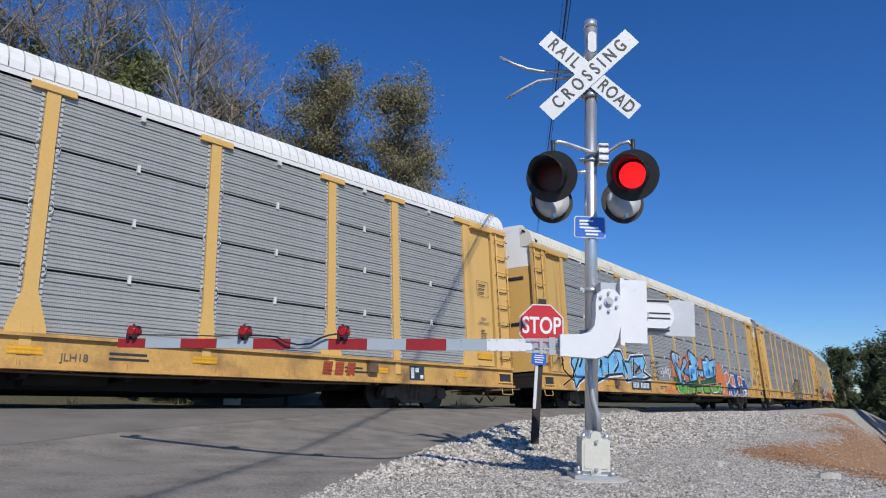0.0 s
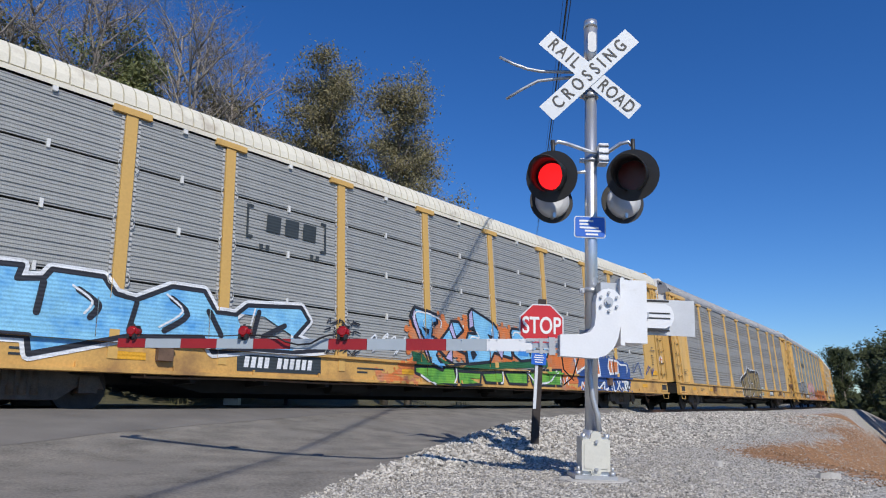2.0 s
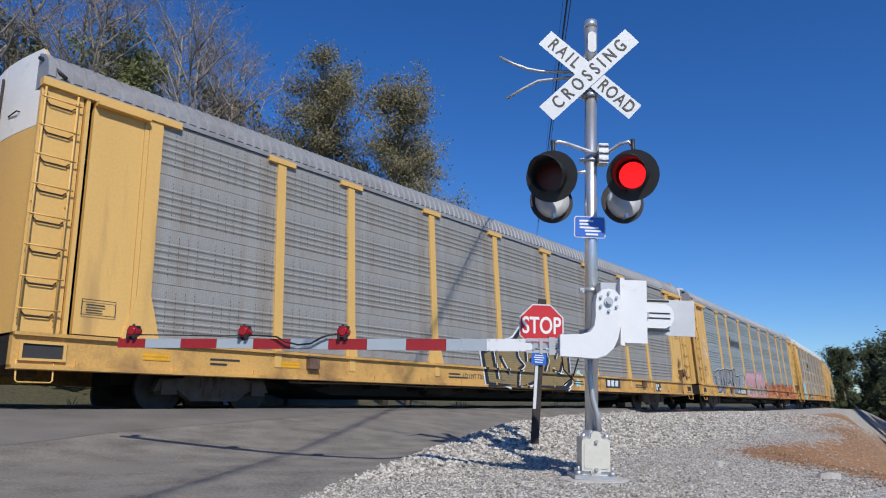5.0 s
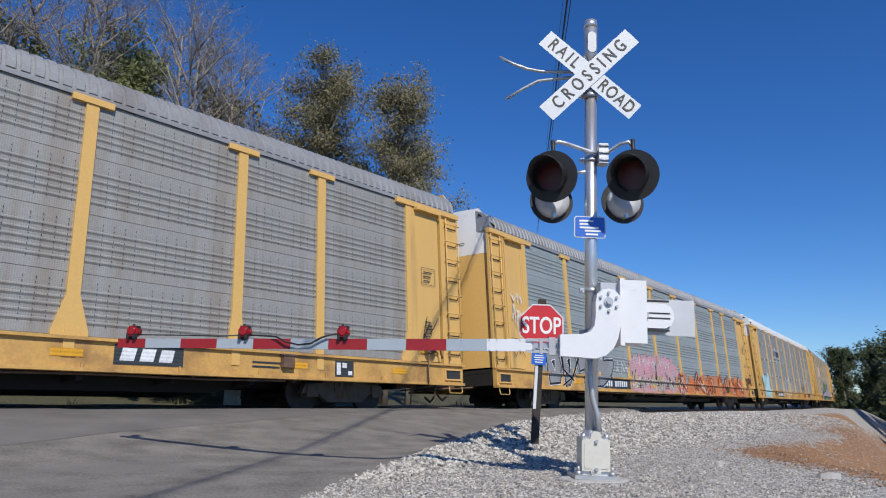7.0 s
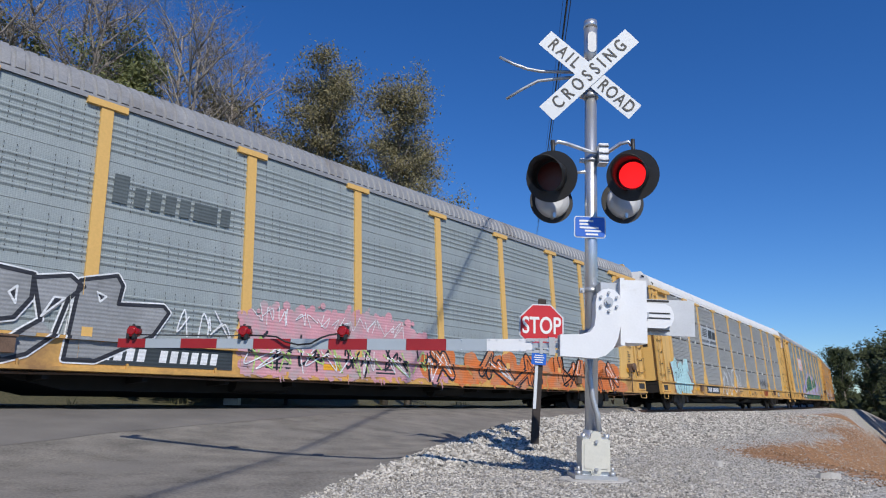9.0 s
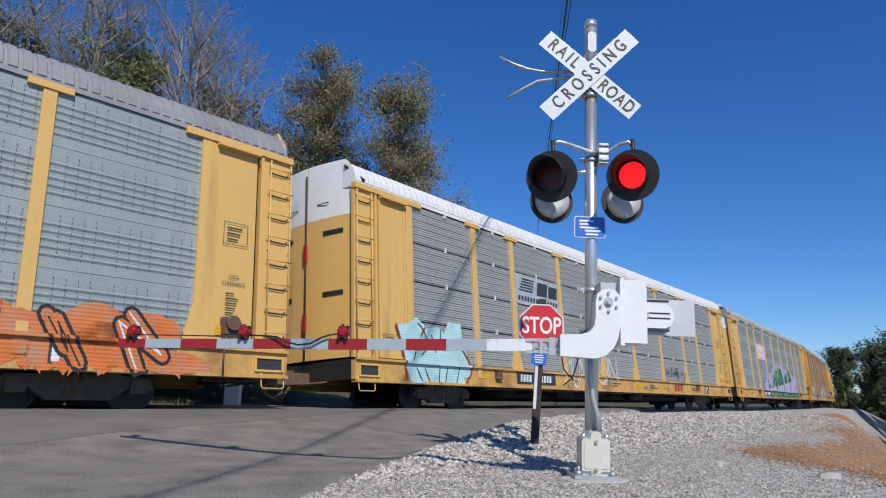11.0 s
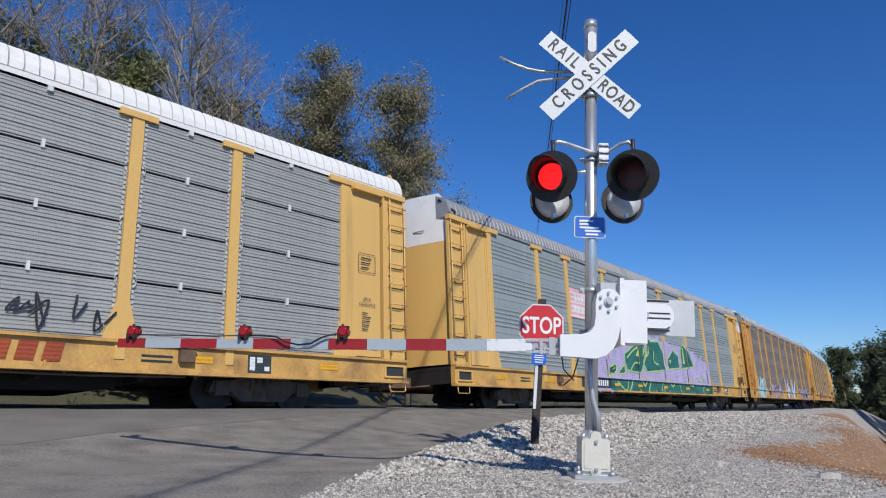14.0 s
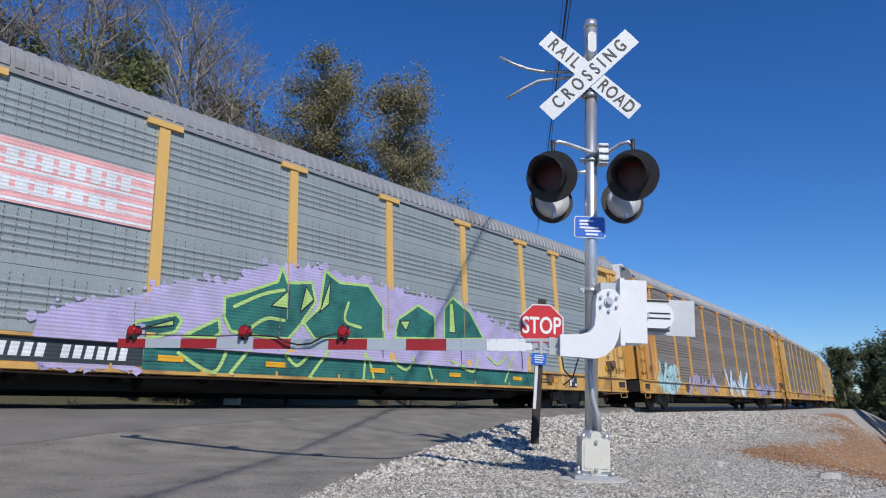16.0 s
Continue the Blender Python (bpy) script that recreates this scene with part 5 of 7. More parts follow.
def cyan_letters(car):
    e_body = [[(-12.2, 1.9), (-11.8, 1.95), (-11.45, 2.15), (-11.05, 1.9), (-10.7, 2.0), (-10.4, 1.85), (-10.2, 2.15), (-9.7, 2.15), (-9.65, 1.75), (-9.45, 1.3), (-9.35, 0.95), (-9.6, 0.65), (-11.7, 0.6), (-11.95, 1.2)]]
    e_line = [[(-11.4, 2.0), (-11.2, 1.85), (-11.05, 1.5), (-11.3, 1.25)]] + [[(-10.55, 1.9), (-10.55, 1.55)]] + [[(-11.75, 1.45), (-11.5, 1.5), (-11.6, 1.15)]] + [[(-10.9, 1.75), (-10.75, 1.35)]] + [[(-11.5, 0.95), (-11.3, 0.65)]] + [[(-11.2, 0.95), (-11.05, 0.65)]] + [[(-10.7, 0.6), (-10.65, 1.0)]] + [[(-10.45, 0.65), (-10.35, 1.0)]] + [[(-10.0, 0.65), (-9.85, 1.05)]]
    e_red = [[(-12.2, 1.9), (-12.05, 1.55), (-11.95, 1.2), (-11.85, 0.7)]] + [[(-9.8, 1.6), (-9.45, 1.25), (-9.35, 0.95), (-9.6, 0.65)]] + [[(-11.3, 1.7), (-11.15, 1.9)]]
    e_tag = [[(-3.65, 1.85), (-3.9, 1.15), (-3.7, 0.7), (-3.25, 1.4), (-3.65, 1.85)]] + [[(-3.25, 1.8), (-3.1, 1.3), (-2.8, 0.7), (-2.4, 1.35), (-2.9, 1.95)]] + [[(-2.2, 1.9), (-2.25, 1.25), (-1.7, 0.85), (-1.2, 1.4), (-1.6, 2.0), (-2.2, 1.9)]] + [[(-1.05, 1.75), (-1.05, 0.85)]] + [[(-1.05, 1.75), (-0.5, 1.0), (-0.45, 1.8)]] + [[(-4.4, 0.75), (-4.25, 1.25), (-3.9, 1.55)]]
    on_side(car, "graffiti_fill", e_body, CYAN, 0.004, "pale cyan painted block letters")
    inked(car, e_line, 0.03, INK)
    inked(car, e_red, 0.06, RUST_RED)
    inked(car, e_tag, 0.04, CHALK, 0.019)
    inked(car, [[(x + 0.10, z - 0.04) for x, z in p] for p in e_tag], 0.03, CHALK, 0.019)


def teal_letters(car):
    f_cloud = [[(-5.85, 0.6), (-5.95, 1.35), (-5.45, 1.6), (-4.45, 1.85), (-3.7, 2.2), (-2.8, 2.25), (-2.1, 2.7), (-0.6, 2.85), (1.5, 2.7), (4.1, 2.6), (6.35, 2.15), (7.2, 1.95), (6.85, 0.9), (-4.6, 0.95), (-4.55, 0.65)]]
    f_body = [[(-2.9, 1.65), (-2.9, 2.0), (-2.45, 2.15), (-1.75, 2.45), (-1.65, 2.75), (-1.5, 2.45), (-0.9, 2.55), (-0.8, 2.15), (-1.2, 1.65), (-1.5, 1.35), (-2.05, 1.35), (-2.75, 1.4)]] + [[(-0.8, 1.4), (-1.1, 1.7), (-0.7, 2.05), (-0.55, 2.85), (-0.15, 2.65), (0.7, 2.7), (1.15, 2.25), (1.15, 1.55)]] + [[(1.5, 1.6), (1.65, 2.05), (2.35, 2.45), (2.95, 2.25), (2.95, 1.7)]] + [[(3.3, 1.7), (3.35, 2.5), (3.7, 2.8), (4.45, 2.45), (4.95, 1.85)]] + [[(-4.55, 1.25), (-4.5, 1.4), (-3.8, 1.6), (-3.7, 1.5), (-3.8, 1.3), (-4.45, 1.1)]] + [[(-3.65, 1.25), (-3.0, 1.6), (-2.95, 1.35), (-3.1, 1.25)]]
    f_hole = [[(-1.9, 1.95), (-1.5, 2.3), (-1.5, 1.95)]] + [[(-1.2, 1.9), (-1.05, 2.45), (-0.85, 2.2)]] + [[(-0.4, 2.7), (-0.45, 2.15), (-0.7, 1.95)]] + [[(1.7, 2.0), (2.05, 2.05), (1.9, 1.8)]] + [[(3.55, 2.65), (3.7, 2.65), (3.75, 1.9), (3.5, 1.9)]] + [[(-4.4, 1.3), (-3.85, 1.5), (-3.85, 1.4)]]
    f_line = [[(-2.7, 1.85), (-2.1, 2.15), (-1.6, 2.3)]] + [[(-2.4, 1.45), (-2.0, 1.7), (-1.6, 1.7)]] + [[(0.1, 2.25), (0.0, 1.85), (0.45, 1.75)]] + [[(-3.75, 0.95), (-3.1, 0.65), (-2.85, 1.0)]] + [[(-2.4, 1.05), (-2.75, 0.65)]] + [[(-1.6, 1.1), (-1.3, 0.85), (-1.0, 1.05)]] + [[(-1.0, 0.6), (-0.65, 1.0), (-0.45, 1.2)]] + [[(0.5, 0.65), (0.6, 1.2), (0.8, 0.7)]] + [[(1.35, 1.1), (1.85, 0.9), (2.15, 1.2)]] + [[(2.75, 0.75), (2.6, 1.15)]] + [[(3.55, 1.2), (4.35, 0.95), (4.65, 1.35)]] + [[(5.1, 1.4), (5.55, 1.2), (6.0, 1.45)]] + [[(5.8, 0.75), (6.3, 1.45)]]
    sprayed(car, f_cloud, LILAC, 0.001, "lilac spray cloud", 74, 0.13)
    bubble(car, f_body, TEAL, PALE_LIME, wide=0.06)
    for shape in f_hole:
        on_side(car, "graffiti_shade", [shape], PALE_LIME, 0.014, "pale lime letter facets")
    on_side(car, "graffiti_accent", strokes(closed(f_hole), 0.025), INK, 0.016, "thin black facet edges")
    inked(car, f_line, 0.065, PALE_LIME, 0.017)


def common_marks(car, k):
    rng = random.Random(70 + k)
    for x in (-11.6, -8.9, -2.4, 1.2, 4.0, 8.2, 11.0):
        on_side(car, "reflector", [rect(x, x + 0.46, 0.80, 0.92)], SIGNAL_YELLOW, 0.002, "worn orange-yellow reflector strip")
    on_side(car, "data_plate", [rect(9.35, 9.85, 0.68, 1.0)], LOGO_DARK, 0.003, "black and white data plate")
    on_side(car, "data_cell", [rect(9.39, 9.50, 0.72, 0.96), rect(9.54, 9.66, 0.86, 0.96), rect(9.70, 9.81, 0.72, 0.80)], CHALK, 0.006)
    stencil(car, END - 1.45, 2.95, 0.50, 0.42, 3)
    stencil(car, END - 1.40, 1.62, 0.36, 0.52, 5, False)
    on_side(car, "notice_strip", [rect(END - 1.52, END - 0.90, 1.30, 1.46)], SIGNAL_YELLOW, 0.003, "yellow notice strip")
    stencil(car, -END + 0.86, 1.42 + 0.3 * (k % 2), 0.52, 0.24, 2, k != 5)
    on_side(car, "sill_stencil", [rect(x, x + rng.uniform(0.3, 0.8), z, z + 0.035) for x in (-10.4, -3.8, -0.9, 2.6, 7.4) for z in (0.78, 0.86)], LOGO_DARK, 0.002, "small black stencil bars")
    if k == 1:
        disc = [[(sx + 0.16 * math.cos(a), 1.95 + 0.16 * math.sin(a)) for a in np.linspace(0, 2 * math.pi, 21)[:-1]] for sx in (-END + 0.29, END - 0.29)]
        on_side(car, "warning_disc", disc, CHALK, -0.042, "round white warning sticker")
        on_side(car, "warning_bar", [rect(sx - 0.10, sx - 0.06, 1.86, 2.04, 0.16) for sx in (-END + 0.29, END - 0.29)] + [rect(sx - 0.11, sx + 0.11, 1.93, 1.97) for sx in (-END + 0.29, END - 0.29)], SIGN_RED, -0.039, "red bar of the sticker")


def side_words(car, text, x, z, size, spread=1.0):
    letters("stencil_word", text, size, LETTER_DARK, car, Matrix.Translation((x, side_depth(x, z) - 0.004, z)), spread)


def paint_cars():
    a, b, c, d, e, f, g, h = train[:8]
    for k, car in enumerate(train[:9]):
        common_marks(car, k)
    for car in (a, b, d, e):
        side_words(car, "DECK", END - 1.20, 2.36, 0.085)
        side_words(car, "CLEARANCE", END - 1.20, 2.24, 0.085)
    side_words(c, "LD LMT 72000", -2.7, 0.84, 0.17)
    side_words(e, "PLATE", -4.05, 0.88, 0.06)
    side_words(e, "F", -4.05, 0.78, 0.10)
    side_words(a, "JLH18", 2.1, 0.78, 0.16)
    side_words(e, "JLH18", 2.1, 0.78, 0.16)
    on_side(e, "plate_ring", strokes([[(-4.05 + 0.19 * math.cos(v), 0.84 + 0.19 * math.sin(v)) for v in np.linspace(0, 2 * math.pi, 25)]], 0.016), LOGO_DARK, 0.003, "black stencilled ring")
    # leading car
    name_mark(a, 6.80, 7.75, 0.72, 0.98, RUST_RED, "rust red owner's mark")
    # cream-roofed car
    blue_letters(b)
    number_board(b, -6.75, -4.80)
    orange_green_letters(b)
    white_loop_letters(b)
    for k in range(4):
        tag_line(b, -4.75, -3.7, 1.75 - 0.2 * k, 1.88 - 0.2 * k, 5, 0.022, 50 + k, INK, "small black spray tag")
    tag_line(b, -12.95, -12.0, 1.75, 2.15, 4, 0.03, 49, INK, "thin black spray tag")
    tag_line(b, 10.4, 12.6, 1.25, 1.7, 3, 0.035, 10, DEEP_BLUE, "thin blue spray tag")
    tag_line(b, -12.9, -11.9, 1.3, 1.7, 2, 0.02, 12, INK, "thin black spray tag")
    on_side(b, "owner_mark", [rect(-6.65, -6.60, 3.20, 3.86), rect(-6.65, -6.50, 3.80, 3.86), rect(-6.65, -6.50, 3.20, 3.26), rect(-4.72, -4.67, 3.20, 3.86), rect(-4.82, -4.67, 3.80, 3.86), rect(-4.82, -4.67, 3.20, 3.26)] + [rect(-6.20 + 0.45 * i, -5.86 + 0.45 * i, 3.40, 3.74, 0.02) for i in range(3)] + [rect(x, x + 0.09, 3.04, 3.12) for x in (-6.35, -6.2, -5.1, -4.95)], LOGO_DARK, 0.005, "black bracketed owner's emblem")
    # first slotted car
    gold_letters(c)
    on_side(c, "graffiti_cloud", blobs(-1.9, 3.1, 0.8, 1.5, 16, 0.16, 15), CYAN, 0.001, "pale cyan spray")
    on_side(c, "owner_board", [rect(4.91, 6.06, 0.72, 1.03)], LOGO_DARK, 0.003, "black owner's board")
    name_mark(c, 5.0, 5.95, 0.78, 0.98, CHALK, "white owner's mark")
    tag_line(c, 12.0, 12.5, 1.7, 2.2, 2, 0.02, 16, INK, "thin black spray tag")
    # second slotted car
    silver_letters(d)
    number_board(d, -6.98, -4.51)
    inked(d, wild_letters(-4.4, 0.8, 0.74, 1.45, 9, 18, lean=0.35), 0.05, INK, 0.012)
    inked(d, wild_letters(-4.3, 0.8, 0.74, 1.30, 8, 61, lean=-0.3), 0.03, PALE_LIME, 0.014)
    inked(d, wild_letters(-4.4, 0.9, 0.76, 1.25, 7, 62, lean=0.5), 0.025, CHALK, 0.016)
    piece(d, 1.0, 11.6, 0.66, 1.45, 9, 0.18, 19, ORANGE, low=PINK, low_top=0.9, line=INK, cloud=ORANGE, shine=CHALK)
    tag_line(d, -12.6, -11.95, 3.0, 3.25, 4, 0.022, 20, CHALK, "white spray tag")
    tag_line(d, -12.6, -11.95, 2.35, 2.9, 2, 0.03, 63, CHALK, "white spray tag")
    tag_line(d, -12.65, -11.95, 1.35, 1.75, 2, 0.02, 22, INK, "thin black spray tag")
    on_side(d, "owner_mark", [rect(-6.85, -6.60, 3.30, 3.78, 0.02)] + [rect(-6.50 + 0.27 * i, -6.30 + 0.27 * i + (0.10 if i == 4 else 0.0), 3.30, 3.62, 0.02) for i in range(7)], LOGO_FADED, 0.005, "faded dark owner's lettering bars")
    # white-roofed car
    cyan_letters(e)
    number_board(e, -7.17, -4.97)
    tag_line(e, 4.55, 6.85, 1.20, 1.68, 6, 0.035, 25, INK, "black spray outline letters")
    name_mark(e, 5.25, 6.30, 0.72, 1.0, RUST_RED, "rust red owner's mark")
    on_side(e, "emblem_panel", [rect(-6.92, -4.36, 3.02, 3.92)], LOGO_GREY, 0.002, "pale grey emblem panel")
    on_side(e, "owner_mark", [rect(-6.72 + 0.05 * i, -5.95 + 0.03 * i, 3.42 + 0.085 * i, 3.47 + 0.085 * i) for i in range(5)] + [rect(-5.72, -5.10, 3.38, 3.80, 0.10), rect(-5.00, -4.46, 3.38, 3.76, 0.06)] + [rect(-6.80 + 0.17 * i, -6.69 + 0.17 * i, 3.13, 3.27, 0.03) for i in range(14) if i != 7], LOGO_DARK, 0.005, "dark slanting stripes and block emblem")
    # green and lilac car
    teal_letters(f)
    on_side(f, "graffiti_band", [rect(-4.35, 7.3, 0.655, 1.04)], TEAL, 0.004, "dark teal painted sill band")
    number_board(f, -6.60, -4.32)
    for x in (-4.1, -2.0, 0.7, 3.4, 6.2):
        on_side(f, "reflector", [rect(x, x + 0.45, 0.80, 0.90)], SIGNAL_YELLOW, 0.020, "orange-yellow reflector strip")
    on_side(f, "pink_sheet", [rect(-6.92, -4.36, 2.95, 3.92)], PALE_PINK, 0.002, "faded pink striped owner's panel")
    on_side(f, "pink_stripe", [rect(-6.92, -4.36, 2.98 + 0.155 * i, 3.03 + 0.155 * i) for i in range(6)], CHALK, 0.004, "pale stripes")
    on_side(f, "sheet_bar", [rect(-6.6 + 0.24 * i, -6.44 + 0.24 * i, 3.52, 3.76) for i in range(8)] + [rect(-6.7 + 0.26 * i, -6.52 + 0.26 * i, 3.12, 3.36) for i in range(7)], CHALK, 0.006, "white lettering blocks")
    # following cars
    piece(g, -11.5, -9.2, 0.7, 1.7, 3, 0.2, 30, CYAN, line=SILVER, cloud=CYAN)
    piece(g, -8.0, -3.0, 0.7, 1.6, 5, 0.16, 31, LILAC, line=SILVER)
    piece(g, -1.5, 3.0, 0.7, 1.8, 4, 0.26, 32, CHALK, line=SKY_BLUE)
    piece(g, 5.0, 10.0, 0.65, 1.4, 5, 0.2, 33, LILAC, line=MID_BLUE)
    piece(h, -6, 0.0, 0.65, 1.5, 5, 0.2, 34, PINK, line=LILAC)


paint_cars()


# ---- the crossing signal ----
MAST = Vector((1.542, 7.10, 0.0))
signal = thing("crossing_signal", "aluminium railroad crossing signal mast with lowered striped gate", "crossing signal", Matrix.Translation(MAST) @ Matrix.Rotation(radians(0.82), 4, "Y"))
led_plates = []


def disc_outline(r, n=32):
    return [(r * math.cos(2 * math.pi * i / n), r * math.sin(2 * math.pi * i / n)) for i in range(n)]


def rounded(w, h, r, n=5):
    pts = []
    for cx, cz, a0 in ((w / 2 - r, h / 2 - r, 0), (-w / 2 + r, h / 2 - r, 90), (-w / 2 + r, -h / 2 + r, 180), (w / 2 - r, -h / 2 + r, 270)):
        for i in range(n + 1):
            a = radians(a0 + 90 * i / n)
            pts.append((cx + r * math.cos(a), cz + r * math.sin(a)))
    return pts


def front_lamp(x, y, z, yaw, pitch, shade):
    """Black disc, hood and lens, with a lit plate behind the lens that turns edge-on when dark. Faces -y."""
    m = Matrix.Translation((x, y, z)) @ Matrix.Rotation(radians(yaw), 4, "Z") @ Matrix.Rotation(radians(pitch), 4, "X")
    bm = bmesh.new()
    n, r0, r1 = 40, 0.155, 0.270
    rings = [[bm.verts.new((r * math.cos(2 * math.pi * i / n), yy, r * math.sin(2 * math.pi * i / n))) for i in range(n)] for r, yy in ((r0, -0.008), (r1, -0.008), (r1, 0.006), (r0, 0.006))]
    for k in range(4):
        a, b = rings[k], rings[(k + 1) % 4]
        for i in range(n):
            bm.faces.new((a[i], a[(i + 1) % n], b[(i + 1) % n], b[i]))
    lamp = part("lamp_disc", bm, shade, signal, "matt black lamp background disc", m)
    bm = bmesh.new()
    add_tube(bm, (0, 0.03, 0), (0, 0.22, 0), 0.165, 0.14, seg=28)
    add_tube(bm, (0, 0.10, 0.12), (0, 0.10, 0.40), 0.022, seg=10)
    part("housing", bm, BLACK, lamp)
    bm = bmesh.new()
    add_prism(bm, disc_outline(0.152), 0.020, 0.026)
    part("lens", bm, LENS_RED, lamp, "dark red lens")
    # hood: a tube open below, longer at the top
    bm = bmesh.new()
    rows = []
    for rad in (0.168, 0.162):
        a, b = [], []
        for i in range(29):
            ang = radians(-70 + 320 * i / 28)
            reach = 0.38 * (0.45 + 0.55 * max(0.0, math.sin(ang) * 0.5 + 0.5))
            wide = rad + 0.008
            a.append(bm.verts.new((rad * math.cos(ang), -0.006, rad * math.sin(ang))))
            b.append(bm.verts.new((wide * math.cos(ang), -reach, wide * math.sin(ang) - 0.01)))
        rows.append((a, b))
    (a, b), (c, d) = rows
    for i in range(28):
        for f in ((a[i], a[i + 1], b[i + 1], b[i]), (c[i], d[i], d[i + 1], c[i + 1]), (b[i], b[i + 1], d[i + 1], d[i]), (a[i], c[i], c[i + 1], a[i + 1])):
            bm.faces.new(f).smooth = True
    for i in (0, 28):
        bm.faces.new((a[i], b[i], d[i], c[i]))
    part("hood", bm, BLACK, lamp)
    bm = bmesh.new()
    add_prism(bm, disc_outline(0.138), -0.003, 0.0)
    led_plates.append(part("led_plate", bm, LED_GLOW, lamp, "lit red lamp plate", Matrix.Translation((0, -0.006, 0))))
    return lamp


def rear_lamp(x, y, z):
    m = Matrix.Translation((x, y, z)) @ Matrix.Rotation(radians(8), 4, "Z")
    bm = bmesh.new()
    add_prism(bm, disc_outline(0.245, 40), -0.006, 0.006)
    lamp = part("rear_lamp_disc", bm, BLACK, signal, "black disc of the rear lamp", m)
    bm = bmesh.new()
    prof = [(0.190, -0.006), (0.188, -0.06), (0.172, -0.085), (0.10, -0.10), (0.0, -0.105)]
    n = 28
    rings = [[bm.verts.new((r * math.cos(2 * math.pi * i / n), yy, r * math.sin(2 * math.pi * i / n))) for i in range(n)] for r, yy in prof[:-1]]
    for p, q in zip(rings, rings[1:]):
        for i in range(n):
            bm.faces.new((p[i], p[(i + 1) % n], q[(i + 1) % n], q[i])).smooth = True
    bm.faces.new(rings[-1])
    part("rear_housing", bm, PLATE, lamp, "grey lamp housing seen from behind")
    bm = bmesh.new()
    add_box(bm, -0.014, 0.014, -0.11, -0.02, -0.205, -0.150)
    part("latch", bm, ALU, lamp)


def blade(length, angle, y, words):
    m = Matrix.Translation((-0.035, y, 4.288)) @ Matrix.Rotation(radians(-angle), 4, "Y")
    bm = bmesh.new()
    add_box(bm, -length / 2, length / 2, -0.002, 0.002, -0.108, 0.108)
    b = part("crossbuck_blade", bm, REFLECT_WHITE, signal, "white reflective crossbuck blade", m)
    for text, cx, spread in words:
        letters("lettering", text, 0.205, BLACK, b, Matrix.Translation((cx, -0.006, 0)) @ Matrix.Diagonal((0.74, 1, 1, 1)), spread, "black capital letters", 0.002)


def mast_parts():
    bm = bmesh.new()
    n = 28
    add_tube(bm, (0, 0, 0.40), (0, 0, 4.40), 0.066, seg=n)
    add_tube(bm, (0, 0, 4.40), (0, 0, 4.90), 0.075, seg=n)
    add_tube(bm, (0, 0, 4.90), (0, 0, 4.99), 0.079, 0.074, seg=n)
    part("mast", bm, ALU, signal, "bright aluminium pole")
    bm = bmesh.new()
    add_prism(bm, rounded(0.095, 0.25, 0.046), -0.081, -0.058, Matrix.Translation((0.0, 0, 4.70)))
    part("hand_hole_cover", bm, GREY_CAST, signal)
    for z, r, h in ((4.50, 0.074, 0.03), (4.05, 0.085, 0.05), (4.11, 0.074, 0.02), (3.30, 0.078, 0.04), (1.86, 0.078, 0.05), (1.42, 0.078, 0.05)):
        bm = bmesh.new()
        add_tube(bm, (0, 0, z), (0, 0, z + h), r, seg=n)
        add_box(bm, -0.12, -0.06, -0.02, 0.02, z, z + h)
        add_tube(bm, (-0.10, -0.04, z + h / 2), (-0.10, 0.04, z + h / 2), 0.010, seg=8)
        part("clamp", bm, ALU_DULL, signal)
    # lamp arm
    bm = bmesh.new()
    add_path(bm, [(-0.43, -0.20, 3.42), (-0.40, -0.20, 3.45), (-0.30, -0.17, 3.445), (-0.02, -0.10, 3.385), (0.06, -0.10, 3.38)], 0.021, seg=10)
    add_path(bm, [(0.06, -0.10, 3.38), (0.16, -0.10, 3.39), (0.28, -0.16, 3.47), (0.36, -0.20, 3.48), (0.39, -0.20, 3.44)], 0.021, seg=10)
    add_tube(bm, (-0.22, 0.05, 3.19), (-0.02, -0.02, 3.19), 0.018, seg=8)
    part("lamp_arm", bm, ALU, signal, "bent aluminium lamp bracket arm")
    bm = bmesh.new()
    add_box(bm, 0.055, 0.155, -0.16, -0.02, 3.25, 3.47)
    soften(bm, 0.018, 2)
    for z in (3.28, 3.36, 3.44):
        add_tube(bm, (0.05, -0.165, z), (0.16, -0.165, z), 0.012, seg=8)
    part("terminal_box", bm, ALU_DULL, signal, "grey cast junction box")
    front_lamp(-0.480, -0.33, 3.015, -23, 9, BLACK)
    front_lamp(0.362, -0.33, 3.065, -25, 9, BLACK)
    rear_lamp(-0.395, 0.20, 2.895)
    rear_lamp(0.395, 0.20, 2.925)
    blade(1.31, -40.4, -0.105, (("RAIL", -0.37, 1.42), ("ROAD", 0.385, 1.15)))
    blade(1.36, 45.6, -0.115, (("CROSSING", 0.0, 1.68),))
    for pts in ([(-1.02, 0.10, 4.56), (-0.86, 0.08, 4.47), (-0.70, 0.06, 4.405), (-0.55, 0.05, 4.378), (-0.25, 0.03, 4.375), (-0.06, 0.0, 4.36)], [(-0.93, 0.12, 4.06), (-0.75, 0.10, 4.18), (-0.58, 0.07, 4.27), (-0.35, 0.05, 4.30), (-0.06, 0.0, 4.315)]):
        bm = bmesh.new()
        add_path(bm, pts, 0.017, seg=8, r_end=0.020)
        part("guy_rod", bm, ALU_DULL, signal, "thin curved grey rod")
    # blue notice
    bm = bmesh.new()
    add_prism(bm, rounded(0.335, 0.235, 0.03), -0.002, 0.002)
    s = part("notice_plate", bm, REFLECT_WHITE, signal, "small blue notice with white border", Matrix.Translation((-0.028, -0.075, 2.555)))
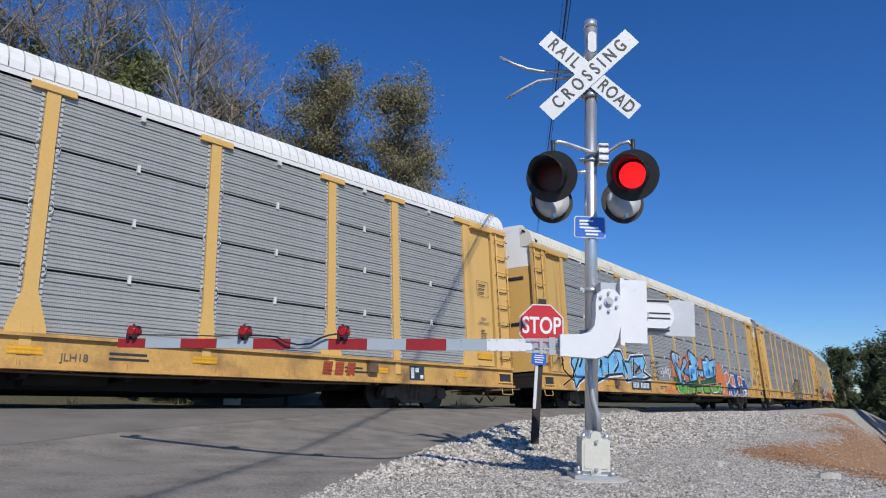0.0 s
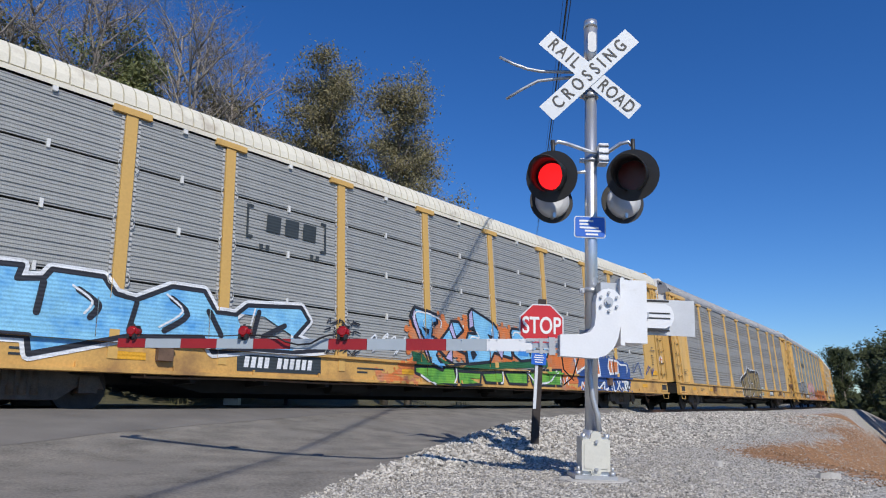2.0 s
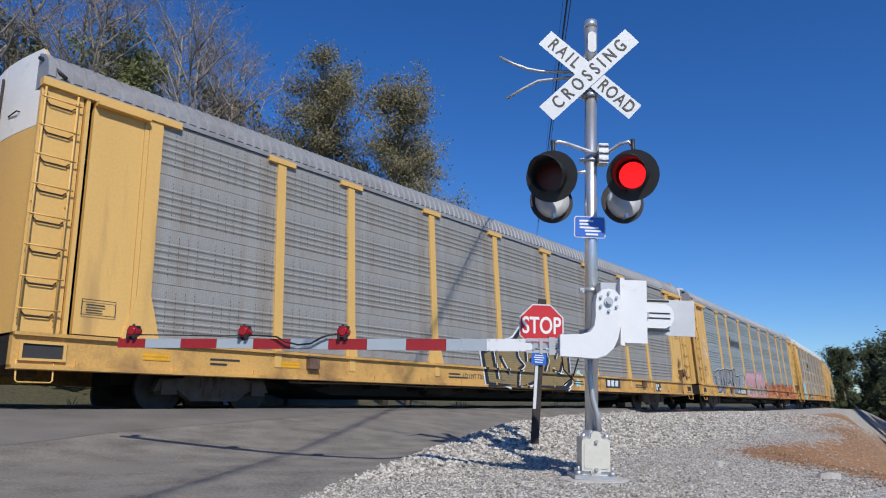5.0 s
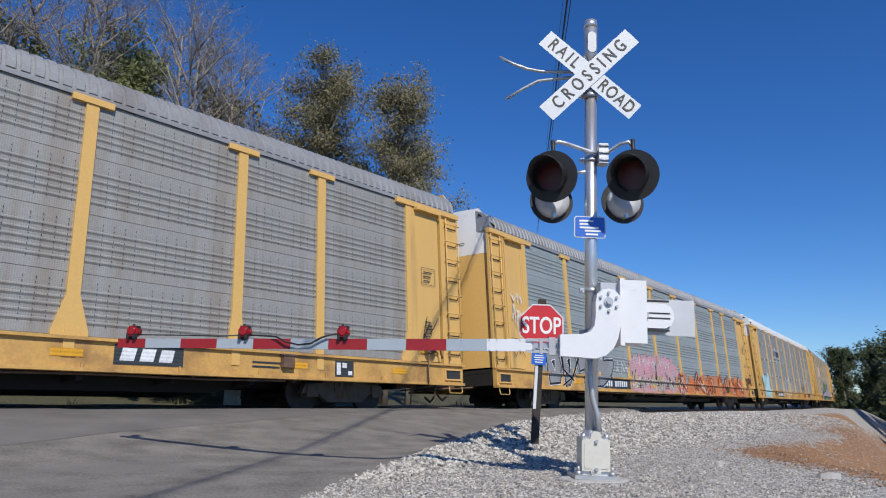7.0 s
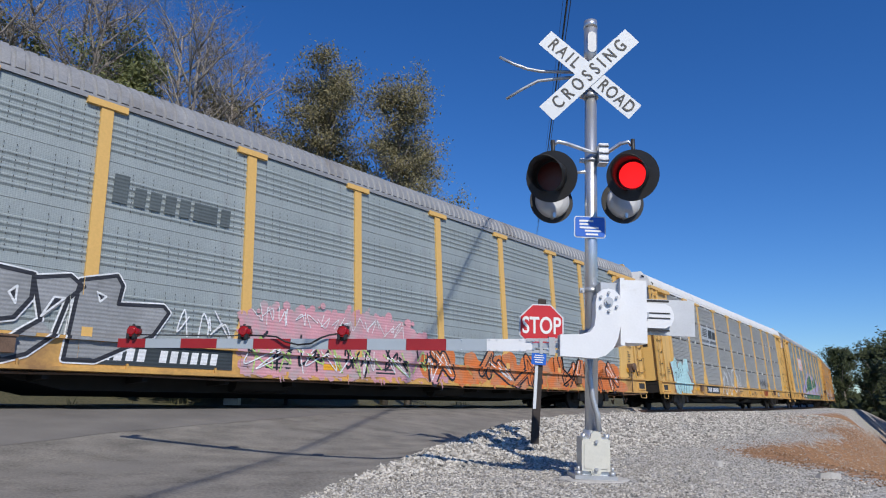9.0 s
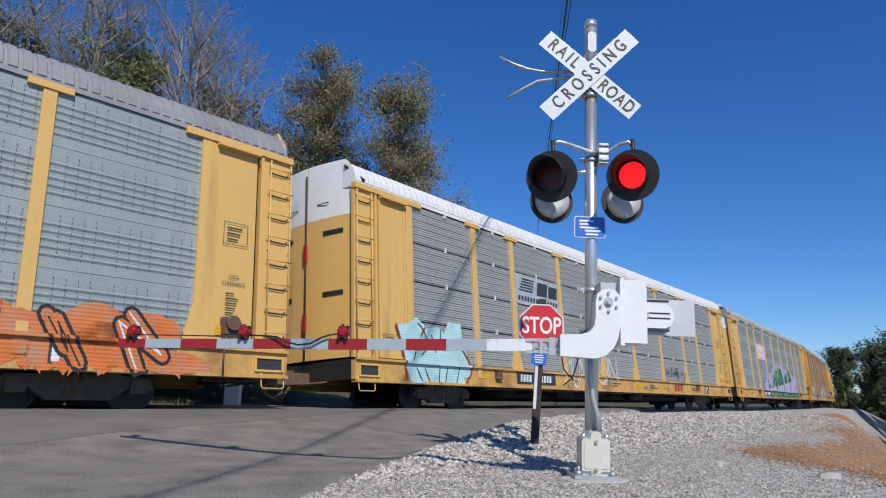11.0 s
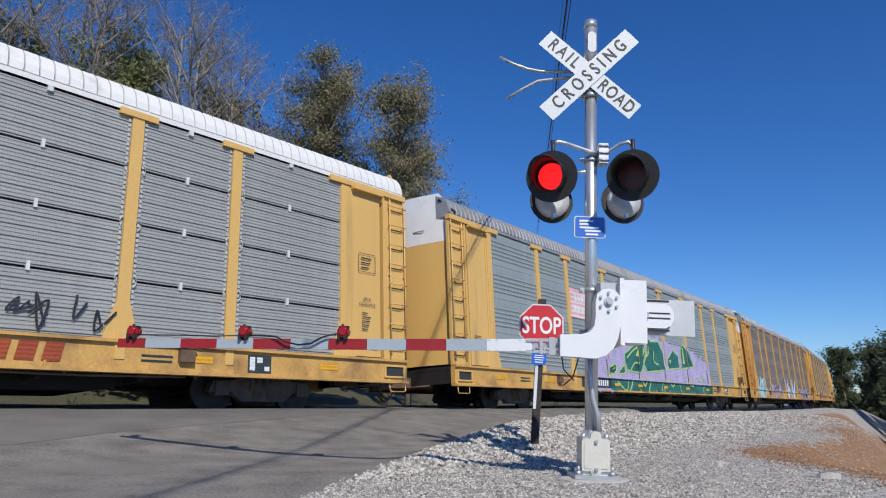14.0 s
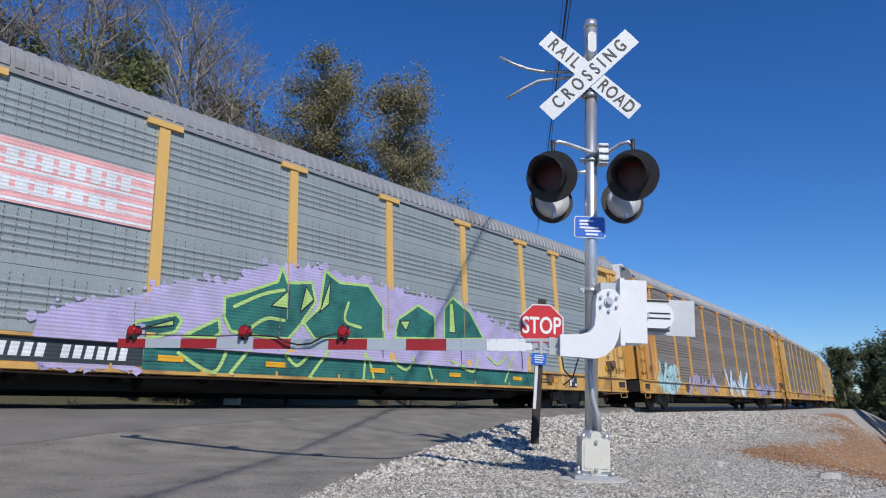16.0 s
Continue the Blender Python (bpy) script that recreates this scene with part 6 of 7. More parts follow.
    bm = bmesh.new()
    add_prism(bm, rounded(0.312, 0.212, 0.022), -0.006, -0.003)
    part("blue_field", bm, SIGN_BLUE, s)
    bm = bmesh.new()
    for w, x, z in ((0.15, -0.04, 0.065), (0.10, -0.06, 0.030), (0.20, -0.01, -0.008), (0.17, 0.03, -0.042), (0.13, 0.02, -0.080)):
        add_box(bm, x - w / 2, x + w / 2, -0.009, -0.0065, z - 0.010, z + 0.010)
    part("text_bar", bm, LETTER_WHITE, s)
    # gate mechanism
    bm = bmesh.new()
    add_box(bm, 0.255, 0.475, -0.36, 0.05, 1.33, 1.955)
    soften(bm, 0.045, 4)
    part("mechanism_case", bm, WHITE_PAINT, signal, "white gate mechanism case")
    bm = bmesh.new()
    add_box(bm, 0.205, 0.250, -0.38, 0.07, 1.30, 1.97)
    soften(bm, 0.012, 2)
    part("case_flange", bm, WHITE_PAINT, signal)
    bm = bmesh.new()
    add_box(bm, 0.03, 0.21, -0.30, 0.02, 1.42, 1.93)
    soften(bm, 0.02, 2)
    part("mechanism_back", bm, ALU_DULL, signal, "grey rear part of the mechanism")
    arm_px = [(-22, 0), (-19, 13), (-10, 21), (0, 23), (10, 21), (19, 13), (21, 0), (20, -42), (16, -62), (8, -79), (-5, -91), (-22, -97), (-47, -96), (-82, -95), (-82, -59), (-47, -57), (-32, -53), (-24, -42), (-22, -27)]
    k = 0.00568
    bm = bmesh.new()
    add_prism(bm, [(0.055 + a * k, 1.705 + b * k) for a, b in arm_px], -0.52, -0.36)
    soften(bm, 0.040, 4)
    el = part("gate_arm_bracket", bm, WHITE_PAINT, signal, "white cast elbow of the gate arm")
    bm = bmesh.new()
    for i in range(6):
        a = radians(30 + 60 * i)
        c = Vector((0.055 + 0.088 * math.cos(a), 0, 1.705 + 0.088 * math.sin(a)))
        add_tube(bm, c + Vector((0, -0.545, 0)), c + Vector((0, -0.515, 0)), 0.014, seg=6)
    add_tube(bm, (0.055, -0.56, 1.705), (0.055, -0.515, 1.705), 0.026, seg=8)
    add_tube(bm, (0.055, -0.535, 1.705), (0.055, -0.515, 1.705), 0.045, seg=16)
    part("bolt", bm, ALU_DULL, el)
    # counterweight
    bm = bmesh.new()
    add_box(bm, 0.46, 1.02, -0.16, -0.14, 1.435, 1.80)
    add_box(bm, 0.985, 0.99, -0.163, -0.16, 1.60, 1.615)
    soften(bm, 0.008, 1)
    cw = part("counterweight_plate", bm, PLATE, signal, "grey steel counterweight plate")
    bm = bmesh.new()
    out = [(0.46, 1.50), (0.70, 1.50), (0.76, 1.53), (0.79, 1.60), (0.79, 1.65), (0.76, 1.72), (0.70, 1.75), (0.46, 1.75)]
    add_prism(bm, out, -0.22, -0.162)
    soften(bm, 0.01, 2)
    part("counterweight_arm", bm, WHITE_PAINT, cw)
    for z0, z1, x1 in ((1.595, 1.607, 0.75), (1.645, 1.657, 0.75), (1.765, 1.785, 0.74), (1.47, 1.488, 0.74)):
        bm = bmesh.new()
        add_box(bm, 0.47, x1, -0.226, -0.20, z0, z1)
        part("slot_rib", bm, BLACK, cw)
    bm = bmesh.new()
    add_box(bm, 0.47, 0.53, -0.25, -0.22, 1.60, 1.655)
    part("clamp_block", bm, ALU_DULL, cw)
    # conduit and base
    bm = bmesh.new()
    add_path(bm, [(-0.04, -0.12, 1.22), (-0.045, -0.13, 1.0), (-0.02, -0.14, 0.78), (0.03, -0.14, 0.62), (0.045, -0.14, 0.46)], 0.028, seg=10)
    part("conduit", bm, ALU_DULL, signal, "grey flexible conduit")
    bm = bmesh.new()
    for pts in ([(-0.15, -0.10, 1.18), (-0.20, -0.05, 0.98), (-0.28, 0.02, 0.90)], [(-0.36, -0.30, 1.2), (-0.33, -0.25, 1.05), (-0.2, -0.1, 0.95)], [(-0.50, -0.33, 1.36), (-0.46, -0.36, 1.26), (-0.44, -0.33, 1.18)]):
        add_path(bm, pts, 0.007, seg=5)
    part("wire", bm, CABLE, signal)
    bm = bmesh.new()
    out = [(-0.16, 0.09), (-0.06, 0.09), (-0.045, 0.04), (0.0, 0.015), (0.045, 0.04), (0.06, 0.09), (0.16, 0.09), (0.165, 0.12), (0.165, 0.36), (0.15, 0.39), (0.07, 0.39), (0.055, 0.44), (0.03, 0.465), (-0.03, 0.465), (-0.055, 0.44), (-0.07, 0.39), (-0.15, 0.39), (-0.165, 0.36), (-0.165, 0.12)]
    add_prism(bm, [(x * 0.84, z) for x, z in out], -0.20, -0.165)
    soften(bm, 0.008, 2)
    bx = part("base_cover", bm, CREAM_PAINT, signal, "pale cast cover of the base box")
    bm = bmesh.new()
    add_prism(bm, [(x * 0.70, 0.24 + (z - 0.24) * 0.84) for x, z in out], -0.208, -0.199)
    part("cover_panel", bm, CREAM_PAINT, bx)
    bm = bmesh.new()
    for z in (0.11, 0.37):
        add_tube(bm, (0, -0.235, z), (0, -0.205, z), 0.018, seg=6)
    part("bolt", bm, ALU_DULL, bx)
    bm = bmesh.new()
    add_box(bm, -0.125, 0.125, -0.165, 0.13, 0.05, 0.40)
    add_tube(bm, (0, 0, 0.36), (0, 0, 0.47), 0.085, seg=20)
    soften(bm, 0.012, 2)
    for x, z in ((-0.115, 0.42), (0.115, 0.42)):
        add_tube(bm, (x, -0.15, z - 0.04), (x, -0.15, z + 0.02), 0.028, seg=10)
    part("base_box", bm, ALU, signal, "aluminium junction base")
    bm = bmesh.new()
    add_box(bm, -0.205, 0.205, -0.215, 0.215, 0.012, 0.05)
    for x in (-0.165, 0.165):
        for y in (-0.175, 0.175):
            add_tube(bm, (x, y, 0.05), (x, y, 0.085), 0.030, seg=6)
            add_tube(bm, (x, y, 0.085), (x, y, 0.13), 0.015, seg=8)
    part("base_flange", bm, ALU_DULL, signal)


mast_parts()


def footing():
    bm = bmesh.new()
    n = 28
    rings = []
    for r, z in ((0.36, -0.15), (0.33, -0.005), (0.30, 0.012)):
        rings.append([bm.verts.new(((r + 0.09 * noise.noise(Vector((math.cos(2 * math.pi * i / n) * 2, math.sin(2 * math.pi * i / n) * 2, r)))) * math.cos(2 * math.pi * i / n), r * math.sin(2 * math.pi * i / n), z)) for i in range(n)])
    for a, b in zip(rings, rings[1:]):
        for i in range(n):
            bm.faces.new((a[i], a[(i + 1) % n], b[(i + 1) % n], b[i]))
    bm.faces.new(rings[-1])
    ob = new("concrete_footing", mesh_of("concrete_footing", bm, CONCRETE))
    ob.location = (MAST.x + 0.02, MAST.y - 0.05, 0.0)
    tagged(ob, "worn round concrete footing under the signal mast", "footing")


footing()


# ---- gate arm ----
def gate_arm():
    """The striped arm: x runs from its root out to its tip."""
    root, tip = Vector((1.10, 6.70, 1.277)), Vector((-3.468, 7.424, 1.222))
    d = (tip - root).normalized()
    m = Matrix.Translation(root) @ d.to_track_quat("X", "Z").to_matrix().to_4x4()
    arm = part("gate_arm", mesh_of("gate_arm", bar(-0.05, 0.24, 0.05, 0.03), ALU_DULL), ALU_DULL, signal, "lowered gate arm with red and grey stripes")
    arm.matrix_basis = signal.matrix_basis.inverted() @ m
    length = (tip - root).length
    first = length - 9.79 * 0.4064     # where the stripes begin
    part("white_section", bar(0.20, first, 0.120, 0.034), WHITE_PAINT, arm)
    edges = [first + 0.4064 * i for i in range(10)] + [length]
    for i in range(10):
        mat, name = (REFLECT_RED, "red_stripe") if i % 2 else (REFLECT_GREY, "grey_stripe")
        h = 0.118 - 0.024 * (i + 0.5) / 10
        part(name, bar(edges[i] + 0.0015, edges[i + 1] - 0.0015, h, 0.03), mat, arm)
    bm = bmesh.new()
    for x in (0.05, 0.19):
        for z in (-0.04, 0.04):
            add_tube(bm, (x, 0.04, z), (x, -0.04, z), 0.010, seg=6)
    for x in (0.32, 0.62, first - 0.1, first + 0.25):
        for z in (-0.05, 0.05):
            add_tube(bm, (x, 0.024, z), (x, -0.024, z), 0.008, seg=6)
    part("bolt", bm, ALU, arm)
    bm = bmesh.new()
    add_box(bm, -0.10, 0.26, 0.018, 0.03, 0.035, 0.065)
    add_box(bm, -0.10, 0.26, 0.018, 0.03, -0.075, -0.045)
    add_box(bm, -0.02, 0.04, -0.04, 0.04, -0.095, 0.075)
    add_box(bm, 0.10, 0.13, -0.04, 0.04, -0.085, 0.065)
    part("breakaway_adapter", bm, GREY_CAST, arm, "grey breakaway bracket")
    for k, x in enumerate((2.12, 3.19, length - 0.17)):
        bm = bmesh.new()
        add_box(bm, x - 0.018, x + 0.018, -0.02, 0.02, 0.035, 0.10)
        lamp = part("arm_lamp", bm, BLACK, arm, "small red gate lamp")
        bm = bmesh.new()
        add_tube(bm, (x - 0.003, 0.055, 0.125), (x - 0.003, -0.055, 0.125), 0.056, seg=14)
        add_tube(bm, (x - 0.003, 0.07, 0.125), (x - 0.003, 0.055, 0.125), 0.036, 0.05, seg=14)
        add_tube(bm, (x - 0.003, -0.07, 0.125), (x - 0.003, -0.055, 0.125), 0.036, 0.05, seg=14)
        part("red_globe", bm, LED_SMALL, lamp, "red plastic lamp globe")
        bm = bmesh.new()
        add_box(bm, x - 0.05, x + 0.045, -0.035, 0.035, 0.155, 0.185)
        add_tube(bm, (x + 0.012, 0, 0.18), (x + 0.012, 0, 0.205), 0.014, seg=8)
        part("lamp_guard", bm, BLACK, lamp)
        for dx in (-0.05, 0.02):
            bm = bmesh.new()
            add_box(bm, x + dx, x + dx + 0.03, 0.012, 0.06, 0.045, 0.10)
            part("lamp_foot", bm, BLACK, lamp)
    bm = bmesh.new()
    pts = [(2.15, 0.0, 0.11), (2.25, 0.05, 0.09), (2.33, 0.055, 0.065), (2.45, 0.06, 0.0), (2.58, 0.06, -0.012), (2.72, 0.06, 0.02), (2.82, 0.05, 0.07), (3.0, 0.0, 0.085), (3.19, 0.0, 0.09)]
    add_path(bm, pts, 0.010, seg=6)
    add_path(bm, [(3.19, 0, 0.09), (3.5, 0, 0.078), (3.9, 0, 0.086), (length - 0.17, 0, 0.09)], 0.007, seg=6)
    part("arm_cable", bm, CABLE, arm)


def bar(x0, x1, h, w):
    bm = bmesh.new()
    add_box(bm, x0, x1, -w / 2, w / 2, -h / 2, h / 2)
    return bm


gate_arm()


# ---- stop sign ----
def stop_sign():
    base = Vector((1.366, 9.90, 0.20))
    s = thing("stop_sign", "red octagonal stop sign on a leaning dark steel post", "stop sign", Matrix.Translation(base) @ Matrix.Rotation(radians(3.2), 4, "Y"))
    bm = bmesh.new()
    add_box(bm, -0.055, 0.055, 0.0, 0.06, -0.3, 1.97)
    part("post", bm, POST_DARK, s, "dark rusted steel post")
    bm = bmesh.new()
    add_box(bm, -0.055, -0.012, -0.006, 0.002, 0.40, 1.05)
    part("reflector_strip", bm, REFLECT_WHITE, s, "white reflective strip")
    face = Matrix.Translation((0.0, -0.03, 1.57)) @ Matrix.Rotation(radians(-3.0), 4, "Y")
    def octagon(w):
        r = w / 2 / math.cos(math.pi / 8)
        return [(r * math.cos(math.pi / 8 + i * math.pi / 4), r * math.sin(math.pi / 8 + i * math.pi / 4)) for i in range(8)]
    bm = bmesh.new()
    add_prism(bm, octagon(0.64), 0.0, 0.004)
    plate = part("sign_plate", bm, REFLECT_WHITE, s, "white border of the octagon", face)
    bm = bmesh.new()
    add_prism(bm, octagon(0.603), -0.006, -0.002)
    part("red_field", bm, SIGN_RED, plate, "bright red field")
    letters("lettering", "STOP", 0.335, LETTER_WHITE, plate, Matrix.Translation((0, -0.009, 0.0)) @ Matrix.Diagonal((0.70, 1, 1, 1)), 1.0, "white capital letters", 0.006)
    bm = bmesh.new()
    add_prism(bm, rounded(0.21, 0.165, 0.015), -0.004, 0.0)
    blue = part("blue_plate", bm, SIGN_BLUE, s, "small blue plate under the sign", Matrix.Translation((-0.01, -0.02, 1.10)))
    bm = bmesh.new()
    for w, z in ((0.12, 0.05), (0.15, 0.02), (0.13, -0.012), (0.11, -0.045)):
        add_box(bm, -w / 2, w / 2, -0.008, -0.005, z - 0.007, z + 0.007)
    part("text_bar", bm, LETTER_WHITE, blue)


stop_sign()


# ---- overhead cables ----
def cables():
    ends = (((1.12, -40.0, 4.6 + 0.81), (3.12, 16.49, 11.0), (15.7, 112.0, 26.9), 0.026, "thick black overhead cable bundle"), ((1.30, -40.0, 5.6), (3.01, 16.49, 11.0), (15.6, 112.0, 26.9), 0.006, "thin black overhead wire"), ((1.2, -40.0, 5.5), (3.215, 16.49, 11.02), (15.8, 112.0, 26.92), 0.012, "black overhead cable"))
    for a, b, c, r, label in ends:
        a, b, c = Vector(a), Vector(b), Vector(c)
        bm = bmesh.new()
        start = b + (b - c) * 0.55 + Vector((-0.7, 0, 0))
        add_path(bm, [start.lerp(b, i / 10) for i in range(10)] + [b.lerp(c, i / 14) for i in range(15)], r, seg=6)
        tagged(new("overhead_cable", mesh_of("overhead_cable", bm, CABLE)), label, "cable", "overhead cables", "structure")


cables()


# ---- trees ----
def leaf_material(name, a, b):
    m = bpy.data.materials.new(name)
    m.use_nodes = True
    t = m.node_tree
    p = t.nodes["Principled BSDF"]
    g = t.nodes.new("ShaderNodeNewGeometry")
    r = t.nodes.new("ShaderNodeValToRGB")
    r.color_ramp.elements[0].color, r.color_ramp.elements[1].color = (*a, 1), (*b, 1)
    t.links.new(g.outputs["Random Per Island"], r.inputs[0])
    t.links.new(r.outputs[0], p.inputs["Base Color"])
    p.inputs["Roughness"].default_value = 0.7
    tr = t.nodes.new("ShaderNodeBsdfTranslucent")
    t.links.new(r.outputs[0], tr.inputs["Color"])
    mx = t.nodes.new("ShaderNodeMixShader")
    mx.inputs[0].default_value = 0.25
    t.links.new(p.outputs[0], mx.inputs[1])
    t.links.new(tr.outputs[0], mx.inputs[2])
    t.links.new(mx.outputs[0], t.nodes["Material Output"].inputs["Surface"])
    return m


LEAF_OLIVE = leaf_material("olive_leaves", (0.12, 0.11, 0.05), (0.34, 0.295, 0.155))
LEAF_GREEN = leaf_material("green_leaves", (0.10, 0.125, 0.042), (0.25, 0.26, 0.10))
LEAF_DARK = leaf_material("dark_green_leaves", (0.028, 0.042, 0.014), (0.085, 0.10, 0.035))
LEAF_BROWN = leaf_material("brown_autumn_leaves", (0.14, 0.11, 0.07), (0.26, 0.21, 0.14))


def tree(label, x, y, height, spread, leaves, leaf_mat, leaf_size, seed, bark=None, crown_from=0.35, twigs=1.0, z=None, droop=0.0, limbs=12, rise=0.45):
    """A tapered trunk with limbs, branches and twigs; leaves cluster on the twigs."""
    rng = random.Random(seed)
    base = Vector((x, y, (ground_z(x, y) if z is None else z) - 0.1))
    t = thing("tree", label, "tree", Matrix.Translation(base), "trees behind the track" if x < 15 else "trees beside the embankment")
    bm = bmesh.new()
    tips = []

    def limb(p, d, length, r, level):
        n = 5 if level == 0 else (4 if level == 1 else 3)
        pts = [p.copy()]
        for i in range(n):
            d = (d + Vector((rng.uniform(-1, 1), rng.uniform(-1, 1), rng.uniform(-0.4, 0.8))) * (0.06 if level == 0 else 0.2)).normalized()
            if level > 1:
                d = (d - Vector((0, 0, droop))).normalized()
            p = p + d * length / n
            pts.append(p.copy())
        add_path(bm, pts, r, seg=6 if level < 2 else (4 if level == 2 else 3), r_end=r * (0.25 if level else 0.15))
        if level == 3:
            tips.extend(pts[1:])
            return
        if level == 2:
            tips.extend(pts[1:])
        if level == 1:
            tips.extend(pts[2:])
        count = (limbs, 6, 5)[level]
        if level == 2:
            count = max(1, round(count * twigs))
        for i in range(count):
            k = rng.uniform(0.25, 1.0) if level else crown_from + (1 - crown_from) * (i + rng.random()) / count
            j = min(int(k * n), n - 1)
            q = pts[j].lerp(pts[j + 1], k * n - j)
            ang = rng.uniform(0, 2 * math.pi) if level else i * 2.4 + rng.uniform(-0.5, 0.5)
            out = Vector((math.cos(ang), math.sin(ang), rng.uniform(rise, rise + 0.85) if level < 2 else rng.uniform(-0.1, 0.9)))
            nd = (out.normalized() + d * 0.35).normalized()
            if level == 0:
                ln = spread * rng.uniform(0.75, 1.15) * (0.40 + 0.65 * math.sin(math.pi * min(1.0, 1.1 * (1 - k) + 0.10)))
            else:
                ln = length * rng.uniform(0.38, 0.6)
            limb(q, nd, ln, r * (0.42 if level == 0 else 0.5) * (1.1 - 0.5 * k), level + 1)
    limb(Vector((0, 0, 0)), Vector((rng.uniform(-0.04, 0.04), rng.uniform(-0.04, 0.04), 1)), height * 0.93, height * 0.014, 0)
    part("trunk", bm, bark or BARK, t)
    if leaves:
        verts, faces = [], []
        for i in range(leaves):
            c = rng.choice(tips) + Vector((rng.gauss(0, 0.32), rng.gauss(0, 0.32), rng.gauss(0, 0.26)))
            a = Vector((rng.uniform(-1, 1), rng.uniform(-1, 1), rng.uniform(-1, 1))).normalized()
            b = a.orthogonal().normalized()
            s = leaf_size * rng.uniform(0.6, 1.4)
            k = len(verts)
            verts += [c - a * s, c + b * s * 0.5, c + a * s, c - b * s * 0.5]
            faces.append((k, k + 1, k + 2, k + 3))
        me = bpy.data.meshes.new("crown")
        me.from_pydata(verts, [], faces)
        me.materials.append(leaf_mat)
        part("crown", me, leaf_mat, t, kind_label(leaf_mat))
    return t


def kind_label(mat):
    return mat.name.replace("_", " ") + " in loose clumps"


def woods():
    # the two leafy trees over the train
    tree("tall olive-green tree with a narrow upright crown", -8.8, 42, 20.6, 3.9, 42000, LEAF_OLIVE, 0.085, 11, crown_from=0.25, droop=0.02, twigs=1.2, limbs=30, rise=0.25)
    tree("olive-green tree with an open ragged crown", -3.3, 42, 20.2, 3.8, 30000, LEAF_OLIVE, 0.085, 12, crown_from=0.22, droop=0.05, twigs=1.2, limbs=26, rise=0.35)
    tree("olive-brown tree with a drooping crown", -1.9, 43, 16.6, 3.0, 15000, LEAF_OLIVE, 0.085, 13, crown_from=0.2, droop=0.10, limbs=20, rise=0.1)
    tree("olive-brown tree in thin leaf", -13.0, 44, 16.4, 3.6, 8000, LEAF_BROWN, 0.08, 14, crown_from=0.2, limbs=20, twigs=1.6)
    tree("low olive tree with thin leaf", -6.2, 46, 14.4, 3.2, 13000, LEAF_OLIVE, 0.10, 28, crown_from=0.2, limbs=20)
    tree("olive-brown tree in thin leaf", -11.3, 45, 16.0, 3.0, 9000, LEAF_BROWN, 0.085, 34, crown_from=0.2, limbs=22, rise=0.2, twigs=1.6)
    # bare trees
    bare = "bare grey deciduous tree with fine twigs"
    tree(bare, -16.8, 41, 22.6, 5.2, 1500, LEAF_BROWN, 0.07, 15, BARK_PALE, 0.35, 2.0, limbs=17)
    tree(bare, -13.4, 43, 20.6, 4.6, 1500, LEAF_BROWN, 0.07, 16, BARK_PALE, 0.35, 2.0, limbs=17)
    tree(bare, -23.0, 40, 22.8, 5.2, 1500, LEAF_BROWN, 0.07, 17, BARK, 0.35, 2.0, limbs=17)
    tree(bare, -27.5, 40, 22.5, 5.0, 1500, LEAF_BROWN, 0.07, 18, BARK, 0.35, 2.0, limbs=17)
    tree(bare, -20.0, 46, 24.0, 5.2, 1500, LEAF_BROWN, 0.07, 19, BARK_PALE, 0.35, 2.0, limbs=17)
    tree(bare, -15.0, 47, 21.5, 5.0, 1800, LEAF_BROWN, 0.07, 31, BARK_PALE, 0.3, 2.0, limbs=17)
    tree(bare, -25.5, 44, 23.5, 5.0, 1800, LEAF_BROWN, 0.07, 32, BARK, 0.3, 2.0, limbs=17)
    tree(bare, -31.0, 42, 24.0, 5.0, 1800, LEAF_BROWN, 0.07, 33, BARK, 0.3, 2.0, limbs=17)
    # green growth below them
    green = "green leafy tree among bare trunks"
    tree(green, -24.0, 42, 18.8, 4.5, 16000, LEAF_GREEN, 0.12, 20, crown_from=0.25)
    tree(green, -20.6, 41, 18.0, 4.0, 15000, LEAF_GREEN, 0.12, 21, crown_from=0.25)
    tree(green, -28.5, 44, 17.5, 5.0, 7000, LEAF_GREEN, 0.18, 22, crown_from=0.2)
    tree(green, -17.0, 45, 15.5, 4.5, 7000, LEAF_OLIVE, 0.17, 23, crown_from=0.2)
    tree("dense dark undergrowth tree", -33.0, 36, 14, 5.0, 7000, LEAF_DARK, 0.2, 24, crown_from=0.1)
    tree("dense dark undergrowth tree", -25.0, 33, 10, 5.0, 7000, LEAF_DARK, 0.2, 25, crown_from=0.05)
    tree("dense dark undergrowth tree", -18.5, 36, 10, 5.0, 7000, LEAF_DARK, 0.2, 26, crown_from=0.05)
    tree("dense dark undergrowth tree", -30.0, 27, 8, 4.0, 7000, LEAF_DARK, 0.2, 27, crown_from=0.05)
    # the wood beside the embankment
    rng = random.Random(5)
    spots = ((39.5, 58, 13.0), (43, 62, 13.5), (48, 70, 13.5), (46.5, 64, 11.0), (54, 82, 13.5), (58.5, 86, 15.0), (62, 96, 14.5), (66, 108, 14.5), (71, 116, 15.5), (75, 130, 16.0), (80, 140, 16.5), (86, 150, 17.5), (44, 52, 14.0), (52, 74, 10.0), (60, 90, 9.0), (69, 110, 10.0), (79, 128, 13), (84, 165, 15), (80, 180, 15))
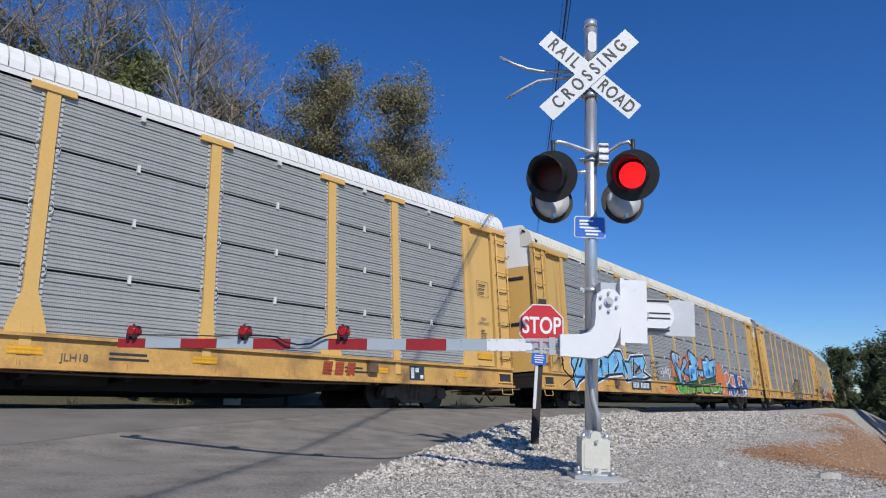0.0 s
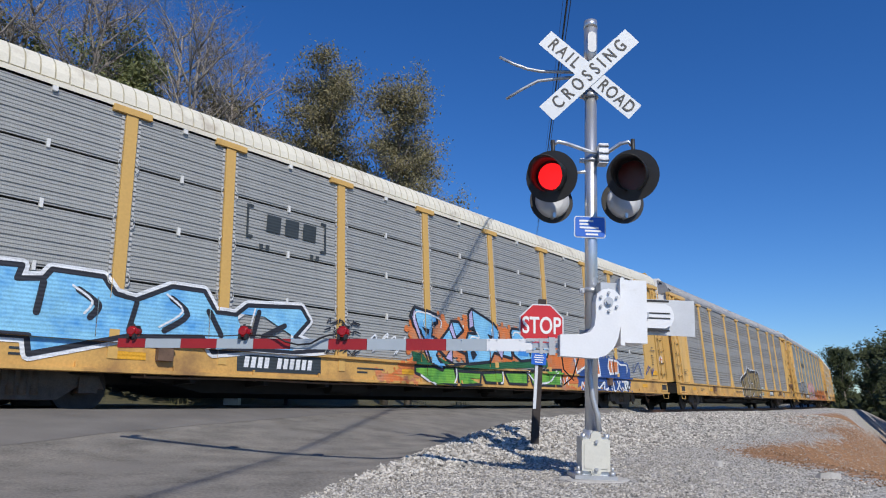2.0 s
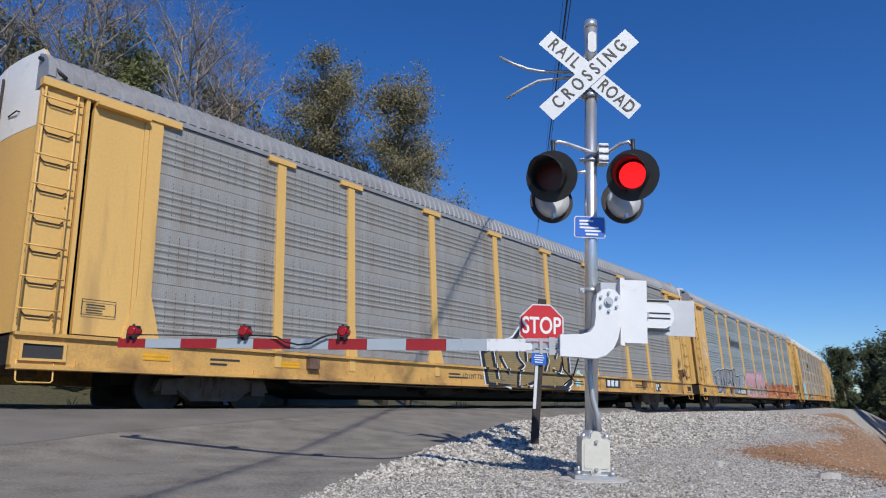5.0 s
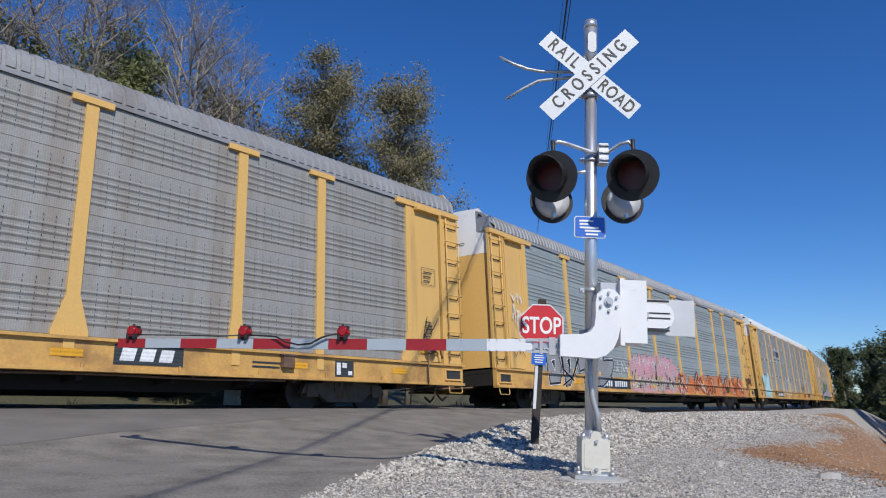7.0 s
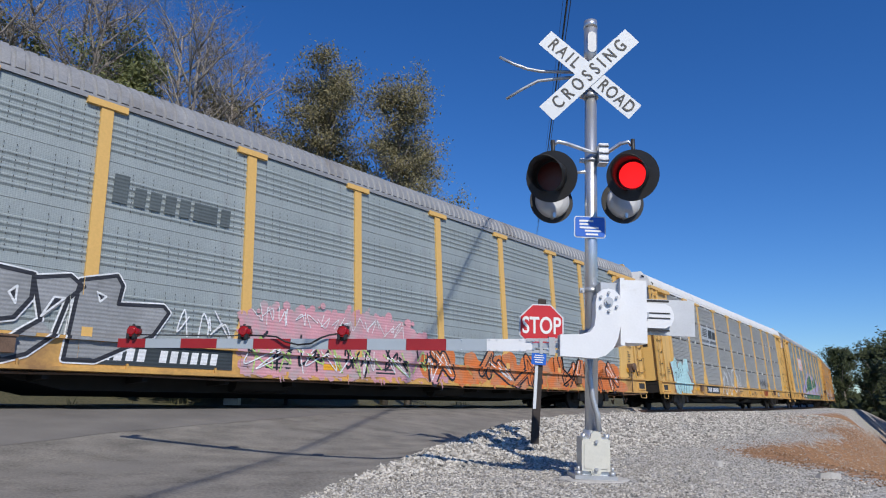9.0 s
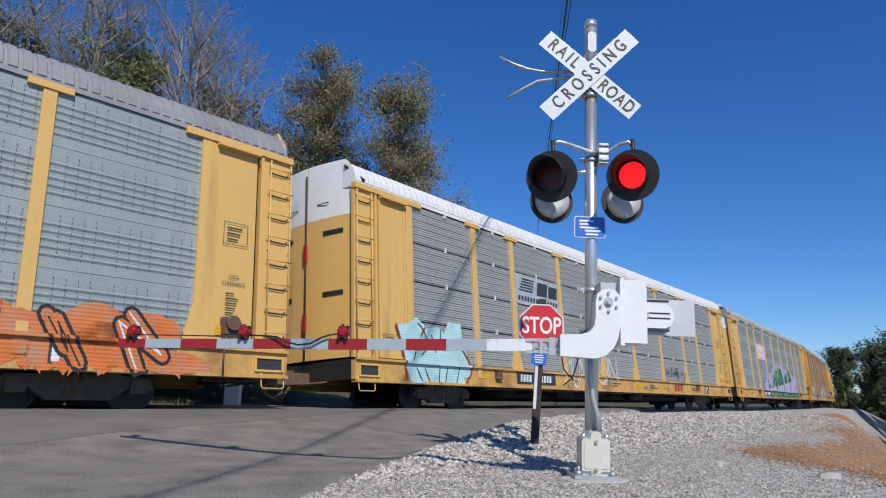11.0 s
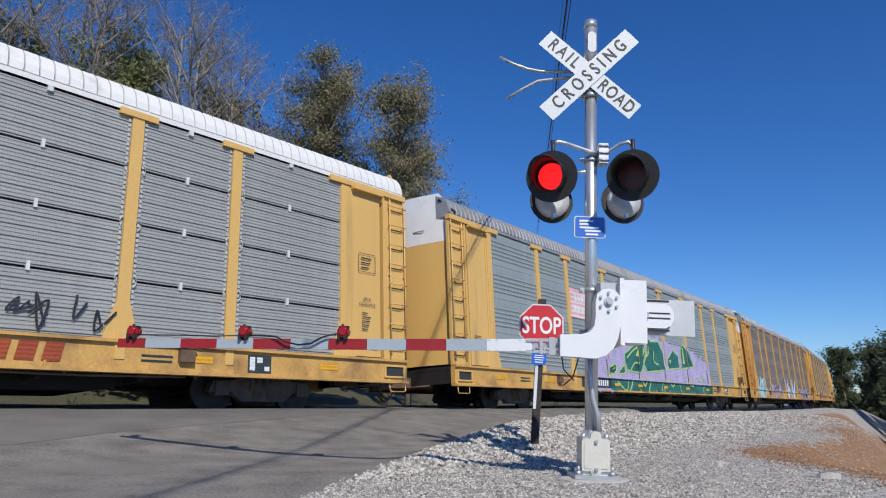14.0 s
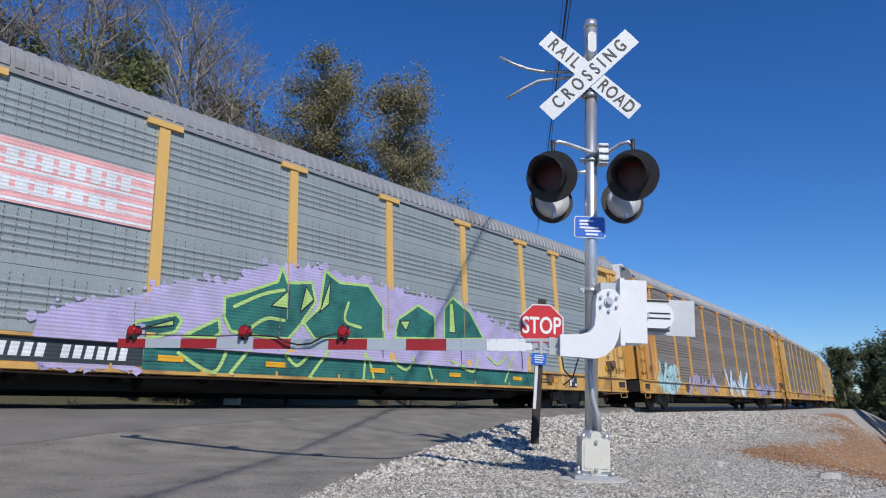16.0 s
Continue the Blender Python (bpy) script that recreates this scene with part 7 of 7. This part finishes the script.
    spots += ((36, 50, 8.0), (41, 57, 6.0), (46, 60, 7.0), (50, 68, 6.0), (56, 78, 7.0), (61, 88, 6.5), (66, 100, 7.0), (33, 44, 7.0), (38, 46, 9.0))
    for k, (x, y, h) in enumerate(spots):
        tree("dense dark green tree at the wood's edge", x + 1.5, y, h * 0.80, h * 0.24, 7000, LEAF_DARK, 0.20, 40 + k, crown_from=0.08, twigs=0.6, z=-3.2)


def far_woods():
    """The dark lower edge of the wood, too far to tell its leaves apart."""
    rng = random.Random(77)
    verts, faces = [], []
    for i in range(16000):
        k = rng.random()
        x, y = 44 + 62 * k + rng.uniform(0, 16), 52 + 150 * k + rng.uniform(-8, 8)
        c = Vector((x, y, -4.2 + 9.0 * rng.random() ** 1.3 * (0.6 + 0.5 * noise.noise(Vector((x * 0.15, y * 0.15, 1))))))
        a = Vector((rng.uniform(-1, 1), rng.uniform(-1, 1), rng.uniform(-1, 1))).normalized()
        b = a.orthogonal().normalized()
        s = rng.uniform(0.35, 0.8)
        n = len(verts)
        verts += [c - a * s, c + b * s * 0.6, c + a * s, c - b * s * 0.6]
        faces.append((n, n + 1, n + 2, n + 3))
    me = bpy.data.meshes.new("far_woods")
    me.from_pydata(verts, [], faces)
    me.materials.append(LEAF_DARK)
    tagged(new("far_woods", me), "dense dark green undergrowth below the far wood", "woods", kind="stuff")


def undergrowth():
    """The dense thicket at the foot of the trees beyond the track."""
    rng = random.Random(78)
    verts, faces = [], []
    for i in range(26000):
        x, y = rng.uniform(-44, -4), rng.uniform(30, 40)
        top = 6.5 * (0.65 + 0.6 * noise.noise(Vector((x * 0.12, y * 0.12, 3))))
        c = Vector((x, y, 1.0 + top * rng.random()))
        a = Vector((rng.uniform(-1, 1), rng.uniform(-1, 1), rng.uniform(-1, 1))).normalized()
        b = a.orthogonal().normalized()
        s = rng.uniform(0.16, 0.36)
        n = len(verts)
        verts += [c - a * s, c + b * s * 0.6, c + a * s, c - b * s * 0.6]
        faces.append((n, n + 1, n + 2, n + 3))
    me = bpy.data.meshes.new("undergrowth")
    me.from_pydata(verts, [], faces)
    me.materials.append(LEAF_DARK)
    tagged(new("undergrowth", me), "dense dark green thicket at the foot of the trees", "undergrowth", kind="stuff")


woods()
far_woods()
undergrowth()


# ---- what moves ----
# stretches in seconds in which each lamp is lit
LIT_LEFT = ((0.58, 1.14), (1.97, 2.24), (2.56, 2.66), (3.35, 4.06), (5.25, 5.85), (6.44, 6.78), (7.88, 8.56), (10.0, 10.6), (12.3, 13.1), (13.92, 14.54), (15.26, 15.78))
LIT_RIGHT = ((-1.0, 0.44), (1.18, 1.62), (2.68, 2.88), (4.55, 5.2), (5.9, 6.4), (7.12, 7.84), (8.62, 9.3), (9.5, 9.95), (10.7, 11.2), (11.64, 11.8), (12.06, 12.18), (13.2, 13.86), (14.58, 15.22))


def lamp_rows(lit):
    """The glowing plate stands before the lens when lit and slides back into the housing when dark."""
    rest = Matrix.Translation((0, -0.006, 0))
    dark = Matrix.Translation((0, 0.075, 0))
    def at(t):
        return rest if any(a <= t <= b for a, b in lit) else dark
    rows, last = [], None
    for k in range(0, 481):
        t = k / 30
        now = at(t)
        if k == 0 or k == 480 or now is not last:
            if k and now is not last:
                rows.append(((k - 1) / 30, last))
            rows.append((t, now))
        last = now
    clean = []
    for row in rows:
        if not clean or row[0] > clean[-1][0] + 1e-6:
            clean.append(row)
    return clean


def motions():
    for k, car in enumerate(train):
        walk(car, [(t, track_pose(car_place(k, t))) for t in np.arange(0.0, 16.01, 0.5)])
        if k > 6:
            continue
        for truck in [o for o in car.children if o.name.startswith("truck")]:
            for n, axle in enumerate(o for o in truck.children if o.name.startswith("wheelset")):
                rest = axle.matrix_basis.copy()
                walk(axle, [(i / 15, rest @ Matrix.Rotation(-SPEED * i / 15 / 0.42 + n, 4, "Y")) for i in range(241)])
    for plate, lit in zip(led_plates, (LIT_LEFT, LIT_RIGHT)):
        walk(plate, lamp_rows(lit))


motions()
